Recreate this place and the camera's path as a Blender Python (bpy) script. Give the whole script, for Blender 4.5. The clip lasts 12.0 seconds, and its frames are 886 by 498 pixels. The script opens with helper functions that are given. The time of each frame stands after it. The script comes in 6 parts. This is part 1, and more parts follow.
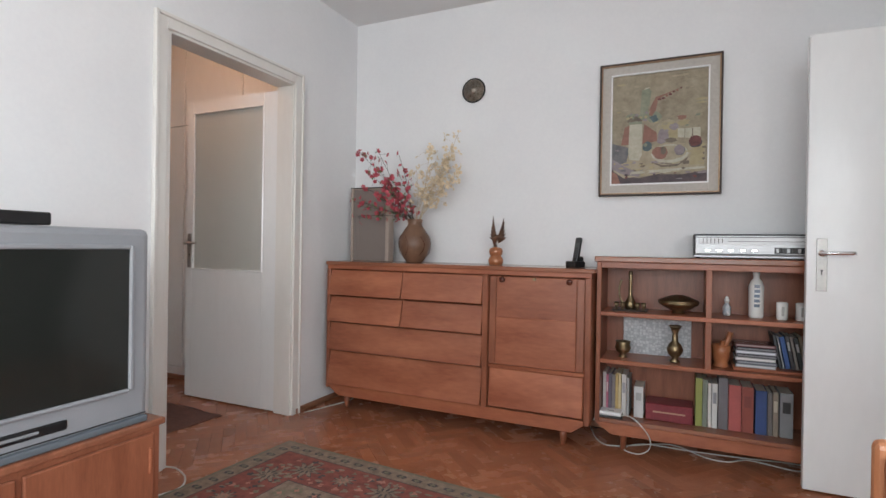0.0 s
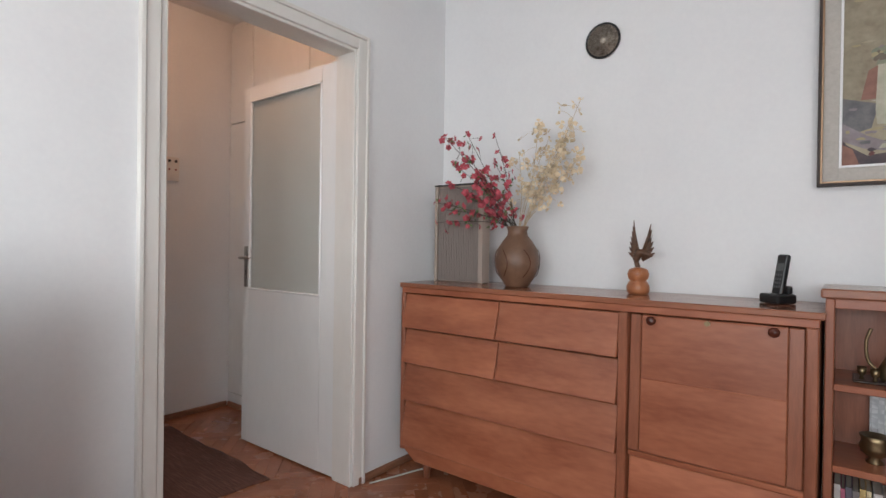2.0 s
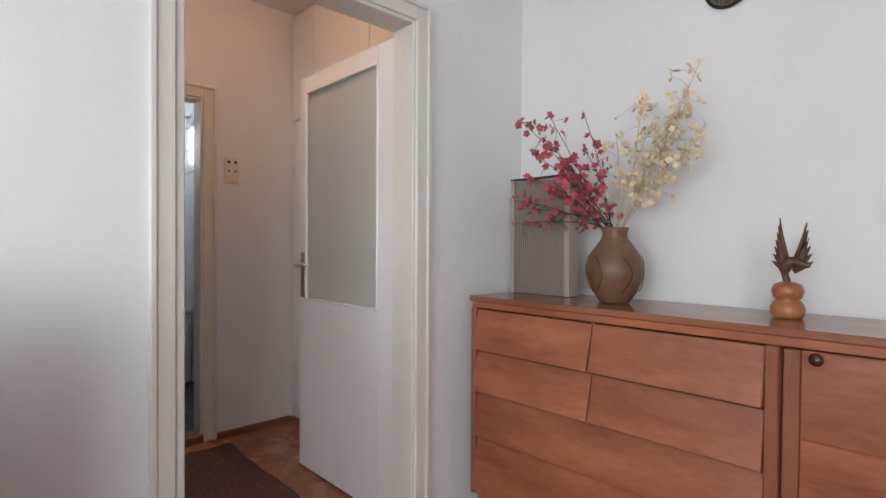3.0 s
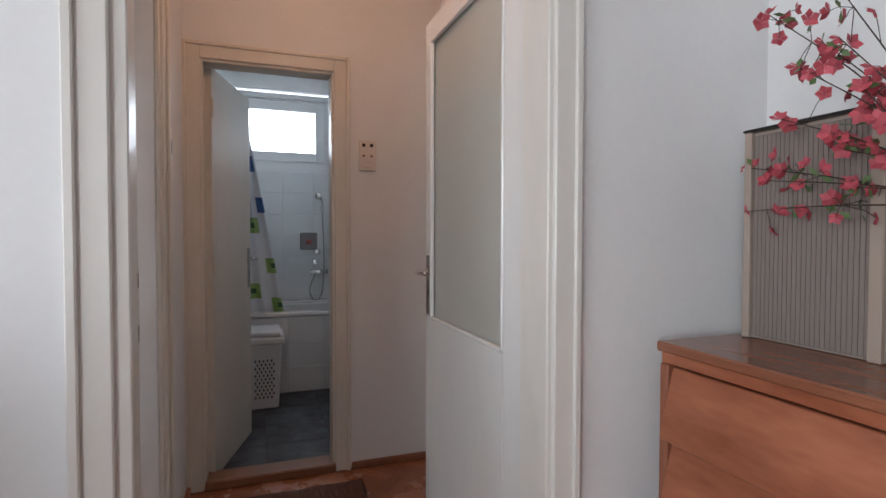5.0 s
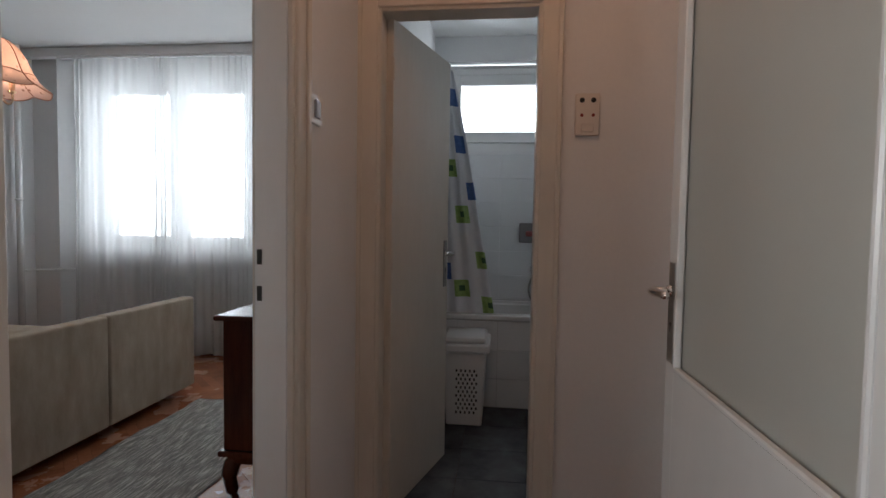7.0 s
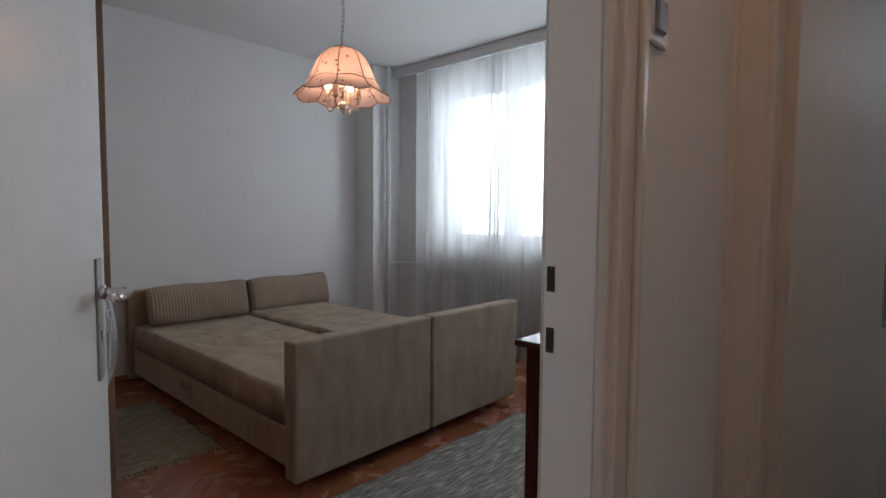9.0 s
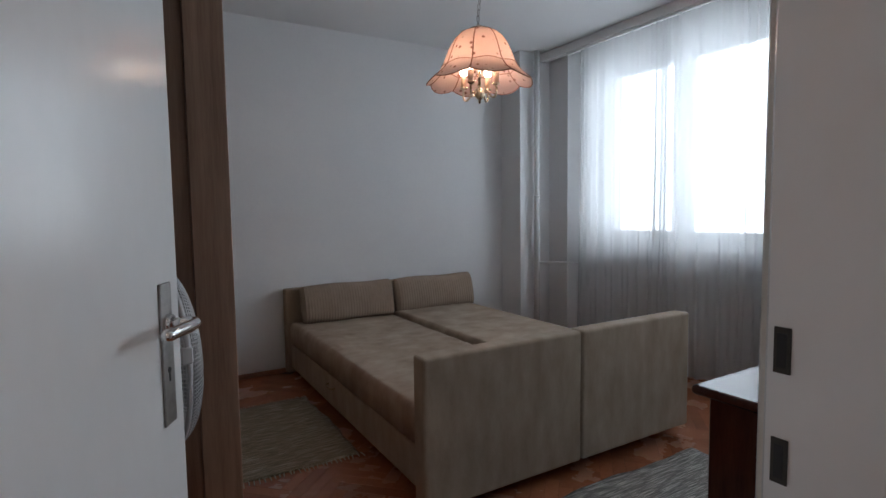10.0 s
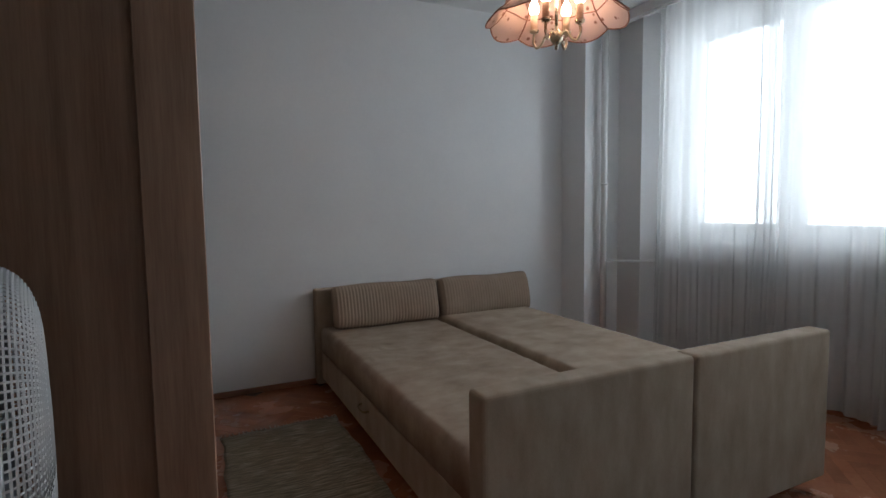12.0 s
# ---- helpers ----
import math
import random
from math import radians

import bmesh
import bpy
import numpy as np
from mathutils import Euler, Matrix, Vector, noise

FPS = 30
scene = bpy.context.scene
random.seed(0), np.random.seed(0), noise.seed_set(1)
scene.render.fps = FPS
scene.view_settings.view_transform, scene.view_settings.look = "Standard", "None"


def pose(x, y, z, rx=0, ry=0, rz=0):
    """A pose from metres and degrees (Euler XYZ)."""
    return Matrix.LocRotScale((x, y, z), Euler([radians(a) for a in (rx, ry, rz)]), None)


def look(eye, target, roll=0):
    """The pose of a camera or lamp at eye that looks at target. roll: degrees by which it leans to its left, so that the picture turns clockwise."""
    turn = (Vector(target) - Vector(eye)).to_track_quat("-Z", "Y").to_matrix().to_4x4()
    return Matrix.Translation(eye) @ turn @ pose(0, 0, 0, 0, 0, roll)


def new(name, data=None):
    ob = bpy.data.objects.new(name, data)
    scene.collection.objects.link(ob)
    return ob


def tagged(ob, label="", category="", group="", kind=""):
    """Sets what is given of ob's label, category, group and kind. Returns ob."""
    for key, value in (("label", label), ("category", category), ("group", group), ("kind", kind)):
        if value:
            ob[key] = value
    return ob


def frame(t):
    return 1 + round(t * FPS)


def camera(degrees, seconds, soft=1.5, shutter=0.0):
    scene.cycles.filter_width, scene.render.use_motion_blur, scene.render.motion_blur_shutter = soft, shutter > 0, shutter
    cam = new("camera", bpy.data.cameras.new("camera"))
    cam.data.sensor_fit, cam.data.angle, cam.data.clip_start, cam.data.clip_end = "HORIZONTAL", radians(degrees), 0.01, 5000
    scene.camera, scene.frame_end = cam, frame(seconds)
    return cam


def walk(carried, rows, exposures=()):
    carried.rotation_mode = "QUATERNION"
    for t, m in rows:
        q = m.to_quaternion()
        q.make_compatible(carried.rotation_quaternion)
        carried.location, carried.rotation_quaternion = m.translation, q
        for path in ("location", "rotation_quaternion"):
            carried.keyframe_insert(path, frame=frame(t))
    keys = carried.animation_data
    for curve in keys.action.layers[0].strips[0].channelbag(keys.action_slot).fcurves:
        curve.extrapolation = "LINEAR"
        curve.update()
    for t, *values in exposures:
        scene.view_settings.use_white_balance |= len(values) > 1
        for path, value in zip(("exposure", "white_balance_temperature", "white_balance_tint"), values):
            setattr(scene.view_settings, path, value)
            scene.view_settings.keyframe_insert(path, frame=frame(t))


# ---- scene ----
cam = camera(80.8, 12.0)
PATH = [
    (0, (0.089, 0.103, 1.053), (-0.741, 1.923, 1.044), 0.9),
    (0.5, (-0.013, 0.281, 1.06), (-0.881, 2.083, 1.049), 1.0),
    (1, (-0.05, 0.545, 1.086), (-1.056, 2.273, 1.067), 0.9),
    (1.5, (-0.121, 0.768, 1.113), (-1.256, 2.415, 1.093), 0.9),
    (2, (-0.267, 0.964, 1.131), (-1.491, 2.545, 1.119), 0.8),
    (2.5, (-0.392, 1.111, 1.154), (-1.71, 2.615, 1.134), 0.5),
    (3, (-0.505, 1.301, 1.162), (-1.961, 2.672, 1.142), 0.3),
    (3.2, (-0.544, 1.416, 1.167), (-2.081, 2.695, 1.144), 0.4),
    (4.8, (-0.969, 1.98, 1.184), (-2.832, 2.707, 1.133), 0.0),
    (5, (-1.035, 1.984, 1.195), (-2.915, 2.663, 1.14), 0.1),
    (5.5, (-1.17, 2.135, 1.201), (-3.134, 2.505, 1.122), 0.6),
    (6, (-1.34, 2.221, 1.197), (-3.333, 2.374, 1.123), 1.0),
    (6.5, (-1.555, 2.243, 1.198), (-3.553, 2.225, 1.116), 1.0),
    (7, (-1.723, 2.228, 1.194), (-3.708, 2.004, 1.099), 0.9),
    (7.2, (-1.787, 2.203, 1.187), (-3.759, 1.884, 1.088), 0.6),
    (8.8, (-2.276, 2.082, 1.179), (-3.82, 0.816, 1.062), 0.0),
    (9, (-2.322, 2.017, 1.195), (-3.79, 0.665, 1.074), 0.4),
    (9.5, (-2.444, 1.914, 1.187), (-3.694, 0.358, 1.061), -0.4),
    (10, (-2.565, 1.821, 1.222), (-3.577, 0.102, 1.078), -0.8),
    (10.5, (-2.686, 1.706, 1.196), (-3.495, -0.118, 1.05), -0.5),
    (11, (-2.756, 1.601, 1.183), (-3.503, -0.248, 1.032), -0.6),
    (11.5, (-2.778, 1.442, 1.197), (-3.588, -0.379, 1.034), -1.1),
    (12, (-2.789, 1.301, 1.174), (-3.657, -0.494, 1.019), -0.8),
]
EXPOSURES = [(0, 0.02, 6500, 10), (3, 0.10, 6500, 10), (5.0, 0.07, 6300, 10), (5.7, 0.26, 6350, 10), (6.2, 0.10, 6500, 10), (7.0, -0.52, 6650, 10), (9.0, -0.50, 6450, 10), (9.5, -0.42, 6300, 10), (10.5, -0.82, 6250, 10), (11.4, -0.72, 6350, 9), (12, -0.60, 6450, 8)]
walk(cam, [(t, look(eye, target, roll)) for t, eye, target, roll in PATH], EXPOSURES)

# ---- world and light ----
world = bpy.data.worlds.new("world")
scene.world = world
world.use_nodes = True
wn = world.node_tree.nodes
sky = wn.new("ShaderNodeTexSky")
sky.sky_type = "NISHITA"
sky.sun_disc = False
sky.sun_elevation = radians(50)
sky.sun_rotation = radians(100)
world.node_tree.links.new(sky.outputs[0], wn["Background"].inputs[0])
wn["Background"].inputs[1].default_value = 0.12


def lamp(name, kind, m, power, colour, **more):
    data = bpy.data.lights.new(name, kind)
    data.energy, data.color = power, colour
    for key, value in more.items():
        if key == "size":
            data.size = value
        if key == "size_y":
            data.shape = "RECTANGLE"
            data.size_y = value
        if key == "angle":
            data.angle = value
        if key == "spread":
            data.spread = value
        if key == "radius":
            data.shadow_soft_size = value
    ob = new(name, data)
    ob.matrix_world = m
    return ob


lamp("sun", "SUN", look((3, 1, 6), (0, 0, 0)), 2.0, (1.0, 0.95, 0.88), angle=radians(8))
DAY = (0.83, 0.92, 1.0)
lamp("bedroom_window_light", "AREA", look((-6.38, 0.03, 1.69), (-5.0, 0.03, 1.69)), 84, DAY, size=2.96, size_y=1.5, spread=radians(135))
lamp("bathroom_window_light", "AREA", look((-6.08, 2.2, 2.11), (-4.0, 2.2, 2.0)), 16, DAY, size=0.9, size_y=0.6)
# Daylight for the living room from an unseen south window; its place is assumed.
lamp("unseen_living_window_light", "AREA", look((0.0, -2.45, 1.55), (0.0, 0.0, 1.5)), 92, (0.93, 0.975, 1.0), size=2.4, size_y=1.4)
# Added side fill for the west wall and hall; no east window is known.
lamp("living_side_fill_light", "AREA", look((1.70, -1.0, 1.5), (0.0, -1.0, 1.4)), 86, (0.93, 0.975, 1.0), size=1.6, size_y=1.5)
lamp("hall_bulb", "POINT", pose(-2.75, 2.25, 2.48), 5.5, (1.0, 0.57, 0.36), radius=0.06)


# ---- materials ----
def mat(name, base=(0.8, 0.8, 0.8), rough=0.5, metal=0.0):
    m = bpy.data.materials.new(name)
    m.use_nodes = True
    b = m.node_tree.nodes["Principled BSDF"]
    b.inputs["Base Color"].default_value = (*base, 1)
    b.inputs["Roughness"].default_value = rough
    b.inputs["Metallic"].default_value = metal
    return m


def node(m, kind, **values):
    n = m.node_tree.nodes.new(kind)
    for key, value in values.items():
        n.inputs[key].default_value = value
    return n


def wire(m, a, b):
    m.node_tree.links.new(a, b)


def textured(name, low, high, rough=0.5, scale=8.0, stretch=(1, 1, 1), bump=0.1, fine=80.0, metal=0.0, per_piece=0.0, distance=0.002, detail=6.0, rough_vary=0.12):
    """Two colours mixed by a stretched noise, with a second finer noise, relief and varying gloss."""
    m = mat(name, low, rough, metal)
    b = m.node_tree.nodes["Principled BSDF"]
    co = node(m, "ShaderNodeTexCoord")
    mp = node(m, "ShaderNodeMapping")
    mp.inputs["Scale"].default_value = stretch
    info = node(m, "ShaderNodeObjectInfo")
    if per_piece:
        off = node(m, "ShaderNodeVectorMath")
        off.operation = "SCALE"
        comb = node(m, "ShaderNodeCombineXYZ")
        for k in range(3):
            wire(m, info.outputs["Random"], comb.inputs[k])
        wire(m, comb.outputs[0], off.inputs[0])
        off.inputs["Scale"].default_value = 37.0
        add = node(m, "ShaderNodeVectorMath")
        wire(m, co.outputs["Object"], add.inputs[0])
        wire(m, off.outputs[0], add.inputs[1])
        wire(m, add.outputs[0], mp.inputs[0])
    else:
        wire(m, co.outputs["Object"], mp.inputs[0])
    n1 = node(m, "ShaderNodeTexNoise", Scale=scale, Detail=detail, Roughness=0.6)
    n2 = node(m, "ShaderNodeTexNoise", Scale=fine, Detail=3.0)
    wire(m, mp.outputs[0], n1.inputs["Vector"])
    wire(m, mp.outputs[0], n2.inputs["Vector"])
    blend = node(m, "ShaderNodeMath")
    blend.operation = "MULTIPLY_ADD"
    wire(m, n2.outputs[0], blend.inputs[0])
    blend.inputs[1].default_value = 0.35
    wire(m, n1.outputs[0], blend.inputs[2])
    ramp = node(m, "ShaderNodeValToRGB")
    ramp.color_ramp.elements[0].position, ramp.color_ramp.elements[1].position = 0.45, 0.9
    ramp.color_ramp.elements[0].color, ramp.color_ramp.elements[1].color = (*low, 1), (*high, 1)
    wire(m, blend.outputs[0], ramp.inputs[0])
    out = ramp.outputs[0]
    if per_piece:
        geo = node(m, "ShaderNodeNewGeometry")
        pick = node(m, "ShaderNodeMath")
        pick.operation = "ADD"
        wire(m, info.outputs["Random"], pick.inputs[0])
        wire(m, geo.outputs["Random Per Island"], pick.inputs[1])
        frac = node(m, "ShaderNodeMath")
        frac.operation = "FRACT"
        wire(m, pick.outputs[0], frac.inputs[0])
        rng = node(m, "ShaderNodeMapRange")
        wire(m, frac.outputs[0], rng.inputs[0])
        rng.inputs["To Min"].default_value, rng.inputs["To Max"].default_value = 1 - per_piece, 1 + per_piece
        hsv = node(m, "ShaderNodeHueSaturation")
        wire(m, rng.outputs[0], hsv.inputs["Value"])
        wire(m, out, hsv.inputs["Color"])
        out = hsv.outputs[0]
    wire(m, out, b.inputs["Base Color"])
    rr = node(m, "ShaderNodeMapRange")
    wire(m, n1.outputs[0], rr.inputs[0])
    rr.inputs["To Min"].default_value, rr.inputs["To Max"].default_value = max(0.02, rough - rough_vary), min(1, rough + rough_vary)
    wire(m, rr.outputs[0], b.inputs["Roughness"])
    if bump:
        bp = node(m, "ShaderNodeBump", Strength=bump, Distance=distance)
        wire(m, blend.outputs[0], bp.inputs["Height"])
        wire(m, bp.outputs[0], b.inputs["Normal"])
    return m


WALL = textured("wall_paint", (0.74, 0.74, 0.75), (0.80, 0.80, 0.80), 0.85, 1.4, bump=0.25, fine=60, distance=0.001)
CEIL = textured("ceiling_paint", (0.76, 0.76, 0.76), (0.8, 0.8, 0.8), 0.9, 1.0, bump=0.15, fine=70, distance=0.001)
PAINT = textured("door_gloss_paint", (0.77, 0.775, 0.77), (0.82, 0.825, 0.82), 0.17, 2.5, stretch=(1, 1, 0.4), bump=0.07, fine=35, distance=0.001, rough_vary=0.03)
CREAM = textured("casing_cream_paint", (0.64, 0.60, 0.54), (0.72, 0.68, 0.62), 0.35, 3.0, stretch=(1, 1, 0.3), bump=0.12, fine=40, distance=0.001, rough_vary=0.04)
WHITE = mat("white_plastic", (0.75, 0.75, 0.76), 0.35)
TEAK = textured("sideboard_wood", (0.225, 0.064, 0.030), (0.40, 0.140, 0.070), 0.36, 2.6, stretch=(0.9, 2.5, 3.6), bump=0.04, fine=22, per_piece=0.10, detail=3.0)
TEAK_V = textured("sideboard_wood_upright", (0.185, 0.060, 0.030), (0.32, 0.112, 0.058), 0.38, 3.0, stretch=(8, 6, 0.9), bump=0.08, fine=30)
TEAK_TOP = textured("sideboard_top_wood", (0.20, 0.075, 0.042), (0.32, 0.125, 0.070), 0.18, 3.0, stretch=(0.9, 8, 9), bump=0.03, fine=30)
PARQUET = textured("parquet_wood", (0.285, 0.100, 0.048), (0.41, 0.162, 0.084), 0.26, 4.0, stretch=(1, 1, 1), bump=0.04, fine=60, per_piece=0.15)
SKIRT = textured("skirting_wood", (0.20, 0.085, 0.045), (0.30, 0.14, 0.08), 0.4, 4.0, bump=0.05, per_piece=0.08)
CASING = textured("casing_white_paint", (0.66, 0.635, 0.595), (0.73, 0.71, 0.675), 0.33, 3.0, stretch=(1, 1, 0.3), bump=0.12, fine=40, distance=0.001, rough_vary=0.04)
GAP = mat("joint_dark", (0.06, 0.026, 0.014), 0.9)
WARDROBE = textured("wardrobe_laminate", (0.25, 0.142, 0.092), (0.42, 0.262, 0.178), 0.42, 4.0, stretch=(9, 9, 0.45), bump=0.05, fine=34)
MAHOG = textured("dresser_wood", (0.05, 0.012, 0.008), (0.10, 0.026, 0.015), 0.22, 4.0, stretch=(6, 6, 0.8), bump=0.04, fine=30)
BEDCLOTH = textured("bed_velour", (0.29, 0.225, 0.165), (0.42, 0.34, 0.262), 0.95, 5.5, stretch=(2.4, 2, 0.8), bump=0.5, fine=220, distance=0.001)
BEDTOP = textured("bed_top_velour", (0.26, 0.19, 0.14), (0.45, 0.36, 0.275), 0.95, 5.0, stretch=(1.1, 1.5, 1), bump=0.5, fine=220, distance=0.001)
TILE = textured("white_tile", (0.72, 0.73, 0.74), (0.78, 0.79, 0.80), 0.15, 3.0, bump=0.02, per_piece=0.02)
GROUT = mat("grout", (0.5, 0.5, 0.5), 0.9)
STEEL = textured("brushed_steel", (0.32, 0.31, 0.30), (0.45, 0.44, 0.42), 0.42, 20, bump=0.05, metal=1.0)
CHROME = mat("chrome", (0.8, 0.8, 0.8), 0.12, 1.0)
BLACK = mat("black_plastic", (0.012, 0.012, 0.013), 0.35)
SILVER = textured("silver_plastic", (0.245, 0.255, 0.27), (0.29, 0.30, 0.32), 0.38, 4, bump=0.04, fine=300)
SCREEN = mat("tube_glass", (0.018, 0.020, 0.018), 0.12)
BRASS = textured("old_brass", (0.17, 0.125, 0.068), (0.33, 0.25, 0.145), 0.34, 12, metal=0.9, bump=0.1)
CERAMIC = mat("white_ceramic", (0.72, 0.72, 0.70), 0.2)


# ---- building helpers ----
def thing(name, label, category, at, group="", kind=""):
    ob = new(name)
    ob.location = at
    return tagged(ob, label, category, group, kind)


def root_of(ob):
    while ob.parent:
        ob = ob.parent
    return ob


def mesh_of(name, bm, material, smooth=False):
    me = bpy.data.meshes.new(name)
    bmesh.ops.recalc_face_normals(bm, faces=bm.faces)
    bm.to_mesh(me)
    bm.free()
    for m in material if isinstance(material, (list, tuple)) else [material]:
        me.materials.append(m)
    if smooth:
        for p in me.polygons:
            p.use_smooth = True
    return me


def part(name, bm, material, parent, label="", smooth=False, kind=""):
    """One mesh under a thing or a part; bm is in world metres while the thing stands unturned."""
    bmesh.ops.translate(bm, verts=bm.verts, vec=-root_of(parent).location)
    ob = new(name, mesh_of(name, bm, material, smooth))
    ob.parent = parent
    return tagged(ob, label, kind=kind)


def solid(name, bm, material, label="", category="", kind="", smooth=False, group=""):
    """A top-level mesh with its origin in the middle of its foot."""
    lo = Vector([min(v.co[k] for v in bm.verts) for k in range(3)])
    hi = Vector([max(v.co[k] for v in bm.verts) for k in range(3)])
    at = Vector(((lo.x + hi.x) / 2, (lo.y + hi.y) / 2, lo.z))
    bmesh.ops.translate(bm, verts=bm.verts, vec=-at)
    ob = new(name, mesh_of(name, bm, material, smooth))
    ob.location = at
    return tagged(ob, label, category, group, kind)


def box(x0, x1, y0, y1, z0, z1, bevel=0.0, seg=1, bm=None, turn=None):
    """A box, added to bm if given; turn is a matrix for it."""
    own = bmesh.new()
    c = bmesh.ops.create_cube(own, size=1.0)
    for v in c["verts"]:
        v.co = Vector(((x0 + x1) / 2 + v.co.x * (x1 - x0), (y0 + y1) / 2 + v.co.y * (y1 - y0), (z0 + z1) / 2 + v.co.z * (z1 - z0)))
    if bevel:
        bmesh.ops.bevel(own, geom=own.edges[:], offset=bevel, segments=seg, affect="EDGES", profile=0.5)
    if turn:
        bmesh.ops.transform(own, matrix=turn, verts=own.verts)
    return merge(bm, own)


def merge(bm, own):
    if bm is None:
        return own
    me = bpy.data.meshes.new("tmp")
    own.to_mesh(me)
    own.free()
    bm.from_mesh(me)
    bpy.data.meshes.remove(me)
    return bm


def cyl(a, b, r0, r1=None, n=16, bm=None, caps=True):
    """A cylinder or cone from a to b."""
    a, b = Vector(a), Vector(b)
    own = bmesh.new()
    bmesh.ops.create_cone(own, cap_ends=caps, segments=n, radius1=r0, radius2=r0 if r1 is None else r1, depth=(b - a).length)
    m = Matrix.Translation((a + b) / 2) @ (b - a).to_track_quat("Z", "Y").to_matrix().to_4x4()
    bmesh.ops.transform(own, matrix=m, verts=own.verts)
    return merge(bm, own)


def lathe(profile, centre, n=28, bm=None, wave=0.0, waves=0, wave_from=0.0):
    """A turned shape from rows of (radius, height)."""
    own = bmesh.new()
    rings = []
    for r, z in profile:
        ring = []
        for k in range(n):
            a = 2 * math.pi * k / n
            rr = r
            if waves and r > wave_from:
                rr = r * (1 + wave * math.cos(waves * a) * (r - wave_from) / max(p[0] for p in profile))
            ring.append(own.verts.new((centre[0] + rr * math.cos(a), centre[1] + rr * math.sin(a), centre[2] + z)))
        rings.append(ring)
    for p, q in zip(rings, rings[1:]):
        for k in range(n):
            own.faces.new((p[k], p[(k + 1) % n], q[(k + 1) % n], q[k]))
    if profile[0][0] > 0.0005:
        own.faces.new(rings[0][::-1])
    if profile[-1][0] > 0.0005:
        own.faces.new(rings[-1])
    return merge(bm, own)


def tube(points, r, n=8, bm=None, closed=False):
    """A round rod along points; r may be a list."""
    own = bmesh.new()
    pts = [Vector(p) for p in points]
    rad = r if isinstance(r, (list, tuple)) else [r] * len(pts)
    rings = []
    up = Vector((0.13, 0.21, 0.97))
    for k, p in enumerate(pts):
        a, b = pts[k - 1 if (k or closed) else 0], pts[(k + 1) % len(pts) if (closed or k + 1 < len(pts)) else k]
        d = (b - a).normalized()
        u = d.cross(up)
        if u.length < 0.2:
            u = d.cross(Vector((1, 0, 0)))
        u.normalize()
        w = d.cross(u)
        rings.append([own.verts.new(p + rad[k] * (math.cos(2 * math.pi * j / n) * u + math.sin(2 * math.pi * j / n) * w)) for j in range(n)])
    pairs = list(zip(rings, rings[1:])) + ([(rings[-1], rings[0])] if closed else [])
    for p, q in pairs:
        for j in range(n):
            own.faces.new((p[j], p[(j + 1) % n], q[(j + 1) % n], q[j]))
    if not closed:
        own.faces.new(rings[0][::-1])
        own.faces.new(rings[-1])
    return merge(bm, own)


def smooth_path(points, steps=6):
    """A soft curve through points."""
    p = [Vector(points[0])] + [Vector(q) for q in points] + [Vector(points[-1])]
    out = []
    for k in range(1, len(p) - 2):
        for s in range(steps):
            t = s / steps
            a, b, c, d = p[k - 1 : k + 3]
            out.append(0.5 * ((2 * b) + (c - a) * t + (2 * a - 5 * b + 4 * c - d) * t * t + (3 * b - a - 3 * c + d) * t**3))
    return out + [p[-1]]


def shell(name, boxes, material):
    """A wall, floor or ceiling from butted boxes."""
    bm = None
    for b in boxes:
        bm = box(*b, bm=bm)
    return solid(name, bm, material, kind="structure")


# ---- structure ----
H = 2.65
DOOR_T = 2.01
shell("wall_living_west", [(-2.20, -2.08, -2.6, 1.70, 0, H), (-2.20, -2.08, 2.635, 3.30, 0, H), (-2.20, -2.08, 1.70, 2.635, 2.045, H)], WALL)
shell("wall_living_north", [(-2.20, 2.2, 3.30, 3.45, 0, H)], WALL)
# The opening at y -1.8 to -0.2 is made up to let the side fill in.
shell("wall_living_east", [(1.45, 1.60, -2.6, -1.8, 0, H), (1.45, 1.60, -1.8, -0.2, 0, 0.75), (1.45, 1.60, -1.8, -0.2, 2.25, H), (1.45, 1.60, -0.2, 2.02, 0, H), (1.45, 1.60, 2.87, 3.30, 0, H), (1.45, 1.60, 2.02, 2.87, 2.02, H)], WALL)
shell("wall_living_south", [(-2.08, -1.2, -2.6, -2.35, 0, H), (1.2, 1.45, -2.6, -2.35, 0, H), (-1.2, 1.2, -2.6, -2.35, 0, 0.85), (-1.2, 1.2, -2.6, -2.35, 2.25, H)], WALL)
shell("wall_corridor", [(1.60, 3.0, 1.2, 1.3, 0, H), (1.60, 3.0, 3.30, 3.45, 0, H), (3.0, 3.1, 1.2, 3.45, 0, H)], WALL)
shell("wall_hall_west", [(-3.77, -3.67, 1.58, 1.76, 0, H), (-3.77, -3.67, 2.36, 3.45, 0, H), (-3.77, -3.67, 1.76, 2.36, 2.0, H)], WALL)
shell("wall_hall_south", [(-3.67, -3.05, 1.58, 1.68, 0, H), (-2.225, -2.20, 1.58, 1.68, 0, H), (-3.05, -2.225, 1.58, 1.68, 2.02, H)], WALL)
shell("wall_hall_north", [(-3.67, -2.20, 3.45, 3.55, 0, H)], WALL)
shell("wall_bedroom_east", [(-2.20, -2.10, -2.35, 1.58, 0, H)], WALL)
shell("wall_bedroom_south", [(-6.3, -2.20, -2.36, -2.21, 0, H)], WALL)
shell("wall_bedroom_north", [(-6.3, -3.77, 1.58, 1.68, 0, H)], WALL)
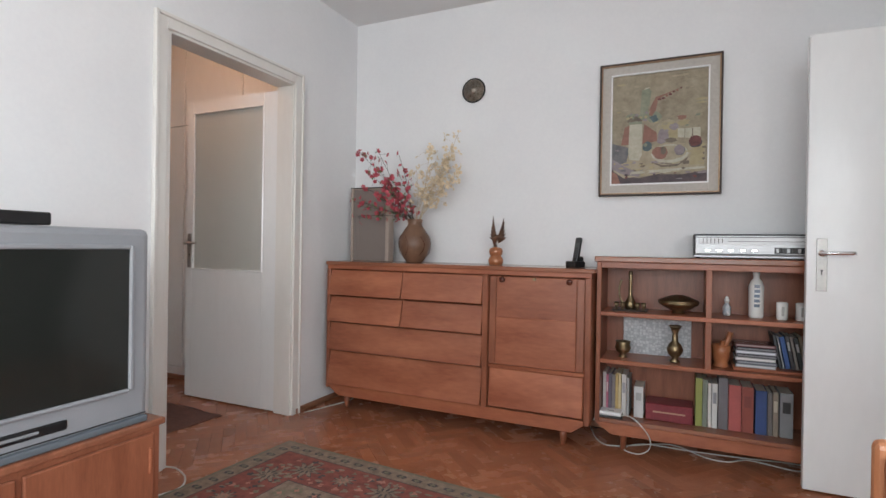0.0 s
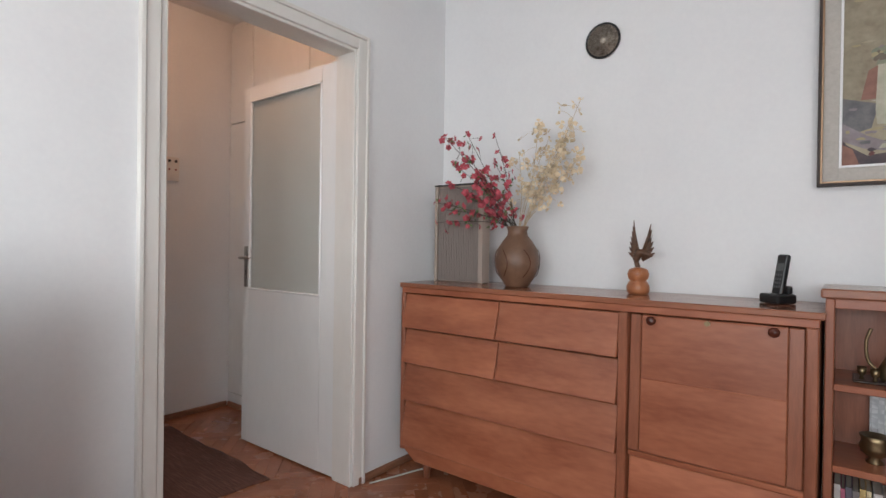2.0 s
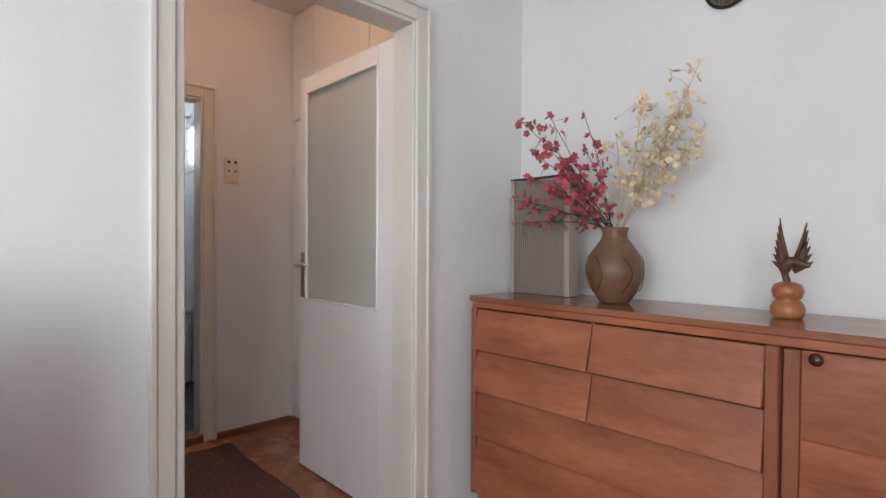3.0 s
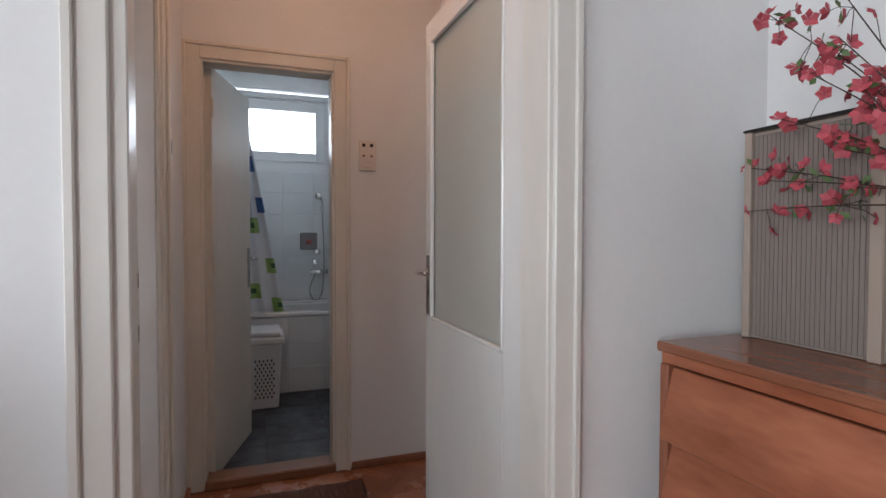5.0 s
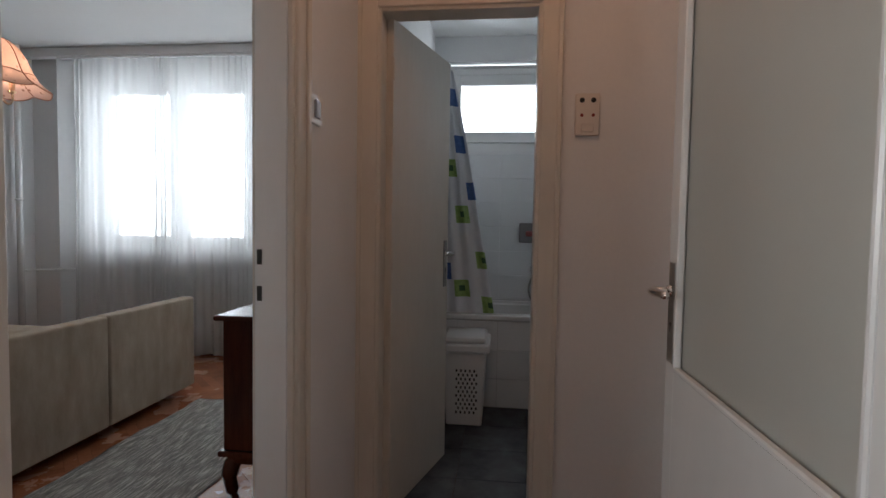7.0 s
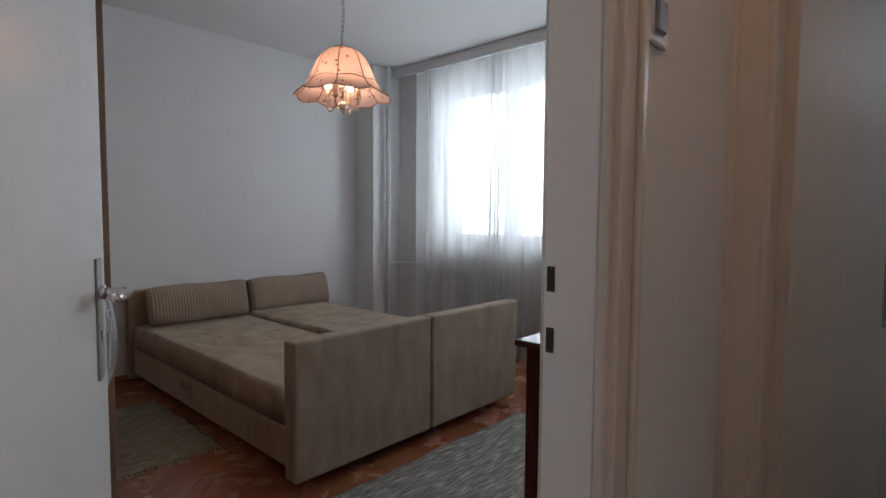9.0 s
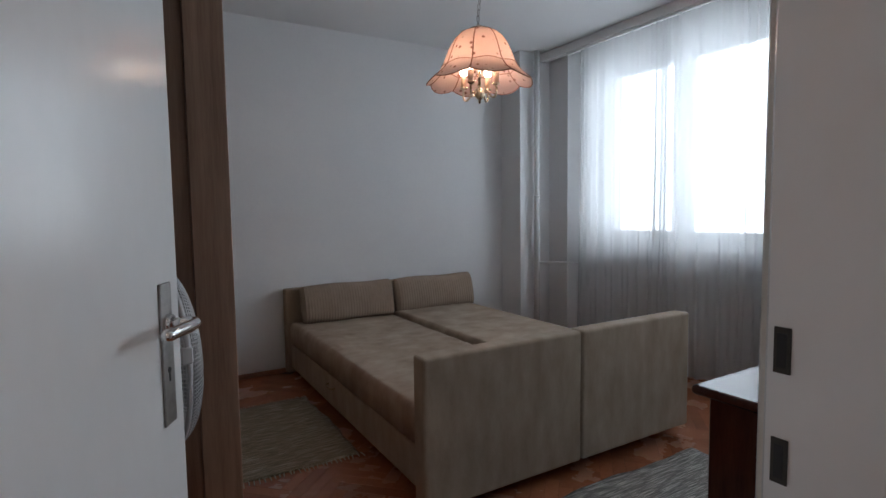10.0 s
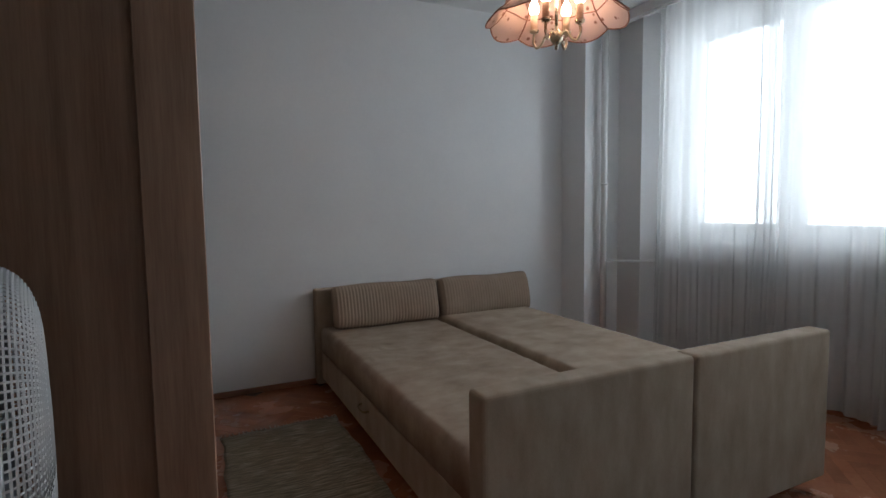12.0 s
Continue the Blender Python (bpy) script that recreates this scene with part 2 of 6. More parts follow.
shell("wall_bedroom_west", [
    (-6.30, -5.95, -2.21, -1.69, 0, H), (-6.30, -5.95, 1.50, 1.58, 0, H), (-6.30, -6.15, -1.69, 1.50, 0, 0.95), (-6.30, -6.15, -1.69, 1.50, 2.42, H),
    (-6.30, -6.15, -1.69, -1.43, 0.95, 2.42), (-6.30, -6.15, 1.46, 1.50, 0.95, 2.42)], WALL)
shell("wall_chase", [(-5.95, -5.60, -2.21, -1.93, 0, H)], WALL)
shell("wall_bathroom", [(-6.0, -3.77, 2.75, 2.85, 0, H), (-6.0, -5.83, 1.68, 2.75, 0, 1.77), (-6.0, -5.83, 1.68, 2.75, 2.46, H), (-6.0, -5.83, 2.66, 2.75, 1.77, 2.46), (-6.0, -5.83, 1.68, 1.73, 1.77, 2.46)], WALL)
shell("ceiling", [(-6.3, 3.1, -2.6, 3.45, H, H + 0.15)], CEIL)
shell("floor", [(-6.3, 3.1, -2.6, 3.45, -0.15, -0.012)], GAP)


# ---- doors and casings ----
def door_casing(name, label, axis, face, out, lo, hi, top, depth, material, width=0.085, rebate=0.0, lining=None):
    """Lining and stepped architraves on both sides of an opening lo..hi in a wall whose faces are face and face - out * depth."""
    ob = thing(name, label, "door frame", (0, 0, 0), kind="structure")

    def b(a0, a1, f0, f1, z0, z1, bev=0.003, bm=None):
        f0, f1 = min(f0, f1), max(f0, f1)
        return box(f0, f1, a0, a1, z0, z1, bev, bm=bm) if axis == "x" else box(a0, a1, f0, f1, z0, z1, bev, bm=bm)

    back = face - out * depth
    t = 0.025
    if rebate:
        part("jamb", b(lo - rebate, lo - rebate + 0.018, face - out * 0.062, back - out * 0.004, 0, top), material, ob)
        part("door_stop", b(lo - rebate, lo + t + 0.014, face + out * 0.004, face - out * 0.060, 0, top), material, ob)
    else:
        part("jamb", b(lo, lo + t, face - out * (0.012 if lining else -0.004), back - out * 0.004, 0, top), lining or material, ob)
        if lining:
            part("door_stop", b(lo, lo + t + 0.002, face + out * 0.004, face - out * 0.012, 0, top), material, ob)
    part("jamb", b(hi - t, hi, face + out * 0.004, back - out * 0.004, 0, top), material, ob)
    part("head_lining", b(lo + t, hi - t, face + out * 0.004, back - out * 0.004, top - t, top), material, ob)
    opening = lo
    for f, o in ((face, out), (back, -out)):
        lo = opening - (rebate if o != out else 0)
        for a0, a1, e0, e1 in ((lo - width + 0.012, lo + 0.012, lo - width + 0.012, lo - width + 0.03), (hi - 0.012, hi + width - 0.012, hi + width - 0.03, hi + width - 0.012)):
            bm = b(a0, a1, f + o * 0.001, f + o * 0.016, 0, top + width - 0.012)
            b(e0, e1, f + o * 0.015, f + o * 0.026, 0, top + width - 0.012, bm=bm)
            part("architrave", bm, material, ob)
        bm = b(lo + 0.012, hi - 0.012, f + o * 0.001, f + o * 0.016, top - 0.012, top + width - 0.012)
        b(lo - width + 0.03, hi + width - 0.03, f + o * 0.015, f + o * 0.026, top + width - 0.03, top + width - 0.012, bm=bm)
        part("architrave_head", bm, material, ob)
    return ob


def lever_set(leaf, x, z, y_face, side, toward, plate_h=0.23):
    """Long plate, lever and keyhole on a leaf that lies along x; side is -1 or 1 in y; toward is the way the lever points in x."""
    y0, y1 = sorted((y_face, y_face + side * 0.004))
    plate = part("handle_plate", box(x - 0.02, x + 0.02, y0, y1, z - plate_h * 0.72, z + plate_h * 0.28, 0.0015), STEEL, leaf, "brushed steel long plate")
    neck = cyl((x, y_face, z), (x, y_face + side * 0.045, z), 0.009)
    cyl((x, y_face + side * 0.002, z), (x, y_face + side * 0.012, z), 0.014, bm=neck)
    tube(smooth_path([(x, y_face + side * 0.045, z), (x + toward * 0.02, y_face + side * 0.052, z), (x + toward * 0.11, y_face + side * 0.048, z + 0.002)], 5), [0.009] * 6 + [0.0095] * 4 + [0.007], n=10, bm=neck)
    part("lever", neck, CHROME, plate, "chrome lever handle", smooth=True)
    kz = z - plate_h * 0.36
    hole = cyl((x, y1 if side > 0 else y0, kz + 0.006), (x, (y1 if side > 0 else y0) + side * 0.0008, kz + 0.006), 0.005)
    yy = sorted(((y1 if side > 0 else y0), (y1 if side > 0 else y0) + side * 0.0008))
    box(x - 0.002, x + 0.002, yy[0], yy[1], kz - 0.012, kz + 0.004, bm=hole)
    part("keyhole", hole, BLACK, plate)


def door_leaf(name, label, width, hinge, angle, glass=None, handle_x=None, sides=(-1, 1), material=None, height=2.0, plate_h=0.23, hz=1.05, hinges=(0.25, 1.0, 1.75)):
    """A leaf modelled from its hinge along +x, then turned about z."""
    ob = thing(name, label, "door", (0, 0, 0))
    t = 0.04
    m = material or PAINT
    if glass:
        gx0, gx1, gz0, gz1 = glass
        bm = box(0, gx0, -t / 2, t / 2, 0.01, 0.01 + height, 0.002)
        box(gx1, width, -t / 2, t / 2, 0.01, 0.01 + height, 0.002, bm=bm)
        box(gx0, gx1, -t / 2, t / 2, 0.01, gz0, bm=bm)
        box(gx0, gx1, -t / 2, t / 2, gz1, 0.01 + height, bm=bm)
        leaf = part("leaf", bm, m, ob)
        for s in (-1, 1):
            y0, y1 = sorted((s * (t / 2 - 0.012), s * (t / 2 + 0.004)))
            bead = box(gx0, gx0 + 0.012, y0, y1, gz0, gz1, 0.003)
            box(gx1 - 0.012, gx1, y0, y1, gz0, gz1, 0.003, bm=bead)
            box(gx0, gx1, y0, y1, gz0, gz0 + 0.012, 0.003, bm=bead)
            box(gx0, gx1, y0, y1, gz1 - 0.012, gz1, 0.003, bm=bead)
            part("glazing_bead", bead, m, ob)
        part("frosted_pane", box(gx0, gx1, -0.003, 0.003, gz0, gz1), FROST, ob, "frosted glass pane")
    else:
        leaf = part("leaf", box(0, width, -t / 2, t / 2, 0.01, 0.01 + height, 0.002), m, ob)
    for s in sides:
        lever_set(ob, handle_x if handle_x else width - 0.06, hz, s * t / 2, s, -1, plate_h)
    for z in hinges:
        part("hinge", cyl((-0.004, -t / 2 - 0.004, z), (-0.004, -t / 2 - 0.004, z + 0.09), 0.007, n=10), m, ob)
    ob.matrix_basis = pose(hinge[0], hinge[1], 0, 0, 0, angle)
    return ob


FROST = textured("frosted_glass", (0.66, 0.67, 0.63), (0.70, 0.71, 0.67), 0.35, 3, bump=0.15, fine=400, distance=0.0004)
FROST.node_tree.nodes["Principled BSDF"].inputs["Transmission Weight"].default_value = 0.32
FROST.node_tree.nodes["Principled BSDF"].inputs["Roughness"].default_value = 0.5

door_casing("door_frame_living", "cream gloss painted frame round the hall doorway", "x", -2.08, 1, 1.74, 2.64, 2.05, 0.12, CASING, 0.067, 0.04)
door_casing("door_frame_bathroom", "cream painted stepped frame round the bathroom doorway", "x", -3.67, 1, 1.74, 2.37, 2.01, 0.10, CREAM, 0.075)
door_casing("door_frame_bedroom", "cream painted frame round the bedroom doorway", "y", 1.68, 1, -3.06, -2.215, 2.03, 0.10, CREAM, 0.062, lining=PAINT)
door_casing("door_frame_balcony", "white painted frame behind the open door beside the bookcase", "x", 1.45, -1, 2.04, 2.87, 2.03, 0.15, PAINT)

door_leaf("glazed_door", "open white painted door with tall frosted glass pane", 0.82, (-2.175, 2.64), 180, glass=(0.138, 0.763, 0.870, 1.935), handle_x=0.785, hinges=(0.22, 0.95, 1.72))
door_leaf("bathroom_door", "open cream flush door of the bathroom", 0.61, (-3.755, 1.775), 164.5, handle_x=0.57, material=CREAM, height=1.98)
door_leaf("bedroom_door", "open glossy white flush door of the bedroom with steel lever", 0.82, (-2.245, 1.563), 244.1, handle_x=0.765)
door_leaf("living_room_door", "open white flush door standing before the bookcase", 0.80, (1.395, 2.872), 180, handle_x=0.745, sides=(1,))


DARKMETAL = mat("dark_metal", (0.06, 0.055, 0.05), 0.4, 0.6)


def strike(y, zs, x=-3.034):
    ob = thing("strike_plate", "dark metal strike plate set in the white door jamb", "strike plate", (x, y, zs))
    part("plate", box(x, x + 0.0015, y - 0.007, y + 0.007, zs - 0.020, zs + 0.020, 0.0004), DARKMETAL, ob)
    part("latch_hole", box(x + 0.0014, x + 0.002, y - 0.004, y + 0.004, zs - 0.015, zs + 0.015), BLACK, ob)


for z in (1.10, 1.003):
    strike(1.592, z)
for z in (1.11, 1.01):
    sp = thing("strike_plate", "painted strike plate with narrow latch hole in the door jamb", "strike plate", (-2.130, 1.7788, z))
    part("plate", box(-2.1375, -2.1215, 1.7785, 1.7800, z - 0.020, z + 0.020, 0.0004), CASING, sp)
    part("latch_hole", box(-2.132, -2.127, 1.7798, 1.7804, z - 0.014, z + 0.014), MAHOG, sp)

# thresholds and skirting
solid("threshold_bathroom", box(-3.77, -3.645, 1.76, 2.36, 0.0, 0.045, 0.006), SKIRT, kind="structure")
solid("threshold_bedroom", box(-3.03, -2.245, 1.58, 1.68, 0.0, 0.006, 0.002), SKIRT, kind="structure")


def skirting(x0, x1, y0, y1):
    solid("baseboard", box(x0, x1, y0, y1, 0, 0.035, 0.006), SKIRT, kind="structure")


skirting(-2.08, -2.06, 2.66, 3.30)
skirting(-2.06, 1.45, 3.28, 3.30)
skirting(-2.08, -2.06, -2.35, 1.66)
skirting(-3.67, -3.65, 2.44, 2.91)
skirting(-3.65, -3.14, 1.68, 1.70)
skirting(-5.60, -2.22, -2.21, -2.19)
skirting(-5.60, -5.58, -2.19, -1.93)
skirting(-5.95, -5.93, -1.93, -1.69)
skirting(-5.95, -3.07, 1.56, 1.58)

# ---- windows ----
GLASS = mat("window_glass", (1, 1, 1), 0.0)
GLASS.node_tree.nodes["Principled BSDF"].inputs["Transmission Weight"].default_value = 1.0
FRAME = mat("window_frame_white", (0.78, 0.78, 0.78), 0.35)


def window_x(name, label, x, y0, y1, z0, z1, sashes, depth=0.06, f=0.05, g=0.085):
    """A window in a wall of constant x, with a frame, sashes and panes."""
    ob = thing(name, label, "window", (x, (y0 + y1) / 2, z0), kind="structure")
    bm = box(x - depth, x, y0, y0 + f, z0, z1, 0.004)
    box(x - depth, x, y1 - f, y1, z0, z1, 0.004, bm=bm)
    box(x - depth, x, y0 + f, y1 - f, z0, z0 + f, 0.004, bm=bm)
    box(x - depth, x, y0 + f, y1 - f, z1 - f, z1, 0.004, bm=bm)
    w = (y1 - y0 - 2 * f) / sashes
    for k in range(1, sashes):
        box(x - depth, x, y0 + f + k * w - 0.03, y0 + f + k * w + 0.03, z0 + f, z1 - f, 0.004, bm=bm)
    part("window_frame", bm, FRAME, ob)
    for k in range(sashes):
        a, b = y0 + f + k * w + (0.03 if k else 0), y0 + f + (k + 1) * w - (0.03 if k < sashes - 1 else 0)
        bm = box(x - depth + 0.012, x + 0.012, a, a + g, z0 + f, z1 - f, 0.005)
        box(x - depth + 0.012, x + 0.012, b - g, b, z0 + f, z1 - f, 0.005, bm=bm)
        box(x - depth + 0.012, x + 0.012, a + g, b - g, z0 + f, z0 + f + g, 0.005, bm=bm)
        box(x - depth + 0.012, x + 0.012, a + g, b - g, z1 - f - g, z1 - f, 0.005, bm=bm)
        s = part("sash", bm, FRAME, ob)
        p = part("pane", box(x - 0.03, x - 0.026, a + g, b - g, z0 + f + g, z1 - f - g), GLASS, s)
        p.visible_shadow = False
    return ob


window_x("window_bedroom", "white four-part window behind sheer curtains", -6.17, -1.43, 1.46, 0.95, 2.42, 4, f=0.04, g=0.055)
window_x("window_bathroom", "high white tilted window over the bathtub", -5.88, 1.73, 2.66, 1.77, 2.44, 1, f=0.07)
# Unseen living room window, added round the south lamp.
wl = thing("window_living_assumed", "assumed wide white window of the living room, out of view", "window", (0, -2.45, 0.85), kind="structure")
bm = box(-1.2, -1.14, -2.50, -2.42, 0.85, 2.25)
box(1.14, 1.2, -2.50, -2.42, 0.85, 2.25, bm=bm)
box(-1.14, 1.14, -2.50, -2.42, 0.85, 0.91, bm=bm)
box(-1.14, 1.14, -2.50, -2.42, 2.19, 2.25, bm=bm)
box(-0.04, 0.04, -2.50, -2.42, 0.91, 2.19, bm=bm)
part("window_frame", bm, FRAME, wl)

# ---- sideboard ----
SX0, SX1, SY0, SY1 = -1.997, -0.325, 2.868, 3.27


def plank(x0, x1, y0, y1, z0, z1, bevel=0.003, lean=0.0, bm=None):
    """A board; lean pushes its lower edge out towards -y."""
    own = box(x0, x1, y0, y1, z0, z1, bevel)
    if lean:
        for v in own.verts:
            v.co.y -= lean * (z1 - v.co.z) / (z1 - z0)
    return merge(bm, own)


sb = thing("sideboard", "reddish teak sideboard with slanted drawer fronts and tapered legs", "sideboard", ((SX0 + SX1) / 2, 3.05, 0))
part("top", box(SX0 - 0.012, SX1 + 0.015, SY0, SY1, 0.925, 0.948, 0.004), TEAK_TOP, sb, "polished teak top")
part("top_rail", box(SX0, SX1, SY0 + 0.006, SY1 - 0.01, 0.900, 0.925, 0.002), TEAK, sb)
for x0, x1 in ((SX0, SX0 + 0.025), (SX1 - 0.033, SX1)):
    own = box(x0, x1, SY0, SY1, 0.13, 0.900, 0.004)
    part("side_panel", own, TEAK_V, sb)
own = box(SX0, SX1, SY0 + 0.005, SY1, 0.085, 0.155, 0.003)
for v in own.verts:
    if v.co.z < 0.11:
        v.co.x += 0.09 if v.co.x < -1.2 else -0.09
part("base_panel", own, TEAK, sb)
part("back_panel", box(SX0 + 0.03, SX1 - 0.03, SY1 - 0.012, SY1 - 0.002, 0.155, 0.9), TEAK_V, sb)
part("upright", box(-0.920, -0.888, SY0 - 0.012, SY1 - 0.02, 0.155, 0.9, 0.003), TEAK_V, sb)
part("carcass_panel", box(SX0 + 0.03, SX1 - 0.03, SY0 + 0.06, SY1 - 0.02, 0.155, 0.165), TEAK, sb)
dx0, dxm, dx1 = SX0 + 0.03, -1.44, -0.922
for a, b, z0, z1 in ((dx0, dxm - 0.003, 0.735, 0.898), (dxm + 0.003, dx1, 0.735, 0.898), (dx0, dxm - 0.003, 0.566, 0.727), (dxm + 0.003, dx1, 0.566, 0.727), (dx0, dx1, 0.385, 0.558), (dx0, dx1, 0.165, 0.377)):
    part("drawer_front", plank(a, b, SY0 + 0.010, SY0 + 0.030, z0, z1 - 0.004, 0.0025, 0.038), TEAK, sb)
part("drawer_divider", box(dxm - 0.006, dxm + 0.006, SY0 + 0.015, SY0 + 0.06, 0.566, 0.9), TEAK_V, sb)
flap = part("drop_front", plank(-0.846, -0.403, SY0 + 0.024, SY0 + 0.040, 0.405, 0.893, 0.002, 0.018), TEAK, sb)
for x0, x1 in ((-0.885, -0.847), (-0.402, -0.360)):
    part("stile", plank(x0, x1, SY0 + 0.021, SY0 + 0.040, 0.405, 0.893, 0.003, 0.018), TEAK_V, flap)
for z0, z1 in ((0.408, 0.664), (0.667, 0.890)):
    k0, k1 = (0.893 - z0) / 0.488 * 0.018, (0.893 - z1) / 0.488 * 0.018
    own = box(-0.8455, -0.4035, SY0 + 0.0225, SY0 + 0.030, z0, z1, 0.0025)
    for v in own.verts:
        v.co.y -= k1 + (k0 - k1) * (z1 - v.co.z) / (z1 - z0)
    part("board", own, TEAK, flap)
for x in (-0.81, -0.44):
    k = lathe([(0.006, 0), (0.010, 0.006), (0.0155, 0.014), (0.0165, 0.02), (0.012, 0.026), (0.0, 0.028)], (0, 0, 0), 18)
    bmesh.ops.transform(k, matrix=Matrix.Translation((x, SY0 + 0.022, 0.876)) @ Matrix.Rotation(math.pi / 2, 4, "X"), verts=k.verts)
    part("knob", k, MAHOG, flap, "dark turned wooden knob", smooth=True)
part("lock", cyl((-0.63, SY0 + 0.02, 0.883), (-0.63, SY0 + 0.008, 0.883), 0.009), BRASS, flap, "small brass lock")
part("flap_rail", box(-0.885, -0.353, SY0 + 0.005, SY0 + 0.05, 0.382, 0.402, 0.003), TEAK, sb)
part("drawer_front", plank(-0.884, -0.362, SY0 + 0.022, SY0 + 0.040, 0.165, 0.378, 0.004, 0.022), TEAK, sb)
for x in (-1.87, -0.47):
    for y in (2.93, 3.20):
        part("leg", cyl((x, y, 0), (x, y, 0.09), 0.014, 0.023), TEAK_V, sb, smooth=True)

# ---- bookcase ----
BX0, BX1, BY0, BY1 = -0.315, 1.12, 2.975, 3.26
bc = thing("bookcase", "reddish teak open bookcase with three shelves on tapered legs", "bookcase", ((BX0 + BX1) / 2, 3.1, 0))
part("top", box(BX0 - 0.012, BX1 + 0.012, BY0 - 0.012, BY1, 0.985, 1.015, 0.005), TEAK_TOP, bc)
part("top_rail", box(BX0 + 0.024, BX1 - 0.024, BY0, BY0 + 0.02, 0.955, 0.985, 0.002), TEAK, bc)
for x0, x1 in ((BX0, BX0 + 0.024), (BX1 - 0.024, BX1)):
    part("side_panel", box(x0, x1, BY0, BY1, 0.13, 0.985, 0.003), TEAK_V, bc)
for z in (0.722, 0.470):
    part("shelf", box(BX0 + 0.024, BX1 - 0.024, BY0 + 0.002, BY1 - 0.012, z - 0.022, z, 0.002), TEAK, bc)
part("bottom_shelf", box(BX0 + 0.024, BX1 - 0.024, BY0 + 0.005, BY1 - 0.012, 0.135, 0.155, 0.002), TEAK_TOP, bc)
own = box(BX0, BX1, BY0, BY0 + 0.022, 0.075, 0.135, 0.003)
for v in own.verts:
    if v.co.z < 0.1:
        v.co.x += 0.08 if v.co.x < 0.4 else -0.08
part("base_panel", own, TEAK, bc)
part("divider", box(0.207, 0.235, BY0 + 0.001, BY1 - 0.012, 0.722, 0.985, 0.002), TEAK_V, bc)
part("divider", box(0.207, 0.235, BY0 + 0.001, BY1 - 0.012, 0.470, 0.700, 0.002), TEAK_V, bc)
part("back_panel", box(BX0 + 0.02, BX1 - 0.02, BY1 - 0.012, BY1, 0.13, 0.985), TEAK_V, bc)
for x in (-0.17, 0.97):
    for y in (3.00, 3.21):
        part("leg", cyl((x, y, 0), (x, y, 0.135), 0.014, 0.022), TEAK_V, bc, smooth=True)

# ---- television on its cabinet ----
TX, TY0, TY1 = -1.42, 0.42, 1.205
LEDGE = mat("blue_grey_plastic", (0.12, 0.14, 0.16), 0.35)
tv = thing("television", "silver wide tube television standing on a low wooden cabinet", "television", (TX, 0.8, 0.50))
own = box(TX - 0.10, TX, TY0, TY1, 0.502, 1.092, 0.02, 3)
part("front_housing", own, SILVER, tv, smooth=False)
own = box(TX - 0.50, TX - 0.10, TY0 + 0.03, TY1 - 0.03, 0.515, 1.08, 0.02, 2)
for v in own.verts:
    if v.co.x < TX - 0.3:
        v.co.y = 0.81 + (v.co.y - 0.81) * 0.6
        v.co.z = 0.53 + (v.co.z - 0.515) * 0.75
part("rear_housing", own, SILVER, tv)
bm = box(TX, TX + 0.012, TY0 + 0.055, TY0 + 0.07, 0.605, 1.042, 0.004)
box(TX, TX + 0.012, TY1 - 0.070, TY1 - 0.055, 0.605, 1.042, 0.004, bm=bm)
box(TX, TX + 0.012, TY0 + 0.07, TY1 - 0.07, 1.030, 1.045, 0.004, bm=bm)
box(TX, TX + 0.012, TY0 + 0.07, TY1 - 0.07, 0.600, 0.612, 0.004, bm=bm)
part("bezel", bm, SILVER, tv)
own = bmesh.new()
g = 14
vs = [[own.verts.new((TX + 0.004 + 0.010 * (1 - (2 * i / g - 1) ** 2) * (1 - (2 * j / g - 1) ** 2), TY0 + 0.066 + (TY1 - TY0 - 0.132) * i / g, 0.608 + 0.426 * j / g)) for j in range(g + 1)] for i in range(g + 1)]
for i in range(g):
    for j in range(g):
        own.faces.new((vs[i][j], vs[i + 1][j], vs[i + 1][j + 1], vs[i][j + 1]))
part("screen", own, SCREEN, tv, "dark green grey switched-off tube", smooth=True)
part("base_ledge", box(TX - 0.10, TX + 0.016, TY0 + 0.012, TY1 - 0.012, 0.5005, 0.520, 0.005, 2), LEDGE, tv, "blue grey lower ledge")
part("groove", box(TX - 0.09, TX + 0.0015, TY0 + 0.010, TY1 - 0.010, 0.523, 0.5265), BLACK, tv)
fl = part("control_flap", box(TX, TX + 0.006, 0.66, 0.965, 0.543, 0.569, 0.005, 2), BLACK, tv, "dark oval control flap")
part("control_cover", box(TX + 0.006, TX + 0.009, 0.72, 0.895, 0.552, 0.560, 0.002), SILVER, fl)
cab = thing("television_cabinet", "orange brown wooden low cabinet under the television", "cabinet", (-1.75, 0.6, 0))
part("cabinet_top", box(-2.04, TX + 0.03, -0.1, 1.245, 0.478, 0.500, 0.006, 2), TEAK_TOP, cab)
part("body", box(-2.03, TX + 0.015, -0.08, 1.235, 0.05, 0.478, 0.003), TEAK_V, cab)
part("plinth", box(-2.0, TX - 0.02, -0.06, 1.2, 0.0, 0.05), TEAK, cab)
for a, b in ((-0.05, 0.39), (0.40, 0.835), (0.85, 1.205)):
    d = part("door", box(TX + 0.015, TX + 0.032, a, b, 0.06, 0.462, 0.004), TEAK_V, cab)
    part("handle", box(TX + 0.032, TX + 0.040, b - 0.022, b - 0.012, 0.34, 0.42, 0.002), TEAK, d)
stb = thing("set_top_box", "flat black receiver lying on the television", "receiver", (-1.5, 0.76, 1.092))
part("case", box(-1.60, -1.44, 0.62, 0.935, 1.094, 1.128, 0.004), BLACK, stb)
part("display", box(-1.44, -1.4392, 0.74, 0.80, 1.106, 1.116), mat("red_display", (0.25, 0.02, 0.02), 0.3), stb, "small dark red display")

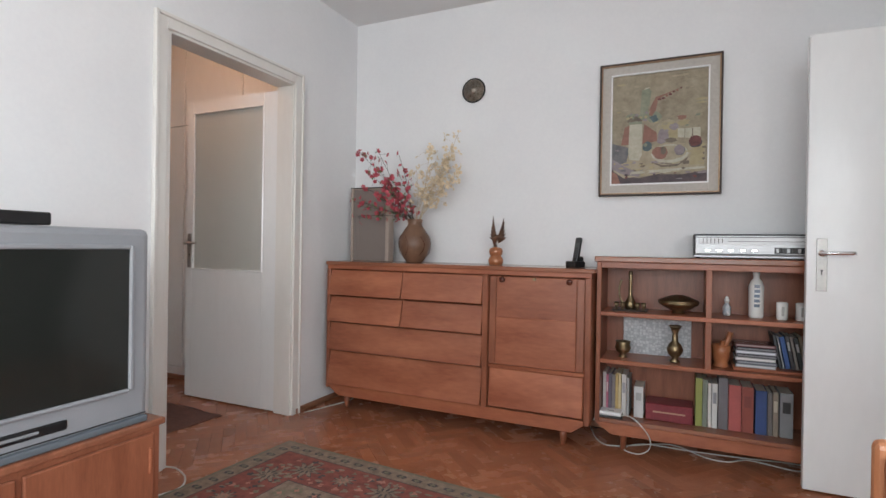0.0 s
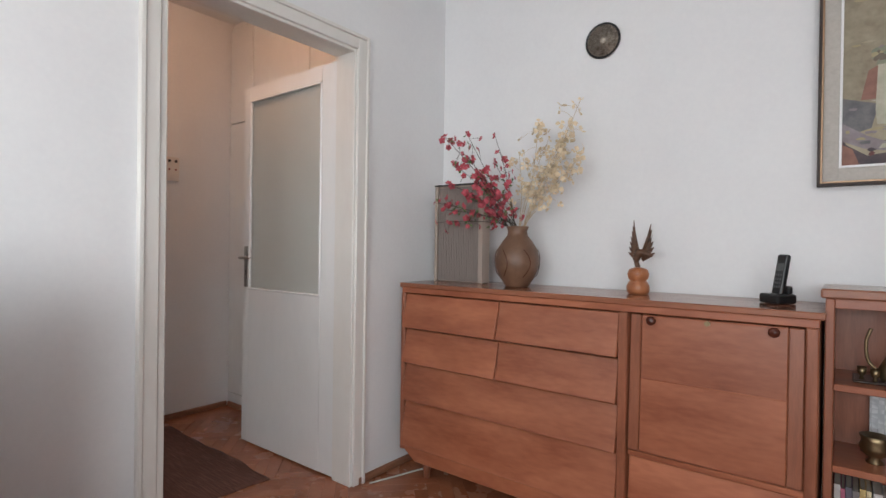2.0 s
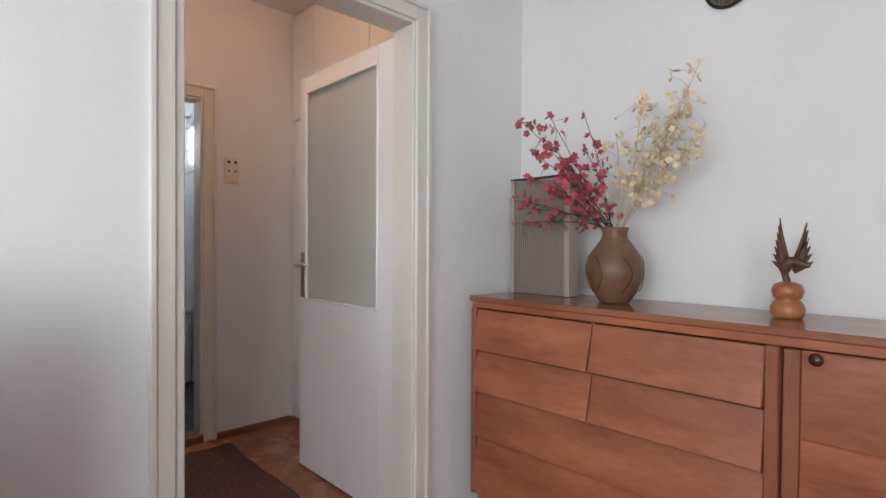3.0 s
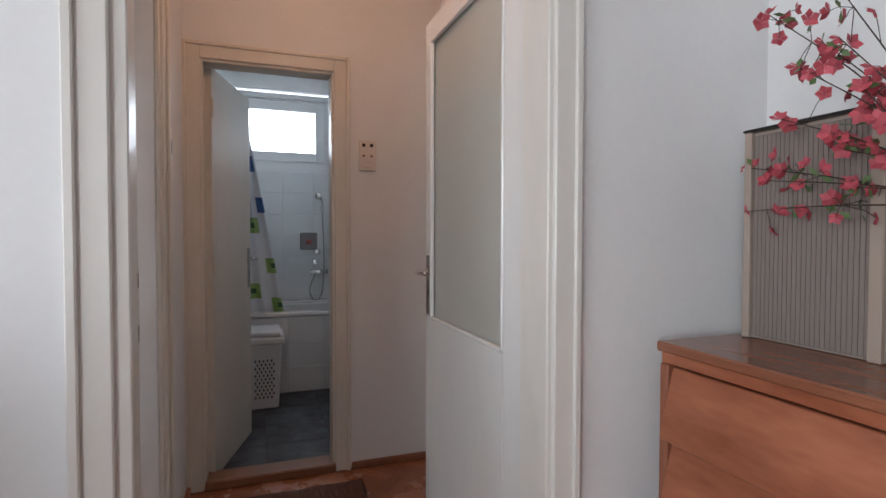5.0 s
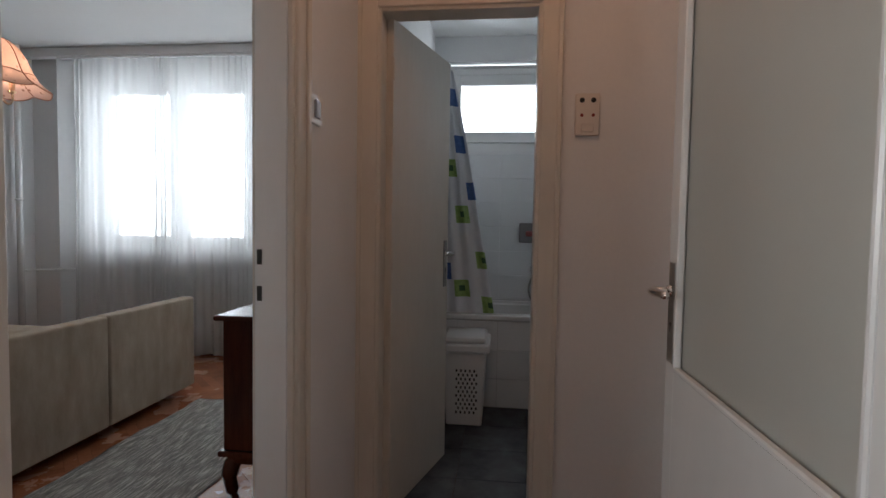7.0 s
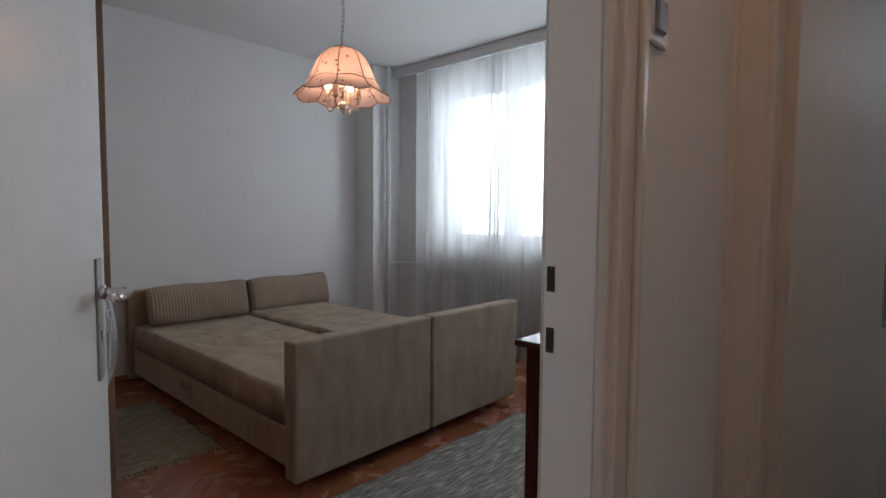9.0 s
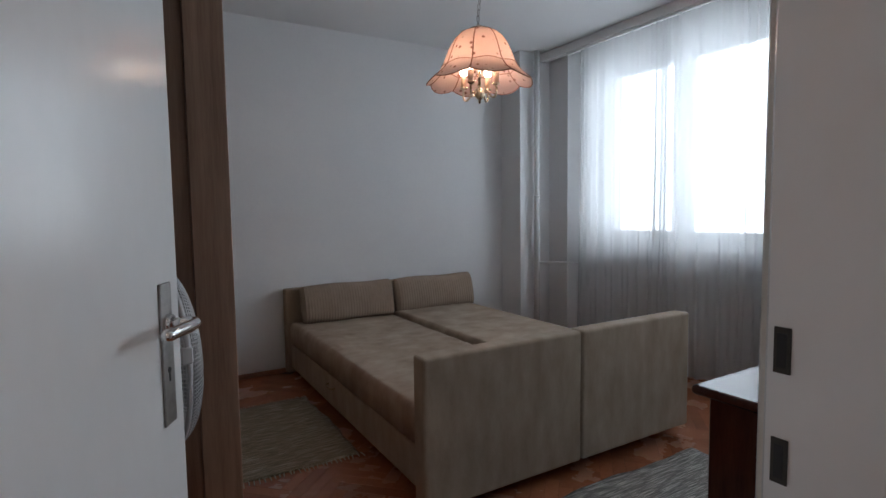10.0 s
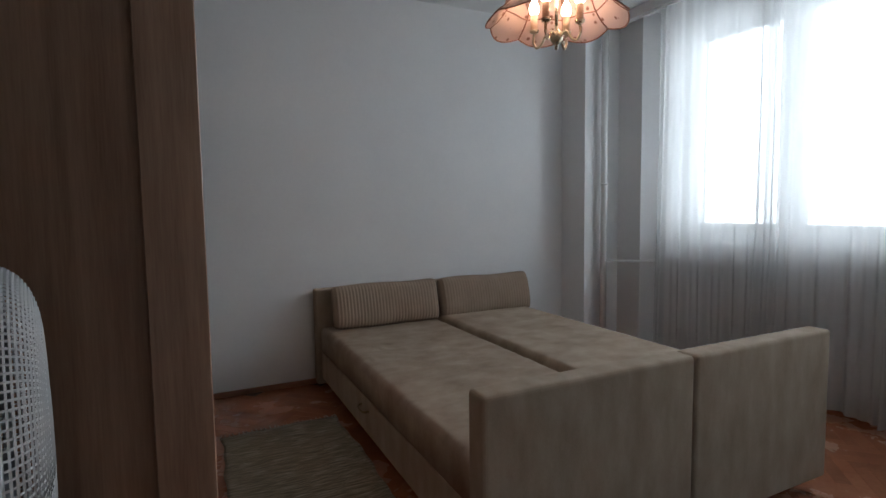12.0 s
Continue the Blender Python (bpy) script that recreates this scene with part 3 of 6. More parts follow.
# ---- bed ----
def mattress(x0, x1, y0, y1, z0, z1, crumple):
    """A soft block with rounded upper edges and a cover that lies in small creases."""
    own = bmesh.new()
    nx, ny, rim = 56, 130, 0.028
    grid = []
    for i in range(nx + 1):
        row = []
        for j in range(ny + 1):
            x, y = x0 + (x1 - x0) * i / nx, y0 + (y1 - y0) * j / ny
            d = min(x - x0, x1 - x, y - y0, y1 - y)
            drop = rim - math.sqrt(max(0.0, rim ** 2 - max(0.0, rim - d) ** 2))
            p = Vector((x * 4.5, y * 10.0, 0.3))
            warp = noise.noise(p * 0.6) * 1.4
            ridge = 1 - abs(noise.noise(p + Vector((warp, 0.6 * warp, 0))) * 2.2)
            wide = noise.noise(Vector((x * 2.1, y * 1.7, 4.0)))
            patch = max(0.0, min(1.0, 0.5 + 1.8 * noise.noise(Vector((x * 1.6, y * 1.3, 9.0)))))
            row.append(own.verts.new((x, y, z1 - drop + (crumple * patch * max(0.0, ridge) ** 3 + 0.003 * wide) * min(1.0, d / 0.05))))
        grid.append(row)
    for i in range(nx):
        for j in range(ny):
            own.faces.new((grid[i][j], grid[i + 1][j], grid[i + 1][j + 1], grid[i][j + 1]))
    ring = [grid[i][0] for i in range(nx + 1)] + [grid[nx][j] for j in range(1, ny + 1)] + [grid[i][ny] for i in range(nx - 1, -1, -1)] + [grid[0][j] for j in range(ny - 1, 0, -1)]
    low = [own.verts.new((v.co.x, v.co.y, z0)) for v in ring]
    for k in range(len(ring)):
        n = (k + 1) % len(ring)
        own.faces.new((ring[k], low[k], low[n], ring[n]))
    own.faces.new(low)
    return own


bed = thing("double_bed", "wide beige velour bed with two footboard panels", "bed", (-4.3, -1.03, 0))
for a, b in ((-5.069, -4.291), (-4.283, -3.465)):
    part("footboard", box(a, b, 0.045, 0.135, 0.065, 0.672, 0.014, 3), BEDCLOTH, bed)
for a, b in ((-5.05, -4.335), (-4.325, -3.53)):
    part("base", box(a, b, -2.10, 0.045, 0.06, 0.245, 0.01, 2), BEDCLOTH, bed)
    rise = 0.028 if a < -4.5 else 0.0
    part("mattress", mattress(a, b, -2.10, 0.042, 0.25, 0.405 + rise, 0.011 if a > -4.5 else 0.003), BEDTOP, bed, smooth=True)
    part("headboard", box(a - 0.02 if a < -4.5 else a, b + (0.03 if a > -4.5 else 0), -2.18, -2.10, 0.02, 0.655, 0.012, 2), BEDCLOTH, bed)
for x in (-4.98, -4.35, -4.22, -3.62):
    for y in (-1.95, -0.05):
        part("foot", cyl((x, y, 0), (x, y, 0.062), 0.022), BLACK, bed)
for y in (-1.15,):
    part("box_handle", tube(smooth_path([(-3.53, y - 0.06, 0.19), (-3.505, y - 0.04, 0.185), (-3.505, y + 0.04, 0.185), (-3.53, y + 0.06, 0.19)]), 0.006), BRASS, bed, smooth=True)


def pillow(x0, x1):
    """A plump bolster cushion with ribs along its length, leaning on the headboard."""
    own = bmesh.new()
    nx, ny = 204, 24
    rows = []
    for i in range(nx + 1):
        u = i / nx
        end = (1 - abs(2 * u - 1) ** 22) ** 0.5 if 0 < u < 1 else 0.0
        ring = []
        rib = 0.0021 * math.cos(2 * math.pi * u * 34)
        for j in range(ny):
            a = 2 * math.pi * j / ny
            c, s = math.cos(a), math.sin(a)
            r = (0.35 + 0.65 * end)
            yy = (0.072 * r + rib) * math.copysign(abs(c) ** 0.9, c)
            zz = (0.142 * (0.86 + 0.14 * end) + 0.004 * math.sin(u * 9 + x0) + rib) * math.copysign(abs(s) ** 0.62, s)
            ring.append(own.verts.new((x0 + (x1 - x0) * u + 0.01 * c * (1 - end), yy, zz)))
        rows.append(ring)
    for p, q in zip(rows, rows[1:]):
        for j in range(ny):
            own.faces.new((p[j], p[(j + 1) % ny], q[(j + 1) % ny], q[j]))
    own.faces.new(rows[0][::-1])
    own.faces.new(rows[-1])
    bmesh.ops.transform(own, matrix=Matrix.Translation((0, -1.985, 0.545)) @ Matrix.Rotation(radians(14), 4, "X"), verts=own.verts)
    return own


PILLOW = textured("ribbed_pillow", (0.29, 0.215, 0.16), (0.36, 0.275, 0.21), 0.95, 8, bump=0.4, fine=260, distance=0.001)
for a, b in ((-5.085, -4.345), (-4.320, -3.585)):
    solid("pillow", pillow(a, b), PILLOW, "beige ribbed bolster pillow leaning on the headboard", "pillow", smooth=True, group="pillows on the bed")

# ---- dresser ----
dr = thing("chest_of_drawers", "dark mahogany chest with glossy top and curved legs", "chest of drawers", (-4.2, 1.35, 0))
own = box(-4.78, -3.635, 1.105, 1.555, 0.800, 0.822, 0.009, 3)
part("top", own, MAHOG, dr, "glossy dark top reflecting the window")
part("body", box(-4.75, -3.66, 1.135, 1.55, 0.275, 0.80, 0.004), MAHOG, dr)
part("lower_moulding", box(-4.77, -3.645, 1.115, 1.552, 0.250, 0.275, 0.008, 2), MAHOG, dr)
part("apron", box(-4.74, -3.67, 1.145, 1.545, 0.215, 0.25, 0.004), MAHOG, dr)
for k in range(3):
    z0 = 0.29 + 0.168 * k
    d = part("drawer", box(-4.70, -3.71, 1.121, 1.135, z0, z0 + 0.158, 0.004), MAHOG, dr)
    for x in (-4.5, -3.92):
        part("pull", lathe([(0.008, 0), (0.013, 0.006), (0.0, 0.012)], (x, 1.118, z0 + 0.07), 12), BRASS, d)
for sx, x in ((1, -3.70), (-1, -4.71)):
    for sy, y in ((-1, 1.165), (1, 1.515)):
        part("leg", tube(smooth_path([(x, y, 0.235), (x + sx * 0.022, y + sy * 0.012, 0.17), (x + sx * 0.012, y + sy * 0.006, 0.10), (x - sx * 0.006, y, 0.04), (x + sx * 0.012, y + sy * 0.006, 0.0)], 5), [0.028] * 2 + [0.034] * 4 + [0.026] * 5 + [0.015] * 6 + [0.016] * 3 + [0.02], n=12), MAHOG, dr, smooth=True)

# ---- wardrobe ----
wd = thing("wardrobe", "tall brown laminate wardrobe behind the bedroom door", "wardrobe", (-2.5, -0.8, 0))
part("side_panel", box(-2.80, -2.22, 0.10, 0.122, 0.0, 2.35, 0.002), WARDROBE, wd)
part("side_panel", box(-2.80, -2.22, -1.92, -1.90, 0.0, 2.35, 0.002), WARDROBE, wd)
part("edge_post", box(-2.815, -2.705, 0.122, 0.140, 0.0, 2.35, 0.002), WARDROBE, wd)
part("top_panel", box(-2.80, -2.22, -1.90, 0.10, 2.33, 2.35, 0.002), WARDROBE, wd)
part("back_panel", box(-2.23, -2.22, -1.90, 0.10, 0.0, 2.33), WARDROBE, wd)
part("plinth", box(-2.79, -2.24, -1.90, 0.10, 0.0, 0.07), WARDROBE, wd)
for k in range(4):
    y0 = -1.905 + 0.5 * k
    part("door", box(-2.812, -2.801, y0, y0 + 0.496, 0.075, 2.325, 0.002), WARDROBE, wd)

# ---- curtains ----
CURT = bpy.data.materials.new("sheer_curtain")
CURT.use_nodes = True
nt = CURT.node_tree
nt.nodes.clear()
o = nt.nodes.new("ShaderNodeOutputMaterial")
tr, tl, df = nt.nodes.new("ShaderNodeBsdfTransparent"), nt.nodes.new("ShaderNodeBsdfTranslucent"), nt.nodes.new("ShaderNodeBsdfDiffuse")
tl.inputs[0].default_value, df.inputs[0].default_value = (0.70, 0.71, 0.72, 1), (0.80, 0.80, 0.80, 1)
m1, m2 = nt.nodes.new("ShaderNodeMixShader"), nt.nodes.new("ShaderNodeMixShader")
m1.inputs[0].default_value = 0.42
m2.inputs[0].default_value = 0.68
nt.links.new(tl.outputs[0], m1.inputs[1])
nt.links.new(df.outputs[0], m1.inputs[2])
nt.links.new(tr.outputs[0], m2.inputs[1])
nt.links.new(m1.outputs[0], m2.inputs[2])
nt.links.new(m2.outputs[0], o.inputs[0])


def curtain(y0, y1, x, z0, z1, name, label, gather, seed):
    """A hanging sheer: folds that are tight where gather says."""
    rnd = random.Random(seed)
    own = bmesh.new()
    n = int((y1 - y0) / 0.006)
    ph = [rnd.uniform(0, 6.28) for _ in range(6)]
    cols = []
    for i in range(n + 1):
        u = y0 + (y1 - y0) * i / n
        tight = max([math.exp(-((u - g) / w) ** 2) for g, w in gather] or [0])
        col = []
        for j in range(9):
            v = j / 8
            d = 0.016 * math.sin(u * 46 + ph[0] + 0.6 * math.sin(u * 5 + ph[1])) + 0.010 * math.sin(u * 83 + ph[2])
            d += tight * 0.035 * math.sin(u * 120 + ph[3]) + 0.02 * math.sin(u * 7 + ph[4] + v)
            d *= 0.45 + 0.55 * v if j else 0.45
            sway = 0.012 * tight * math.sin(3 * v + ph[5])
            col.append(own.verts.new((x + d, u + sway, z1 + (z0 - z1) * v + (0.008 * math.sin(u * 20) if j == 8 else 0))))
        cols.append(col)
    for p, q in zip(cols, cols[1:]):
        for j in range(8):
            own.faces.new((p[j], q[j], q[j + 1], p[j + 1]))
    ob = thing(name, label, "curtain", (x, (y0 + y1) / 2, z0))
    part("cloth", own, CURT, ob, smooth=True)
    return ob


curtain(-1.46, -0.60, -5.86, 0.03, 2.555, "curtain", "sheer white curtain gathered towards its edge", [(-0.68, 0.09), (-1.42, 0.06)], 3)
curtain(-0.69, 1.30, -5.875, 0.04, 2.555, "curtain", "wide sheer white curtain hanging in loose folds", [(-0.63, 0.05), (0.02, 0.13), (0.55, 0.08), (1.2, 0.1)], 5)
rail = thing("curtain_rail", "white curtain rail box under the ceiling", "curtain rail", (-5.87, -0.2, 2.56))
part("fascia", box(-5.90, -5.835, -1.93, 1.50, 2.575, 2.648, 0.003), WALL, rail)
part("track", box(-5.885, -5.85, -1.60, 1.45, 2.560, 2.575), FRAME, rail)

# ---- bathroom ----
TUBW = mat("bath_enamel", (0.80, 0.80, 0.80), 0.12)
tub = thing("bathtub", "white bathtub behind a tiled front", "bathtub", (-5.45, 2.2, 0))
bm = box(-5.16, -5.07, 1.685, 2.745, 0.58, 0.612, 0.010, 2)
box(-5.825, -5.76, 1.685, 2.745, 0.58, 0.612, 0.010, 2, bm=bm)
box(-5.76, -5.16, 1.685, 1.76, 0.58, 0.612, 0.010, 2, bm=bm)
box(-5.76, -5.16, 2.67, 2.745, 0.58, 0.612, 0.010, 2, bm=bm)
part("rim", bm, TUBW, tub)
bm = box(-5.18, -5.15, 1.74, 2.69, 0.16, 0.59, 0.01)
box(-5.78, -5.75, 1.74, 2.69, 0.16, 0.59, 0.01, bm=bm)
box(-5.76, -5.16, 1.74, 1.77, 0.16, 0.59, 0.01, bm=bm)
box(-5.76, -5.16, 2.66, 2.69, 0.16, 0.59, 0.01, bm=bm)
box(-5.76, -5.16, 1.75, 2.68, 0.13, 0.17, bm=bm)
part("basin", bm, TUBW, tub)
part("front_wall", box(-5.145, -5.088, 1.685, 2.745, 0.006, 0.58), GROUT, tub)
part("mixer_body", cyl((-5.80, 2.45, 0.86), (-5.80, 2.60, 0.86), 0.022), CHROME, tub, "chrome bath mixer", smooth=True)

shower = thing("shower_set", "chrome hand shower with hose hanging on the tiled wall", "shower", (-5.80, 2.50, 0.86))
part("bracket", box(-5.828, -5.79, 2.535, 2.56, 1.40, 1.45, 0.004), CHROME, shower)
part("hose", tube(smooth_path([(-5.79, 2.50, 0.87), (-5.77, 2.44, 0.72), (-5.77, 2.47, 0.62), (-5.77, 2.54, 0.66), (-5.78, 2.565, 0.95), (-5.78, 2.552, 1.38)], 6), 0.007), STEEL, shower, smooth=True)
part("handset", tube(smooth_path([(-5.78, 2.55, 1.36), (-5.77, 2.55, 1.47), (-5.74, 2.53, 1.52), (-5.71, 2.50, 1.53)], 5), [0.010] * 8 + [0.014] * 4 + [0.030] * 4), CHROME, shower, smooth=True)
for z in (0.93, 1.02):
    part("tap", lathe([(0.02, 0), (0.026, 0.008), (0.026, 0.035), (0.012, 0.045), (0, 0.046)], (-5.795, 2.49 + (z - 0.93) * 0.2, z), 16), CHROME, shower, smooth=True)
soap = thing("soap_holder", "grey and reddish recessed tile soap holder on the wall", "soap holder", (-5.81, 2.43, 1.06))
part("shell", box(-5.829, -5.80, 2.36, 2.51, 1.06, 1.213, 0.006), mat("grey_ceramic", (0.22, 0.2, 0.2), 0.3), soap)
part("soap", box(-5.80, -5.785, 2.41, 2.46, 1.11, 1.15, 0.006), mat("red_soap", (0.35, 0.08, 0.07), 0.4), soap)

hamper = thing("laundry_hamper", "white plastic laundry hamper with pierced sides before the bathtub", "laundry hamper", (-4.88, 2.03, 0.007))
own = box(-5.04, -4.72, 1.90, 2.150, 0.008, 0.45, 0.012, 2)
for v in own.verts:
    k = (0.45 - v.co.z) / 0.45 * 0.02
    v.co.y += k if v.co.y < 2.02 else -k
    v.co.x += k if v.co.x < -4.88 else -k
part("body", own, WHITE, hamper)
lid = box(-5.06, -4.70, 1.88, 2.172, 0.45, 0.50, 0.012, 2)
box(-5.04, -4.72, 1.90, 2.15, 0.50, 0.535, 0.014, 2, bm=lid)
part("lid", lid, WHITE, hamper)
for i in range(5):
    for j in range(11):
        y = 1.98 + 0.026 * i + (0.013 if j % 2 else 0)
        z = 0.09 + 0.025 * j
        w = -4.72 - (0.45 - z) / 0.45 * 0.02
        hole = box(w - 0.002, w + 0.0006, y - 0.005, y + 0.005, z - 0.008, z + 0.008, 0.0)
        part("hole", hole, BLACK, hamper)

SC_W = mat("shower_curtain_white", (0.80, 0.81, 0.84), 0.5)
SC_G = textured("shower_curtain_green", (0.20, 0.38, 0.07), (0.42, 0.58, 0.22), 0.5, 30, bump=0.0)
SC_B = textured("shower_curtain_blue", (0.04, 0.10, 0.32), (0.09, 0.18, 0.45), 0.5, 30, bump=0.0)
SC_D = mat("shower_curtain_print", (0.05, 0.13, 0.05), 0.5)
sc = thing("shower_curtain", "white shower curtain with green and blue printed squares", "shower curtain", (-5.12, 1.8, 0.56))
own = bmesh.new()
nu, nv = 60, 44
grid = []
for i in range(nu + 1):
    col = []
    for j in range(nv + 1):
        v = j / nv
        z = 2.185 - 1.66 * v
        y1 = 1.89 + 0.31 * v ** 0.9
        u = i / nu
        y = 1.70 + (y1 - 1.70) * u
        col.append(own.verts.new((-5.13 + 0.016 * math.sin(u * 26 + 1.5 * v) + 0.01 * math.sin(u * 9 + 3 * v) - (0.06 if z < 0.7 else 0.06 * max(0, v - 0.6) / 0.3), y, z)))
    grid.append(col)
marks = {(6, 3): 2, (3, 4): 1, (1, 9): 1, (6, 11): 2, (4, 15): 1, (7, 19): 2, (2, 21): 2, (5, 23): 1, (7, 31): 1, (2, 33): 2, (4, 36): 1, (7, 39): 1}
for i in range(nu):
    for j in range(nv):
        f = own.faces.new((grid[i][j], grid[i][j + 1], grid[i + 1][j + 1], grid[i + 1][j]))
        f.material_index = 0
for (ci, cj), kind in ((k, v) for k, v in marks.items()):
    for f in own.faces:
        c = f.calc_center_median()
        v = (2.185 - c.z) / 1.66
        u = (c.y - 1.70) / (0.19 + 0.31 * v ** 0.9)
        if ci / 8 - 0.02 < u < ci / 8 + 0.20 and cj / 44 < v < (cj + 3) / 44:
            f.material_index = kind
            if kind == 1 and abs(u - ci / 8 - 0.09) < 0.035 and abs(v - (cj + 1.5) / 44) < 0.02:
                f.material_index = 3
part("cloth", own, [SC_W, SC_G, SC_B, SC_D], sc, smooth=True)
rod = thing("shower_rod", "thin white rod carrying the shower curtain", "shower rod", (-5.13, 2.2, 2.2))
part("rod", cyl((-5.13, 1.68, 2.205), (-5.13, 2.75, 2.205), 0.010), WHITE, rod, smooth=True)
for k in range(8):
    y = 1.705 + 0.021 * k
    part("ring", tube([(-5.13 + 0.016 * math.cos(a * math.pi / 6), y, 2.201 + 0.018 * math.sin(a * math.pi / 6)) for a in range(12)], 0.002, n=6, closed=True), WHITE, rod)

# ---- hall ----
closet = thing("hall_closet", "white painted built-in closet with small upper doors", "closet", (-2.95, 3.1, 0))
part("carcass", box(-3.668, -2.202, 2.935, 3.44, 0.0, 2.645, 0.002), PAINT, closet)
part("plinth", box(-3.668, -2.202, 2.925, 2.935, 0.0, 0.09, 0.001), PAINT, closet)
for a, b in ((-3.655, -3.392), (-3.384, -2.80), (-2.792, -2.215)):
    for z0, z1 in ((0.10, 1.945), (1.953, 2.60)):
        d = part("door", box(a, b, 2.914, 2.934, z0, z1, 0.003), PAINT, closet)
        for z in ((z0 + 0.15, z1 - 0.2) if z1 < 2 else (z0 + 0.1, z1 - 0.12)):
            part("hinge", cyl((a + 0.004, 2.910, z), (a + 0.004, 2.910, z + 0.06), 0.006, n=8), PAINT, d)
skirting(-3.65, -2.22, 2.905, 2.923)

SWITCH = mat("old_ivory_plastic", (0.72, 0.66, 0.61), 0.4)
sw = thing("socket_panel", "ivory socket panel with red indicator and screws beside the bathroom door", "switch panel", (-3.66, 2.523, 1.52))
part("plate", box(-3.669, -3.652, 2.480, 2.566, 1.520, 1.670, 0.004, 2), SWITCH, sw)
for y in (2.503, 2.543):
    b = part("round_button", cyl((-3.653, y, 1.645), (-3.649, y, 1.645), 0.009), BLACK, sw, "black round opening")
    part("indicator", cyl((-3.653, y, 1.592), (-3.650, y, 1.592), 0.006), mat("red_lens", (0.25, 0.04, 0.03), 0.3), sw)
part("rocker", box(-3.653, -3.648, 2.500, 2.546, 1.532, 1.562, 0.003), SWITCH, sw)
sw2 = thing("light_switch", "white light switch with dark rocker beside the bedroom doorway", "light switch", (-3.185, 1.69, 1.48))
part("plate", box(-3.228, -3.142, 1.681, 1.690, 1.475, 1.561, 0.004, 2), WHITE, sw2)
part("rocker", box(-3.204, -3.166, 1.690, 1.698, 1.492, 1.544, 0.003), mat("grey_rocker", (0.25, 0.27, 0.3), 0.4), sw2)


def rag(name, low, high, extra):
    """Woven rag rug: colour changes in thin strips that run along x."""
    m = textured(name, low, high, 0.95, 5.0, stretch=(3.5, 38, 1), bump=0.9, fine=9, distance=0.004)
    nt = m.node_tree
    b = nt.nodes["Principled BSDF"]
    old = b.inputs["Base Color"].links[0].from_socket
    co = node(m, "ShaderNodeTexCoord")
    mp = node(m, "ShaderNodeMapping")
    mp.inputs["Scale"].default_value = (2.6, 80, 1)
    wire(m, co.outputs["Object"], mp.inputs[0])
    n = node(m, "ShaderNodeTexNoise", Scale=3.0, Detail=2.0)
    wire(m, mp.outputs[0], n.inputs["Vector"])
    ramp = node(m, "ShaderNodeValToRGB")
    ramp.color_ramp.elements[0].position, ramp.color_ramp.elements[1].position = 0.54, 0.60
    ramp.color_ramp.elements[0].color, ramp.color_ramp.elements[1].color = (0, 0, 0, 1), (1, 1, 1, 1)
    wire(m, n.outputs[0], ramp.inputs[0])
    mix = node(m, "ShaderNodeMixRGB")
    wire(m, ramp.outputs[0], mix.inputs[0])
    wire(m, old, mix.inputs[1])
    mix.inputs[2].default_value = (*extra, 1)
    wire(m, mix.outputs[0], b.inputs["Base Color"])
    return m


RAG_GREY = rag("grey_rag_weave", (0.075, 0.072, 0.07), (0.36, 0.335, 0.305), (0.66, 0.62, 0.57))
RAG_OLIVE = rag("olive_rag_weave", (0.085, 0.068, 0.042), (0.34, 0.28, 0.19), (0.50, 0.44, 0.35))
RAG_BROWN = rag("brown_rag_weave", (0.065, 0.026, 0.018), (0.14, 0.055, 0.036), (0.19, 0.085, 0.06))


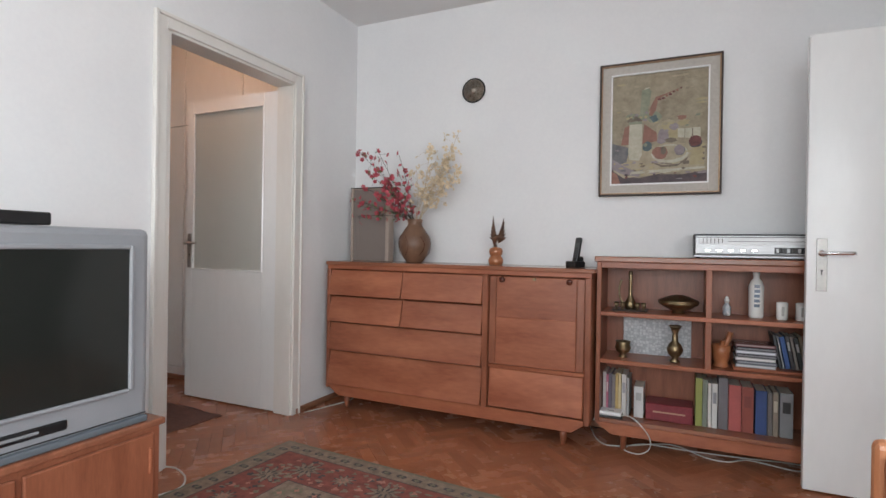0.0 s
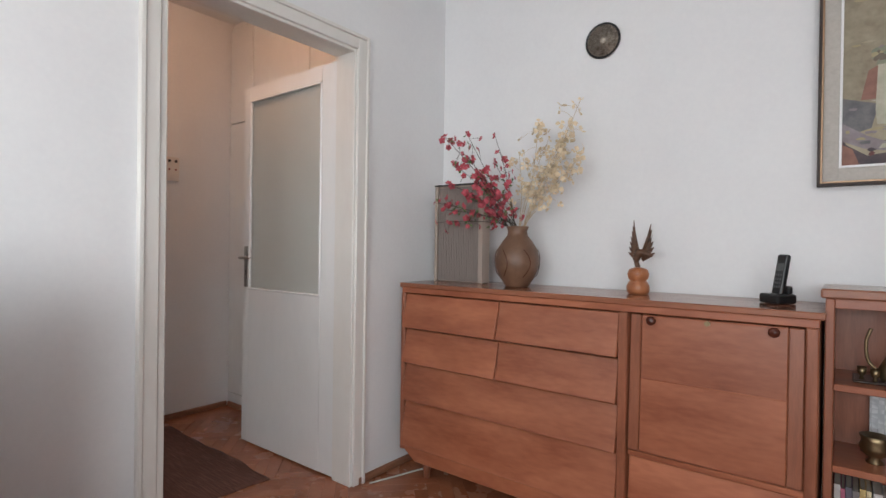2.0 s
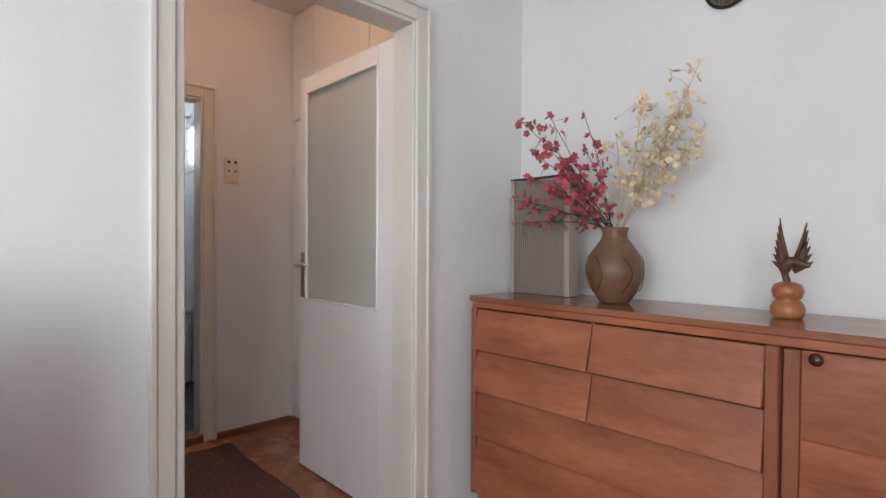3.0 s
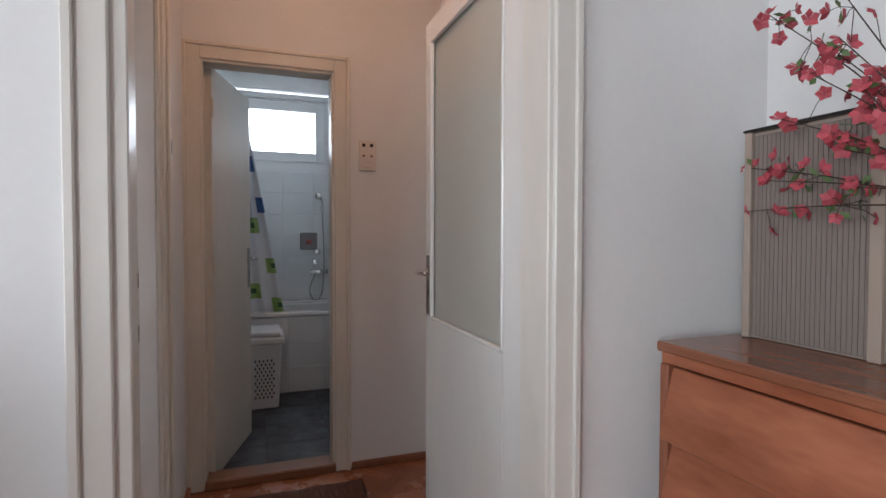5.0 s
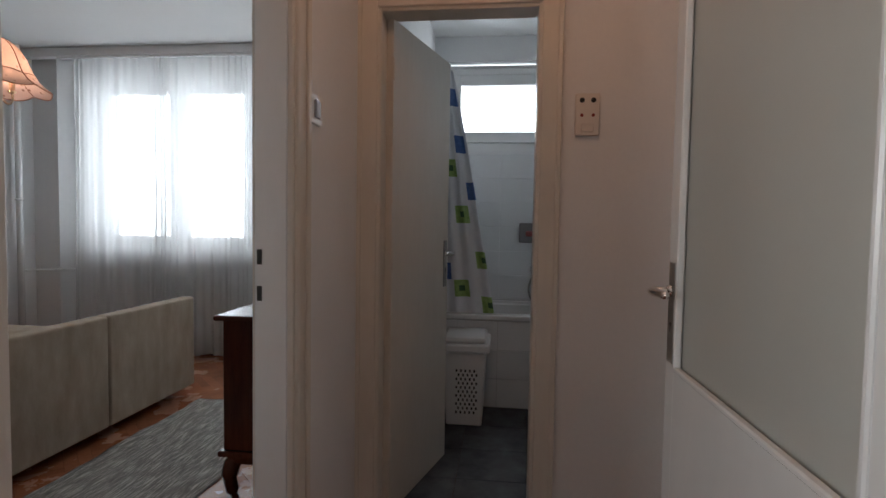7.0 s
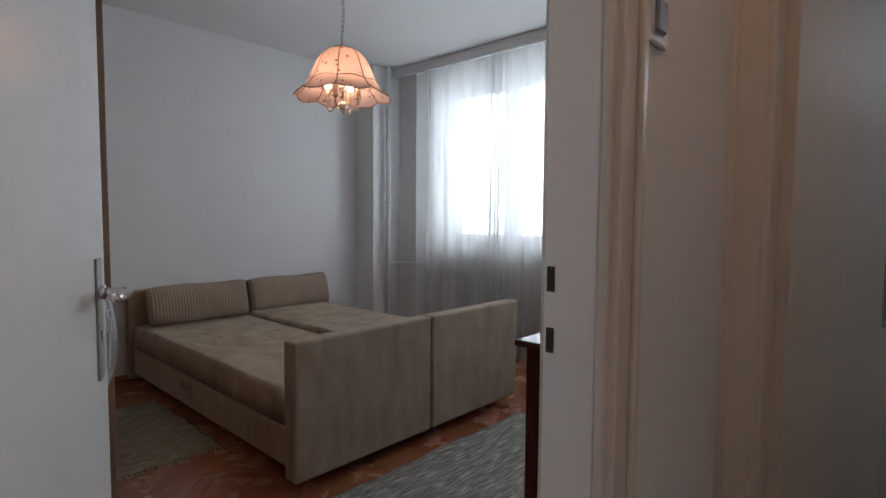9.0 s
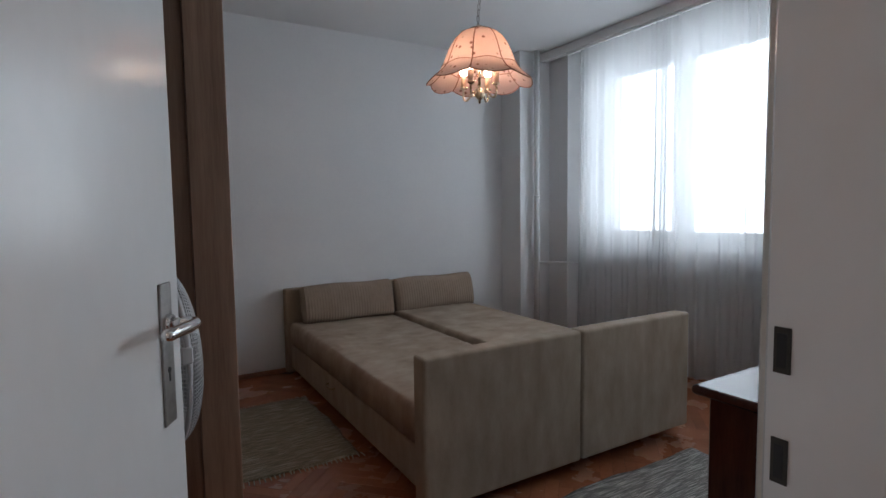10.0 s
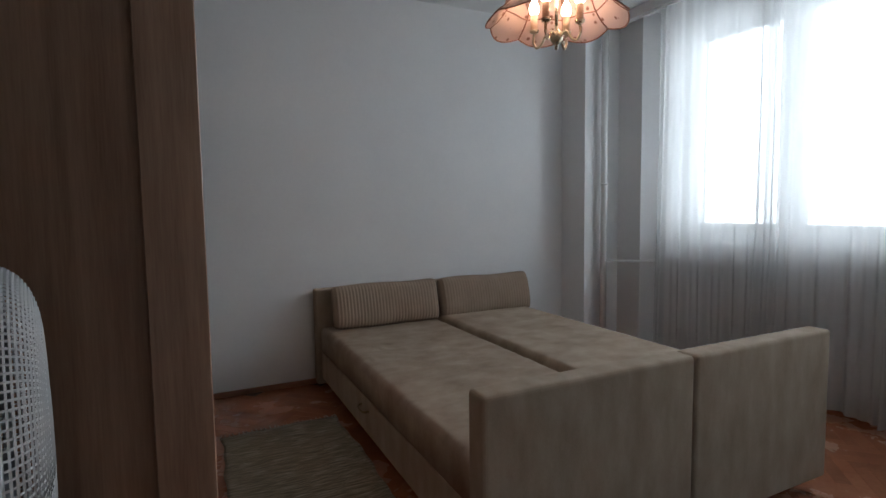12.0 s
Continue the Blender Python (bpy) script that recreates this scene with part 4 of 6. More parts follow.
def cloth_rug(name, label, x0, x1, y0, y1, material, turn=0.0, fringe=None, seed=1):
    """A thin rug with slightly uneven edges; fringe gives the side of its knotted ends."""
    rnd = random.Random(seed)
    cx, cy = (x0 + x1) / 2, (y0 + y1) / 2
    ob = thing(name, label, "rug", (0, 0, 0))
    w, d = (x1 - x0) / 2, (y1 - y0) / 2
    own = bmesh.new()
    nx, ny = 40, 30
    ph = [rnd.uniform(0, 6) for _ in range(6)]
    top, low = [], []
    for i in range(nx + 1):
        a, b = [], []
        for j in range(ny + 1):
            x, y = -w + 2 * w * i / nx, -d + 2 * d * j / ny
            ex = 0.008 * math.sin(y * 9 + ph[0]) + 0.004 * math.sin(y * 31 + ph[1])
            ey = 0.008 * math.sin(x * 8 + ph[2]) + 0.004 * math.sin(x * 27 + ph[3])
            z = 0.007 + 0.0015 * math.sin(x * 14 + ph[4]) * math.sin(y * 11 + ph[5])
            a.append(own.verts.new((x + ex * x / w, y + ey * y / d, z)))
            b.append(own.verts.new((x + ex * x / w, y + ey * y / d, 0.0006)))
        top.append(a)
        low.append(b)
    for i in range(nx):
        for j in range(ny):
            own.faces.new((top[i][j], top[i + 1][j], top[i + 1][j + 1], top[i][j + 1]))
    for i in range(nx):
        own.faces.new((low[i][0], low[i + 1][0], top[i + 1][0], top[i][0]))
        own.faces.new((top[i][ny], top[i + 1][ny], low[i + 1][ny], low[i][ny]))
    for j in range(ny):
        own.faces.new((top[0][j], top[0][j + 1], low[0][j + 1], low[0][j]))
        own.faces.new((low[nx][j], low[nx][j + 1], top[nx][j + 1], top[nx][j]))
    part("weave", own, material, ob, smooth=True)
    if fringe:
        for side in fringe:
            own = None
            n = int(2 * w / 0.022)
            for k in range(n + 1):
                x = -w + 2 * w * k / n
                s = 1 if side > 0 else -1
                q = rnd.uniform(-0.008, 0.008)
                own = tube([(x, s * d, 0.004), (x + q / 2, s * (d + 0.012), 0.005), (x + q, s * (d + 0.035 + rnd.uniform(-0.006, 0.006)), 0.0025)], [0.0022, 0.0035, 0.0025], n=5, bm=own)
            part("fringe", own, FRINGE, ob, "cream knotted fringe")
    ob.matrix_basis = pose(cx, cy, 0.0, 0, 0, turn)
    return ob


FRINGE = mat("fringe_cotton", (0.42, 0.38, 0.30), 0.95)
cloth_rug("hall_rug", "dark brown rag rug on the hall parquet", -3.52, -2.45, 1.90, 2.45, RAG_BROWN, -1.5, seed=2)
cloth_rug("bedside_rug", "olive grey rag rug with fringe beside the bed", -3.49, -2.88, -1.56, -0.61, RAG_OLIVE, 0.5, fringe=(1, -1), seed=3)
cloth_rug("bedroom_rug", "grey and white rag runner before the footboard", -4.95, -3.42, 0.235, 0.96, RAG_GREY, -0.6, seed=4)

# ---- bedroom small things ----
pipe = thing("heating_pipe", "white painted heating riser with branch to the radiator", "pipe", (-5.72, -1.87, 0))
part("riser", cyl((-5.742, -1.868, 0.0), (-5.742, -1.868, 2.645), 0.025, n=20), PAINT, pipe, smooth=True)
part("branch", tube(smooth_path([(-5.742, -1.868, 0.742), (-5.80, -1.80, 0.742), (-5.97, -1.60, 0.742), (-6.05, -1.10, 0.742), (-6.05, -0.98, 0.70)], 6), 0.010), PAINT, pipe, smooth=True)
part("collar", lathe([(0.026, 0), (0.034, 0.003), (0.034, 0.012), (0.026, 0.016)], (-5.742, -1.868, 1.34), 20), PAINT, pipe)

rad = thing("radiator", "white sectional radiator under the window behind the curtain", "radiator", (-6.05, -0.05, 0.12))
for k in range(34):
    y = -0.95 + 0.054 * k
    own = box(-6.11, -5.99, y, y + 0.040, 0.14, 0.72, 0.012, 2)
    part("section", own, PAINT, rad)
part("lower_pipe", cyl((-6.05, -0.95, 0.17), (-6.05, 0.88, 0.17), 0.015), PAINT, rad)
solid("window_sill", box(-6.15, -5.97, -1.42, 1.45, 0.905, 0.93, 0.006), FRAME, kind="structure")

# pendant lamp
LX, LY = -3.952, -0.184
SHADE = bpy.data.materials.new("peach_shade_fabric")
SHADE.use_nodes = True
nt = SHADE.node_tree
nt.nodes.clear()
o = nt.nodes.new("ShaderNodeOutputMaterial")
tl, df, mx = nt.nodes.new("ShaderNodeBsdfTranslucent"), nt.nodes.new("ShaderNodeBsdfDiffuse"), nt.nodes.new("ShaderNodeMixShader")
vo, rp, tc = nt.nodes.new("ShaderNodeTexVoronoi"), nt.nodes.new("ShaderNodeValToRGB"), nt.nodes.new("ShaderNodeTexCoord")
vo.inputs["Scale"].default_value = 26.0
rp.color_ramp.elements[0].position, rp.color_ramp.elements[1].position = 0.13, 0.24
rp.color_ramp.elements[0].color, rp.color_ramp.elements[1].color = (0.26, 0.12, 0.09, 1), (0.66, 0.45, 0.38, 1)
nt.links.new(tc.outputs["Object"], vo.inputs["Vector"])
nt.links.new(vo.outputs["Distance"], rp.inputs[0])
for s in (tl, df):
    nt.links.new(rp.outputs[0], s.inputs[0])
mx.inputs[0].default_value = 0.5
nt.links.new(tl.outputs[0], mx.inputs[1])
nt.links.new(df.outputs[0], mx.inputs[2])
nt.links.new(mx.outputs[0], o.inputs[0])
TRIM = mat("shade_piping", (0.28, 0.11, 0.07), 0.8)
BULB = mat("glowing_bulb", (1, 0.8, 0.6), 0.3)
BULB.node_tree.nodes["Principled BSDF"].inputs["Emission Color"].default_value = (1.0, 0.74, 0.54, 1)
BULB.node_tree.nodes["Principled BSDF"].inputs["Emission Strength"].default_value = 62.0
CHAMPAGNE = textured("pale_brass", (0.46, 0.38, 0.27), (0.66, 0.57, 0.44), 0.28, 14, metal=0.9, bump=0.05)
SLEEVE = mat("candle_sleeve", (0.62, 0.42, 0.30), 0.5)
pl = thing("pendant_lamp", "lit peach fabric pendant lamp with four brass candle arms", "pendant lamp", (LX, LY, 1.71))
prof = [(0.045, 2.040), (0.082, 2.028), (0.112, 2.000), (0.134, 1.962), (0.150, 1.922), (0.164, 1.886), (0.182, 1.858), (0.206, 1.834), (0.232, 1.816)]


def shade_point(t, a):
    """A point of the shade's skin: t from 0 at the cap to 1 at the scalloped hem."""
    k = min(t * (len(prof) - 1), len(prof) - 1.0001)
    i = int(k)
    r = prof[i][0] + (prof[i + 1][0] - prof[i][0]) * (k - i)
    z = prof[i][1] + (prof[i + 1][1] - prof[i][1]) * (k - i)
    lobe = abs(math.sin(4 * a))
    r *= 1 + 0.05 * t * lobe
    z -= 0.020 * max(0, t - 0.6) / 0.4 * lobe
    return (LX + r * math.cos(a), LY + r * math.sin(a), z)


own = bmesh.new()
n, m = 96, 22
g = [[own.verts.new(shade_point(j / m, 2 * math.pi * i / n)) for j in range(m + 1)] for i in range(n)]
for i in range(n):
    for j in range(m):
        own.faces.new((g[i][j], g[(i + 1) % n][j], g[(i + 1) % n][j + 1], g[i][j + 1]))
sh = part("shade", own, SHADE, pl, "peach fabric shade with small printed sprigs", smooth=True)
for k in range(8):
    part("rib", tube([shade_point(t / 14, k * math.pi / 4) for t in range(15)], 0.0028, n=6), TRIM, sh, smooth=True)
part("hem", tube([shade_point(1.0, 2 * math.pi * i / 96) for i in range(96)], 0.0026, n=6, closed=True), TRIM, sh, smooth=True)
part("waist_piping", tube([shade_point(0.70 - 0.05 * abs(math.sin(4 * 2 * math.pi * i / 96)), 2 * math.pi * i / 96) for i in range(96)], 0.0024, n=6, closed=True), TRIM, sh, smooth=True)
part("cap", lathe([(0.0, 0.022), (0.012, 0.020), (0.022, 0.012), (0.05, 0.002), (0.05, -0.004), (0.0, -0.006)], (LX, LY, 2.042), 20), CHAMPAGNE, pl, smooth=True)
part("stem", cyl((LX, LY, 1.75), (LX, LY, 2.04), 0.006), CHAMPAGNE, pl, smooth=True)
part("hub", lathe([(0.0, -0.04), (0.006, -0.036), (0.006, -0.022), (0.012, -0.018), (0.022, -0.004), (0.026, 0.010), (0.016, 0.022), (0.008, 0.03)], (LX, LY, 1.752), 18), CHAMPAGNE, pl, smooth=True)
for k in range(4):
    a = radians(28 + 90 * k)
    c, s = math.cos(a), math.sin(a)
    arm = part("arm", tube(smooth_path([(LX + r * c, LY + r * s, z) for r, z in ((0.018, 1.760), (0.038, 1.768), (0.056, 1.742), (0.074, 1.734), (0.086, 1.755), (0.084, 1.785))], 5), 0.0048), CHAMPAGNE, pl, smooth=True)
    part("drip_cup", lathe([(0.004, 0), (0.014, 0.004), (0.018, 0.012), (0.012, 0.014)], (LX + 0.084 * c, LY + 0.084 * s, 1.783), 14), CHAMPAGNE, arm, smooth=True)
    part("candle_sleeve", cyl((LX + 0.084 * c, LY + 0.084 * s, 1.795), (LX + 0.084 * c, LY + 0.084 * s, 1.848), 0.0125), SLEEVE, arm, smooth=True)
    part("bulb", lathe([(0.009, 0), (0.0165, 0.012), (0.0175, 0.025), (0.011, 0.042), (0.003, 0.056), (0.0, 0.058)], (LX + 0.084 * c, LY + 0.084 * s, 1.848), 14), BULB, arm, "glowing candle bulb", smooth=True)
z = 2.062
k = 0
while z < 2.63:
    sway = 0.006 * math.sin(z * 22)
    pts = []
    for j in range(10):
        a = 2 * math.pi * j / 10
        u, v = 0.0065 * math.cos(a), 0.016 * math.sin(a)
        pts.append((LX + sway + (u if k % 2 else 0), LY + (0 if k % 2 else u), z + v))
    part("chain_link", tube(pts, 0.0017, n=5, closed=True), STEEL, pl)
    z += 0.027
    k += 1
part("ceiling_cup", lathe([(0.0, -0.03), (0.02, -0.028), (0.045, 0.0)], (LX, LY, 2.649), 18), CHAMPAGNE, pl, smooth=True)

# fan
FANC = mat("fan_grey_plastic", (0.52, 0.535, 0.55), 0.45)
FX, FY, FZ, FR = -2.595, 0.60, 0.932, 0.188
fan = thing("pedestal_fan", "grey pedestal fan with wire guard standing behind the door", "fan", (FX, FY, 0))


def guard(sign):
    """One half of the wire guard; sign is the way it bulges in x."""
    own = None

    def pt(r, a):
        k = r / FR
        return (FX + sign * 0.042 * (1 - k ** 6) ** 0.6 * 1.0 if k < 1 else FX, FY + r * math.cos(a), FZ + r * math.sin(a))

    bm = bmesh.new()
    for i in range(144):
        a = 2 * math.pi * i / 144
        w = tube([pt(FR * q, a + 0.25 * (1 - q)) for q in (0.25, 0.5, 0.7, 0.84, 0.93, 0.98, 1.0)], 0.0014, n=3)
        merge(bm, w)
    for q in [0.25 + 0.75 * (1 - (1 - k / 24) ** 1.5) for k in range(24)]:
        merge(bm, tube([pt(FR * q, 2 * math.pi * i / 56) for i in range(56)], 0.0012, n=3, closed=True))
    return bm


part("front_guard", guard(-1), FANC, fan, kind="stuff")
part("rear_guard", guard(1), FANC, fan, kind="stuff")
part("rim", tube([(FX, FY + FR * math.cos(2 * math.pi * i / 60), FZ + FR * math.sin(2 * math.pi * i / 60)) for i in range(60)], 0.005, n=8, closed=True), FANC, fan, smooth=True)
part("clip", box(FX - 0.006, FX + 0.016, FY + 0.183, FY + 0.195, FZ + 0.02, FZ + 0.05, 0.003), FANC, fan)
part("motor", cyl((FX + 0.05, FY, FZ), (FX + 0.15, FY, FZ), 0.055, 0.04, n=24), FANC, fan, smooth=True)
part("front_badge", cyl((FX - 0.044, FY, FZ), (FX - 0.038, FY, FZ), 0.048, n=24), FANC, fan)
for k in range(3):
    own = bmesh.new()
    rows = []
    for i in range(7):
        r = 0.03 + 0.12 * i / 6
        row = []
        for j in range(5):
            a = 2 * math.pi * k / 3 + (j / 4 - 0.5) * 1.1 * (0.5 + 0.5 * i / 6)
            row.append(own.verts.new((FX + 0.02 * (j / 4 - 0.5), FY + r * math.cos(a), FZ + r * math.sin(a))))
        rows.append(row)
    for p, q in zip(rows, rows[1:]):
        for j in range(4):
            own.faces.new((p[j], p[j + 1], q[j + 1], q[j]))
    part("blade", own, mat("fan_blade", (0.25, 0.27, 0.30), 0.3), fan, smooth=True)
part("pole", cyl((FX + 0.10, FY, 0.03), (FX + 0.10, FY, FZ - 0.03), 0.013), FANC, fan, smooth=True)
part("base", lathe([(0.0, 0.0), (0.165, 0.0), (0.17, 0.012), (0.10, 0.03), (0.02, 0.045), (0.0, 0.046)], (FX + 0.10, FY, 0.0), 36), FANC, fan, smooth=True)

fan.rotation_euler = (0, 0, radians(13))

# ---- living room wall pieces ----
PIC = [textured("canvas_ground", (0.21, 0.175, 0.12), (0.36, 0.31, 0.225), 0.7, 14, bump=0.5, fine=60)]
for nm, lo, hi in (("canvas_dark", (0.05, 0.04, 0.05), (0.12, 0.09, 0.09)), ("canvas_white", (0.36, 0.34, 0.26), (0.50, 0.47, 0.38)), ("canvas_red", (0.20, 0.10, 0.075), (0.31, 0.155, 0.12)),
                   ("canvas_green", (0.16, 0.18, 0.13), (0.28, 0.29, 0.21)), ("canvas_blue", (0.10, 0.10, 0.11), (0.20, 0.19, 0.19)), ("canvas_cream", (0.28, 0.24, 0.165), (0.40, 0.345, 0.25))):
    PIC.append(textured(nm, lo, hi, 0.7, 22, bump=0.5, fine=70))
GOLD = textured("gilt_edge", (0.20, 0.12, 0.07), (0.36, 0.23, 0.14), 0.4, 20, metal=0.6, bump=0.1)
LINEN = textured("grey_linen_frame", (0.42, 0.39, 0.35), (0.50, 0.47, 0.43), 0.8, 60, bump=0.3, fine=300, distance=0.001)
EDGE = mat("dark_brown_moulding", (0.030, 0.016, 0.012), 0.6)
pic = thing("framed_painting", "still life painting in grey and gilt frame on the wall", "painting", (-0.035, 3.285, 1.362))


def frame_ring(x0, x1, z0, z1, w, y0, y1, bevel=0.001):
    bm = box(x0, x0 + w, y0, y1, z0, z1, bevel)
    box(x1 - w, x1, y0, y1, z0, z1, bevel, bm=bm)
    box(x0 + w, x1 - w, y0, y1, z0, z0 + w, bevel, bm=bm)
    box(x0 + w, x1 - w, y0, y1, z1 - w, z1, bevel, bm=bm)
    return bm


part("outer_edge", frame_ring(-0.354, 0.284, 1.362, 2.125, 0.010, 3.256, 3.298), EDGE, pic, "dark brown outer edge")
part("gilt_strip", frame_ring(-0.345, 0.275, 1.371, 2.116, 0.007, 3.258, 3.298), GOLD, pic)
part("linen_border", frame_ring(-0.338, 0.268, 1.378, 2.109, 0.046, 3.270, 3.298), LINEN, pic)
part("white_slip", frame_ring(-0.292, 0.222, 1.424, 2.063, 0.008, 3.266, 3.298), FRAME, pic)
PX0, PX1, PZ0, PZ1 = -0.284, 0.214, 1.432, 2.055
part("canvas", box(PX0, PX1, 3.280, 3.297, PZ0, PZ1), PIC[0], pic)


def dab(shape, k, depth):
    """One flat painted shape, from points in 0..1 across and up the canvas."""
    own = bmesh.new()
    vs = [own.verts.new((PX0 + (PX1 - PX0) * u, 3.280 - 0.0004 * depth, PZ0 + (PZ1 - PZ0) * v)) for u, v in shape]
    own.faces.new(vs)
    own.normal_update()
    if own.faces[:][0].normal.y > 0:
        own.faces[:][0].normal_flip()
    me = bpy.data.meshes.new("dab")
    own.to_mesh(me)
    own.free()
    me.materials.append(PIC[k])
    ob = new("painted_shape", me)
    ob.location = -Vector(pic.location)
    ob.parent = pic
    return ob


def blob(cx, cy, rx, ry, n=14, w=0.12, seed=0):
    rnd = random.Random(seed)
    return [(cx + rx * (1 + rnd.uniform(-w, w)) * math.cos(2 * math.pi * i / n), cy + ry * (1 + rnd.uniform(-w, w)) * math.sin(2 * math.pi * i / n)) for i in range(n)]


dab([(0, 0), (1, 0), (1, 0.10), (0.75, 0.07), (0.5, 0.08), (0.3, 0.05), (0.12, 0.08), (0, 0.14)], 1, 1)
dab([(0.02, 0.12), (0.14, 0.05), (0.45, 0.08), (0.97, 0.12), (0.98, 0.33), (0.6, 0.36), (0.2, 0.30), (0.0, 0.32)], 6, 2)
dab([(0.0, 0.16), (0.16, 0.2), (0.2, 0.33), (0.0, 0.38)], 5, 3)
dab([(0.10, 0.36), (0.19, 0.36), (0.19, 0.54), (0.14, 0.52)], 3, 3)
dab([(0.33, 0.36), (0.49, 0.38), (0.48, 0.46), (0.35, 0.54)], 3, 3)
dab(blob(0.60, 0.48, 0.12, 0.09, seed=3), 6, 3)
dab([(0.19, 0.22), (0.30, 0.21), (0.33, 0.26), (0.33, 0.55), (0.19, 0.55), (0.18, 0.30)], 2, 4)
dab([(0.18, 0.545), (0.33, 0.545), (0.32, 0.575), (0.19, 0.575)], 4, 5)
dab(blob(0.22, 0.62, 0.07, 0.025, seed=5), 4, 5)
dab([(0.30, 0.58), (0.38, 0.58), (0.40, 0.84), (0.32, 0.86)], 4, 5)
dab(blob(0.45, 0.60, 0.08, 0.05, seed=6), 4, 6)
dab([(0.40, 0.66), (0.45, 0.66), (0.47, 0.74), (0.54, 0.78), (0.75, 0.85), (0.56, 0.80), (0.47, 0.78), (0.43, 0.72)], 3, 7)
dab(blob(0.385, 0.335, 0.05, 0.045, seed=7), 5, 6)
dab(blob(0.62, 0.26, 0.20, 0.085, seed=8, w=0.04), 2, 5)
dab(blob(0.62, 0.27, 0.175, 0.065, seed=9, w=0.04), 6, 6)
dab(blob(0.52, 0.27, 0.075, 0.055, seed=10), 3, 7)
dab(blob(0.73, 0.28, 0.05, 0.045, seed=11), 5, 7)
dab([(0.70, 0.40), (0.93, 0.38), (0.93, 0.48), (0.70, 0.48)], 2, 5)
dab(blob(0.88, 0.345, 0.07, 0.045, seed=12), 1, 7)
dab(blob(0.74, 0.58, 0.05, 0.02, n=16, w=0.3, seed=13), 3, 5)
dab([(0.0, 0.0), (0.10, 0.0), (0.06, 0.09), (0.0, 0.12)], 3, 8)

SOFT = {}
for nm, lo, hi in (("lilac", (0.20, 0.17, 0.18), (0.30, 0.26, 0.27)), ("ochre", (0.30, 0.25, 0.14), (0.40, 0.34, 0.21)), ("umber", (0.12, 0.095, 0.075), (0.19, 0.155, 0.12)), ("teal", (0.06, 0.09, 0.10), (0.12, 0.16, 0.17)), ("wine", (0.10, 0.035, 0.035), (0.17, 0.065, 0.06))):
    SOFT[nm] = len(PIC)
    PIC.append(textured("canvas_" + nm, lo, hi, 0.7, 22, bump=0.5, fine=70))
rnd = random.Random(8)
for k in range(70):
    low = k < 38
    u = rnd.uniform(0.03, 0.97) if low else rnd.uniform(0.05, 0.95)
    v = rnd.uniform(0.08, 0.20) if low else rnd.uniform(0.60, 0.96)
    rx, ry = rnd.uniform(0.02, 0.06), rnd.uniform(0.006, 0.014)
    colour = rnd.choice((SOFT["lilac"], SOFT["ochre"], SOFT["umber"], 6)) if low else rnd.choice((0, 6, 0, SOFT["ochre"]))
    if not low and 0.14 < u < 0.80 and v < 0.88:
        continue
    dab(blob(u, v, rx, ry, n=8, w=0.3, seed=k), colour, 2.2 + k * 0.01)
dab([(0.0, 0.14), (0.12, 0.09), (0.30, 0.06), (0.32, 0.09), (0.14, 0.16), (0.0, 0.24)], SOFT["lilac"], 4.2)
dab([(0.20, 0.085), (0.55, 0.10), (0.98, 0.115), (0.98, 0.135), (0.6, 0.125), (0.22, 0.11)], 2, 4.3)
dab([(0.52, 0.085), (0.64, 0.095), (0.64, 0.103), (0.52, 0.097)], 2, 4.5)
dab([(0.82, 0.15), (0.97, 0.15), (0.97, 0.34), (0.86, 0.34)], SOFT["ochre"], 4.1)
for k, (u, v, rx, ry, c) in enumerate(((0.56, 0.43, 0.07, 0.06, "lilac"), (0.66, 0.44, 0.06, 0.05, "ochre"), (0.60, 0.51, 0.08, 0.035, "ochre"), (0.66, 0.50, 0.05, 0.03, "lilac"), (0.53, 0.38, 0.05, 0.025, "lilac"), (0.63, 0.38, 0.06, 0.02, "umber"), (0.76, 0.53, 0.06, 0.03, "ochre"))):
    dab(blob(u, v, rx, ry, n=18, w=0.22, seed=200 + k), SOFT[c], 4.4 + 0.05 * k)
rnd = random.Random(77)
for k in range(110):
    u, v = rnd.uniform(0.03, 0.97), rnd.uniform(0.03, 0.60)
    if 0.19 < u < 0.33 and 0.22 < v:
        tone = rnd.choice((2, 2, SOFT["ochre"])) if rnd.random() < 0.3 else None
    elif v < 0.09:
        tone = rnd.choice((1, SOFT["umber"], SOFT["wine"], SOFT["lilac"]))
    elif u < 0.20 and v < 0.34:
        tone = rnd.choice((SOFT["lilac"], SOFT["umber"], 5, SOFT["ochre"]))
    elif v < 0.20:
        tone = rnd.choice((SOFT["ochre"], SOFT["lilac"], 6, SOFT["umber"]))
    elif u > 0.80 and v < 0.36:
        tone = rnd.choice((SOFT["ochre"], 6, SOFT["umber"]))
    elif v > 0.48 and u > 0.4:
        tone = rnd.choice((0, SOFT["ochre"], 4, 6))
    else:
        tone = None
    if tone is not None:
        dab(blob(u, v, rnd.uniform(0.010, 0.035), rnd.uniform(0.004, 0.012), n=8, w=0.45, seed=300 + k), tone, 4.8 + 0.004 * k)
for k in range(22):
    u = 0.17 + 0.010 * k
    dab(blob(u + rnd.uniform(-0.02, 0.02), 0.60 + rnd.uniform(-0.03, 0.05), 0.020, 0.012, n=7, w=0.45, seed=430 + k), rnd.choice((4, SOFT["umber"], SOFT["lilac"], SOFT["ochre"])), 6.9 + 0.01 * k)
dab([(0.34, 0.70), (0.40, 0.70), (0.42, 0.84), (0.38, 0.87), (0.33, 0.85)], 4, 6.1)
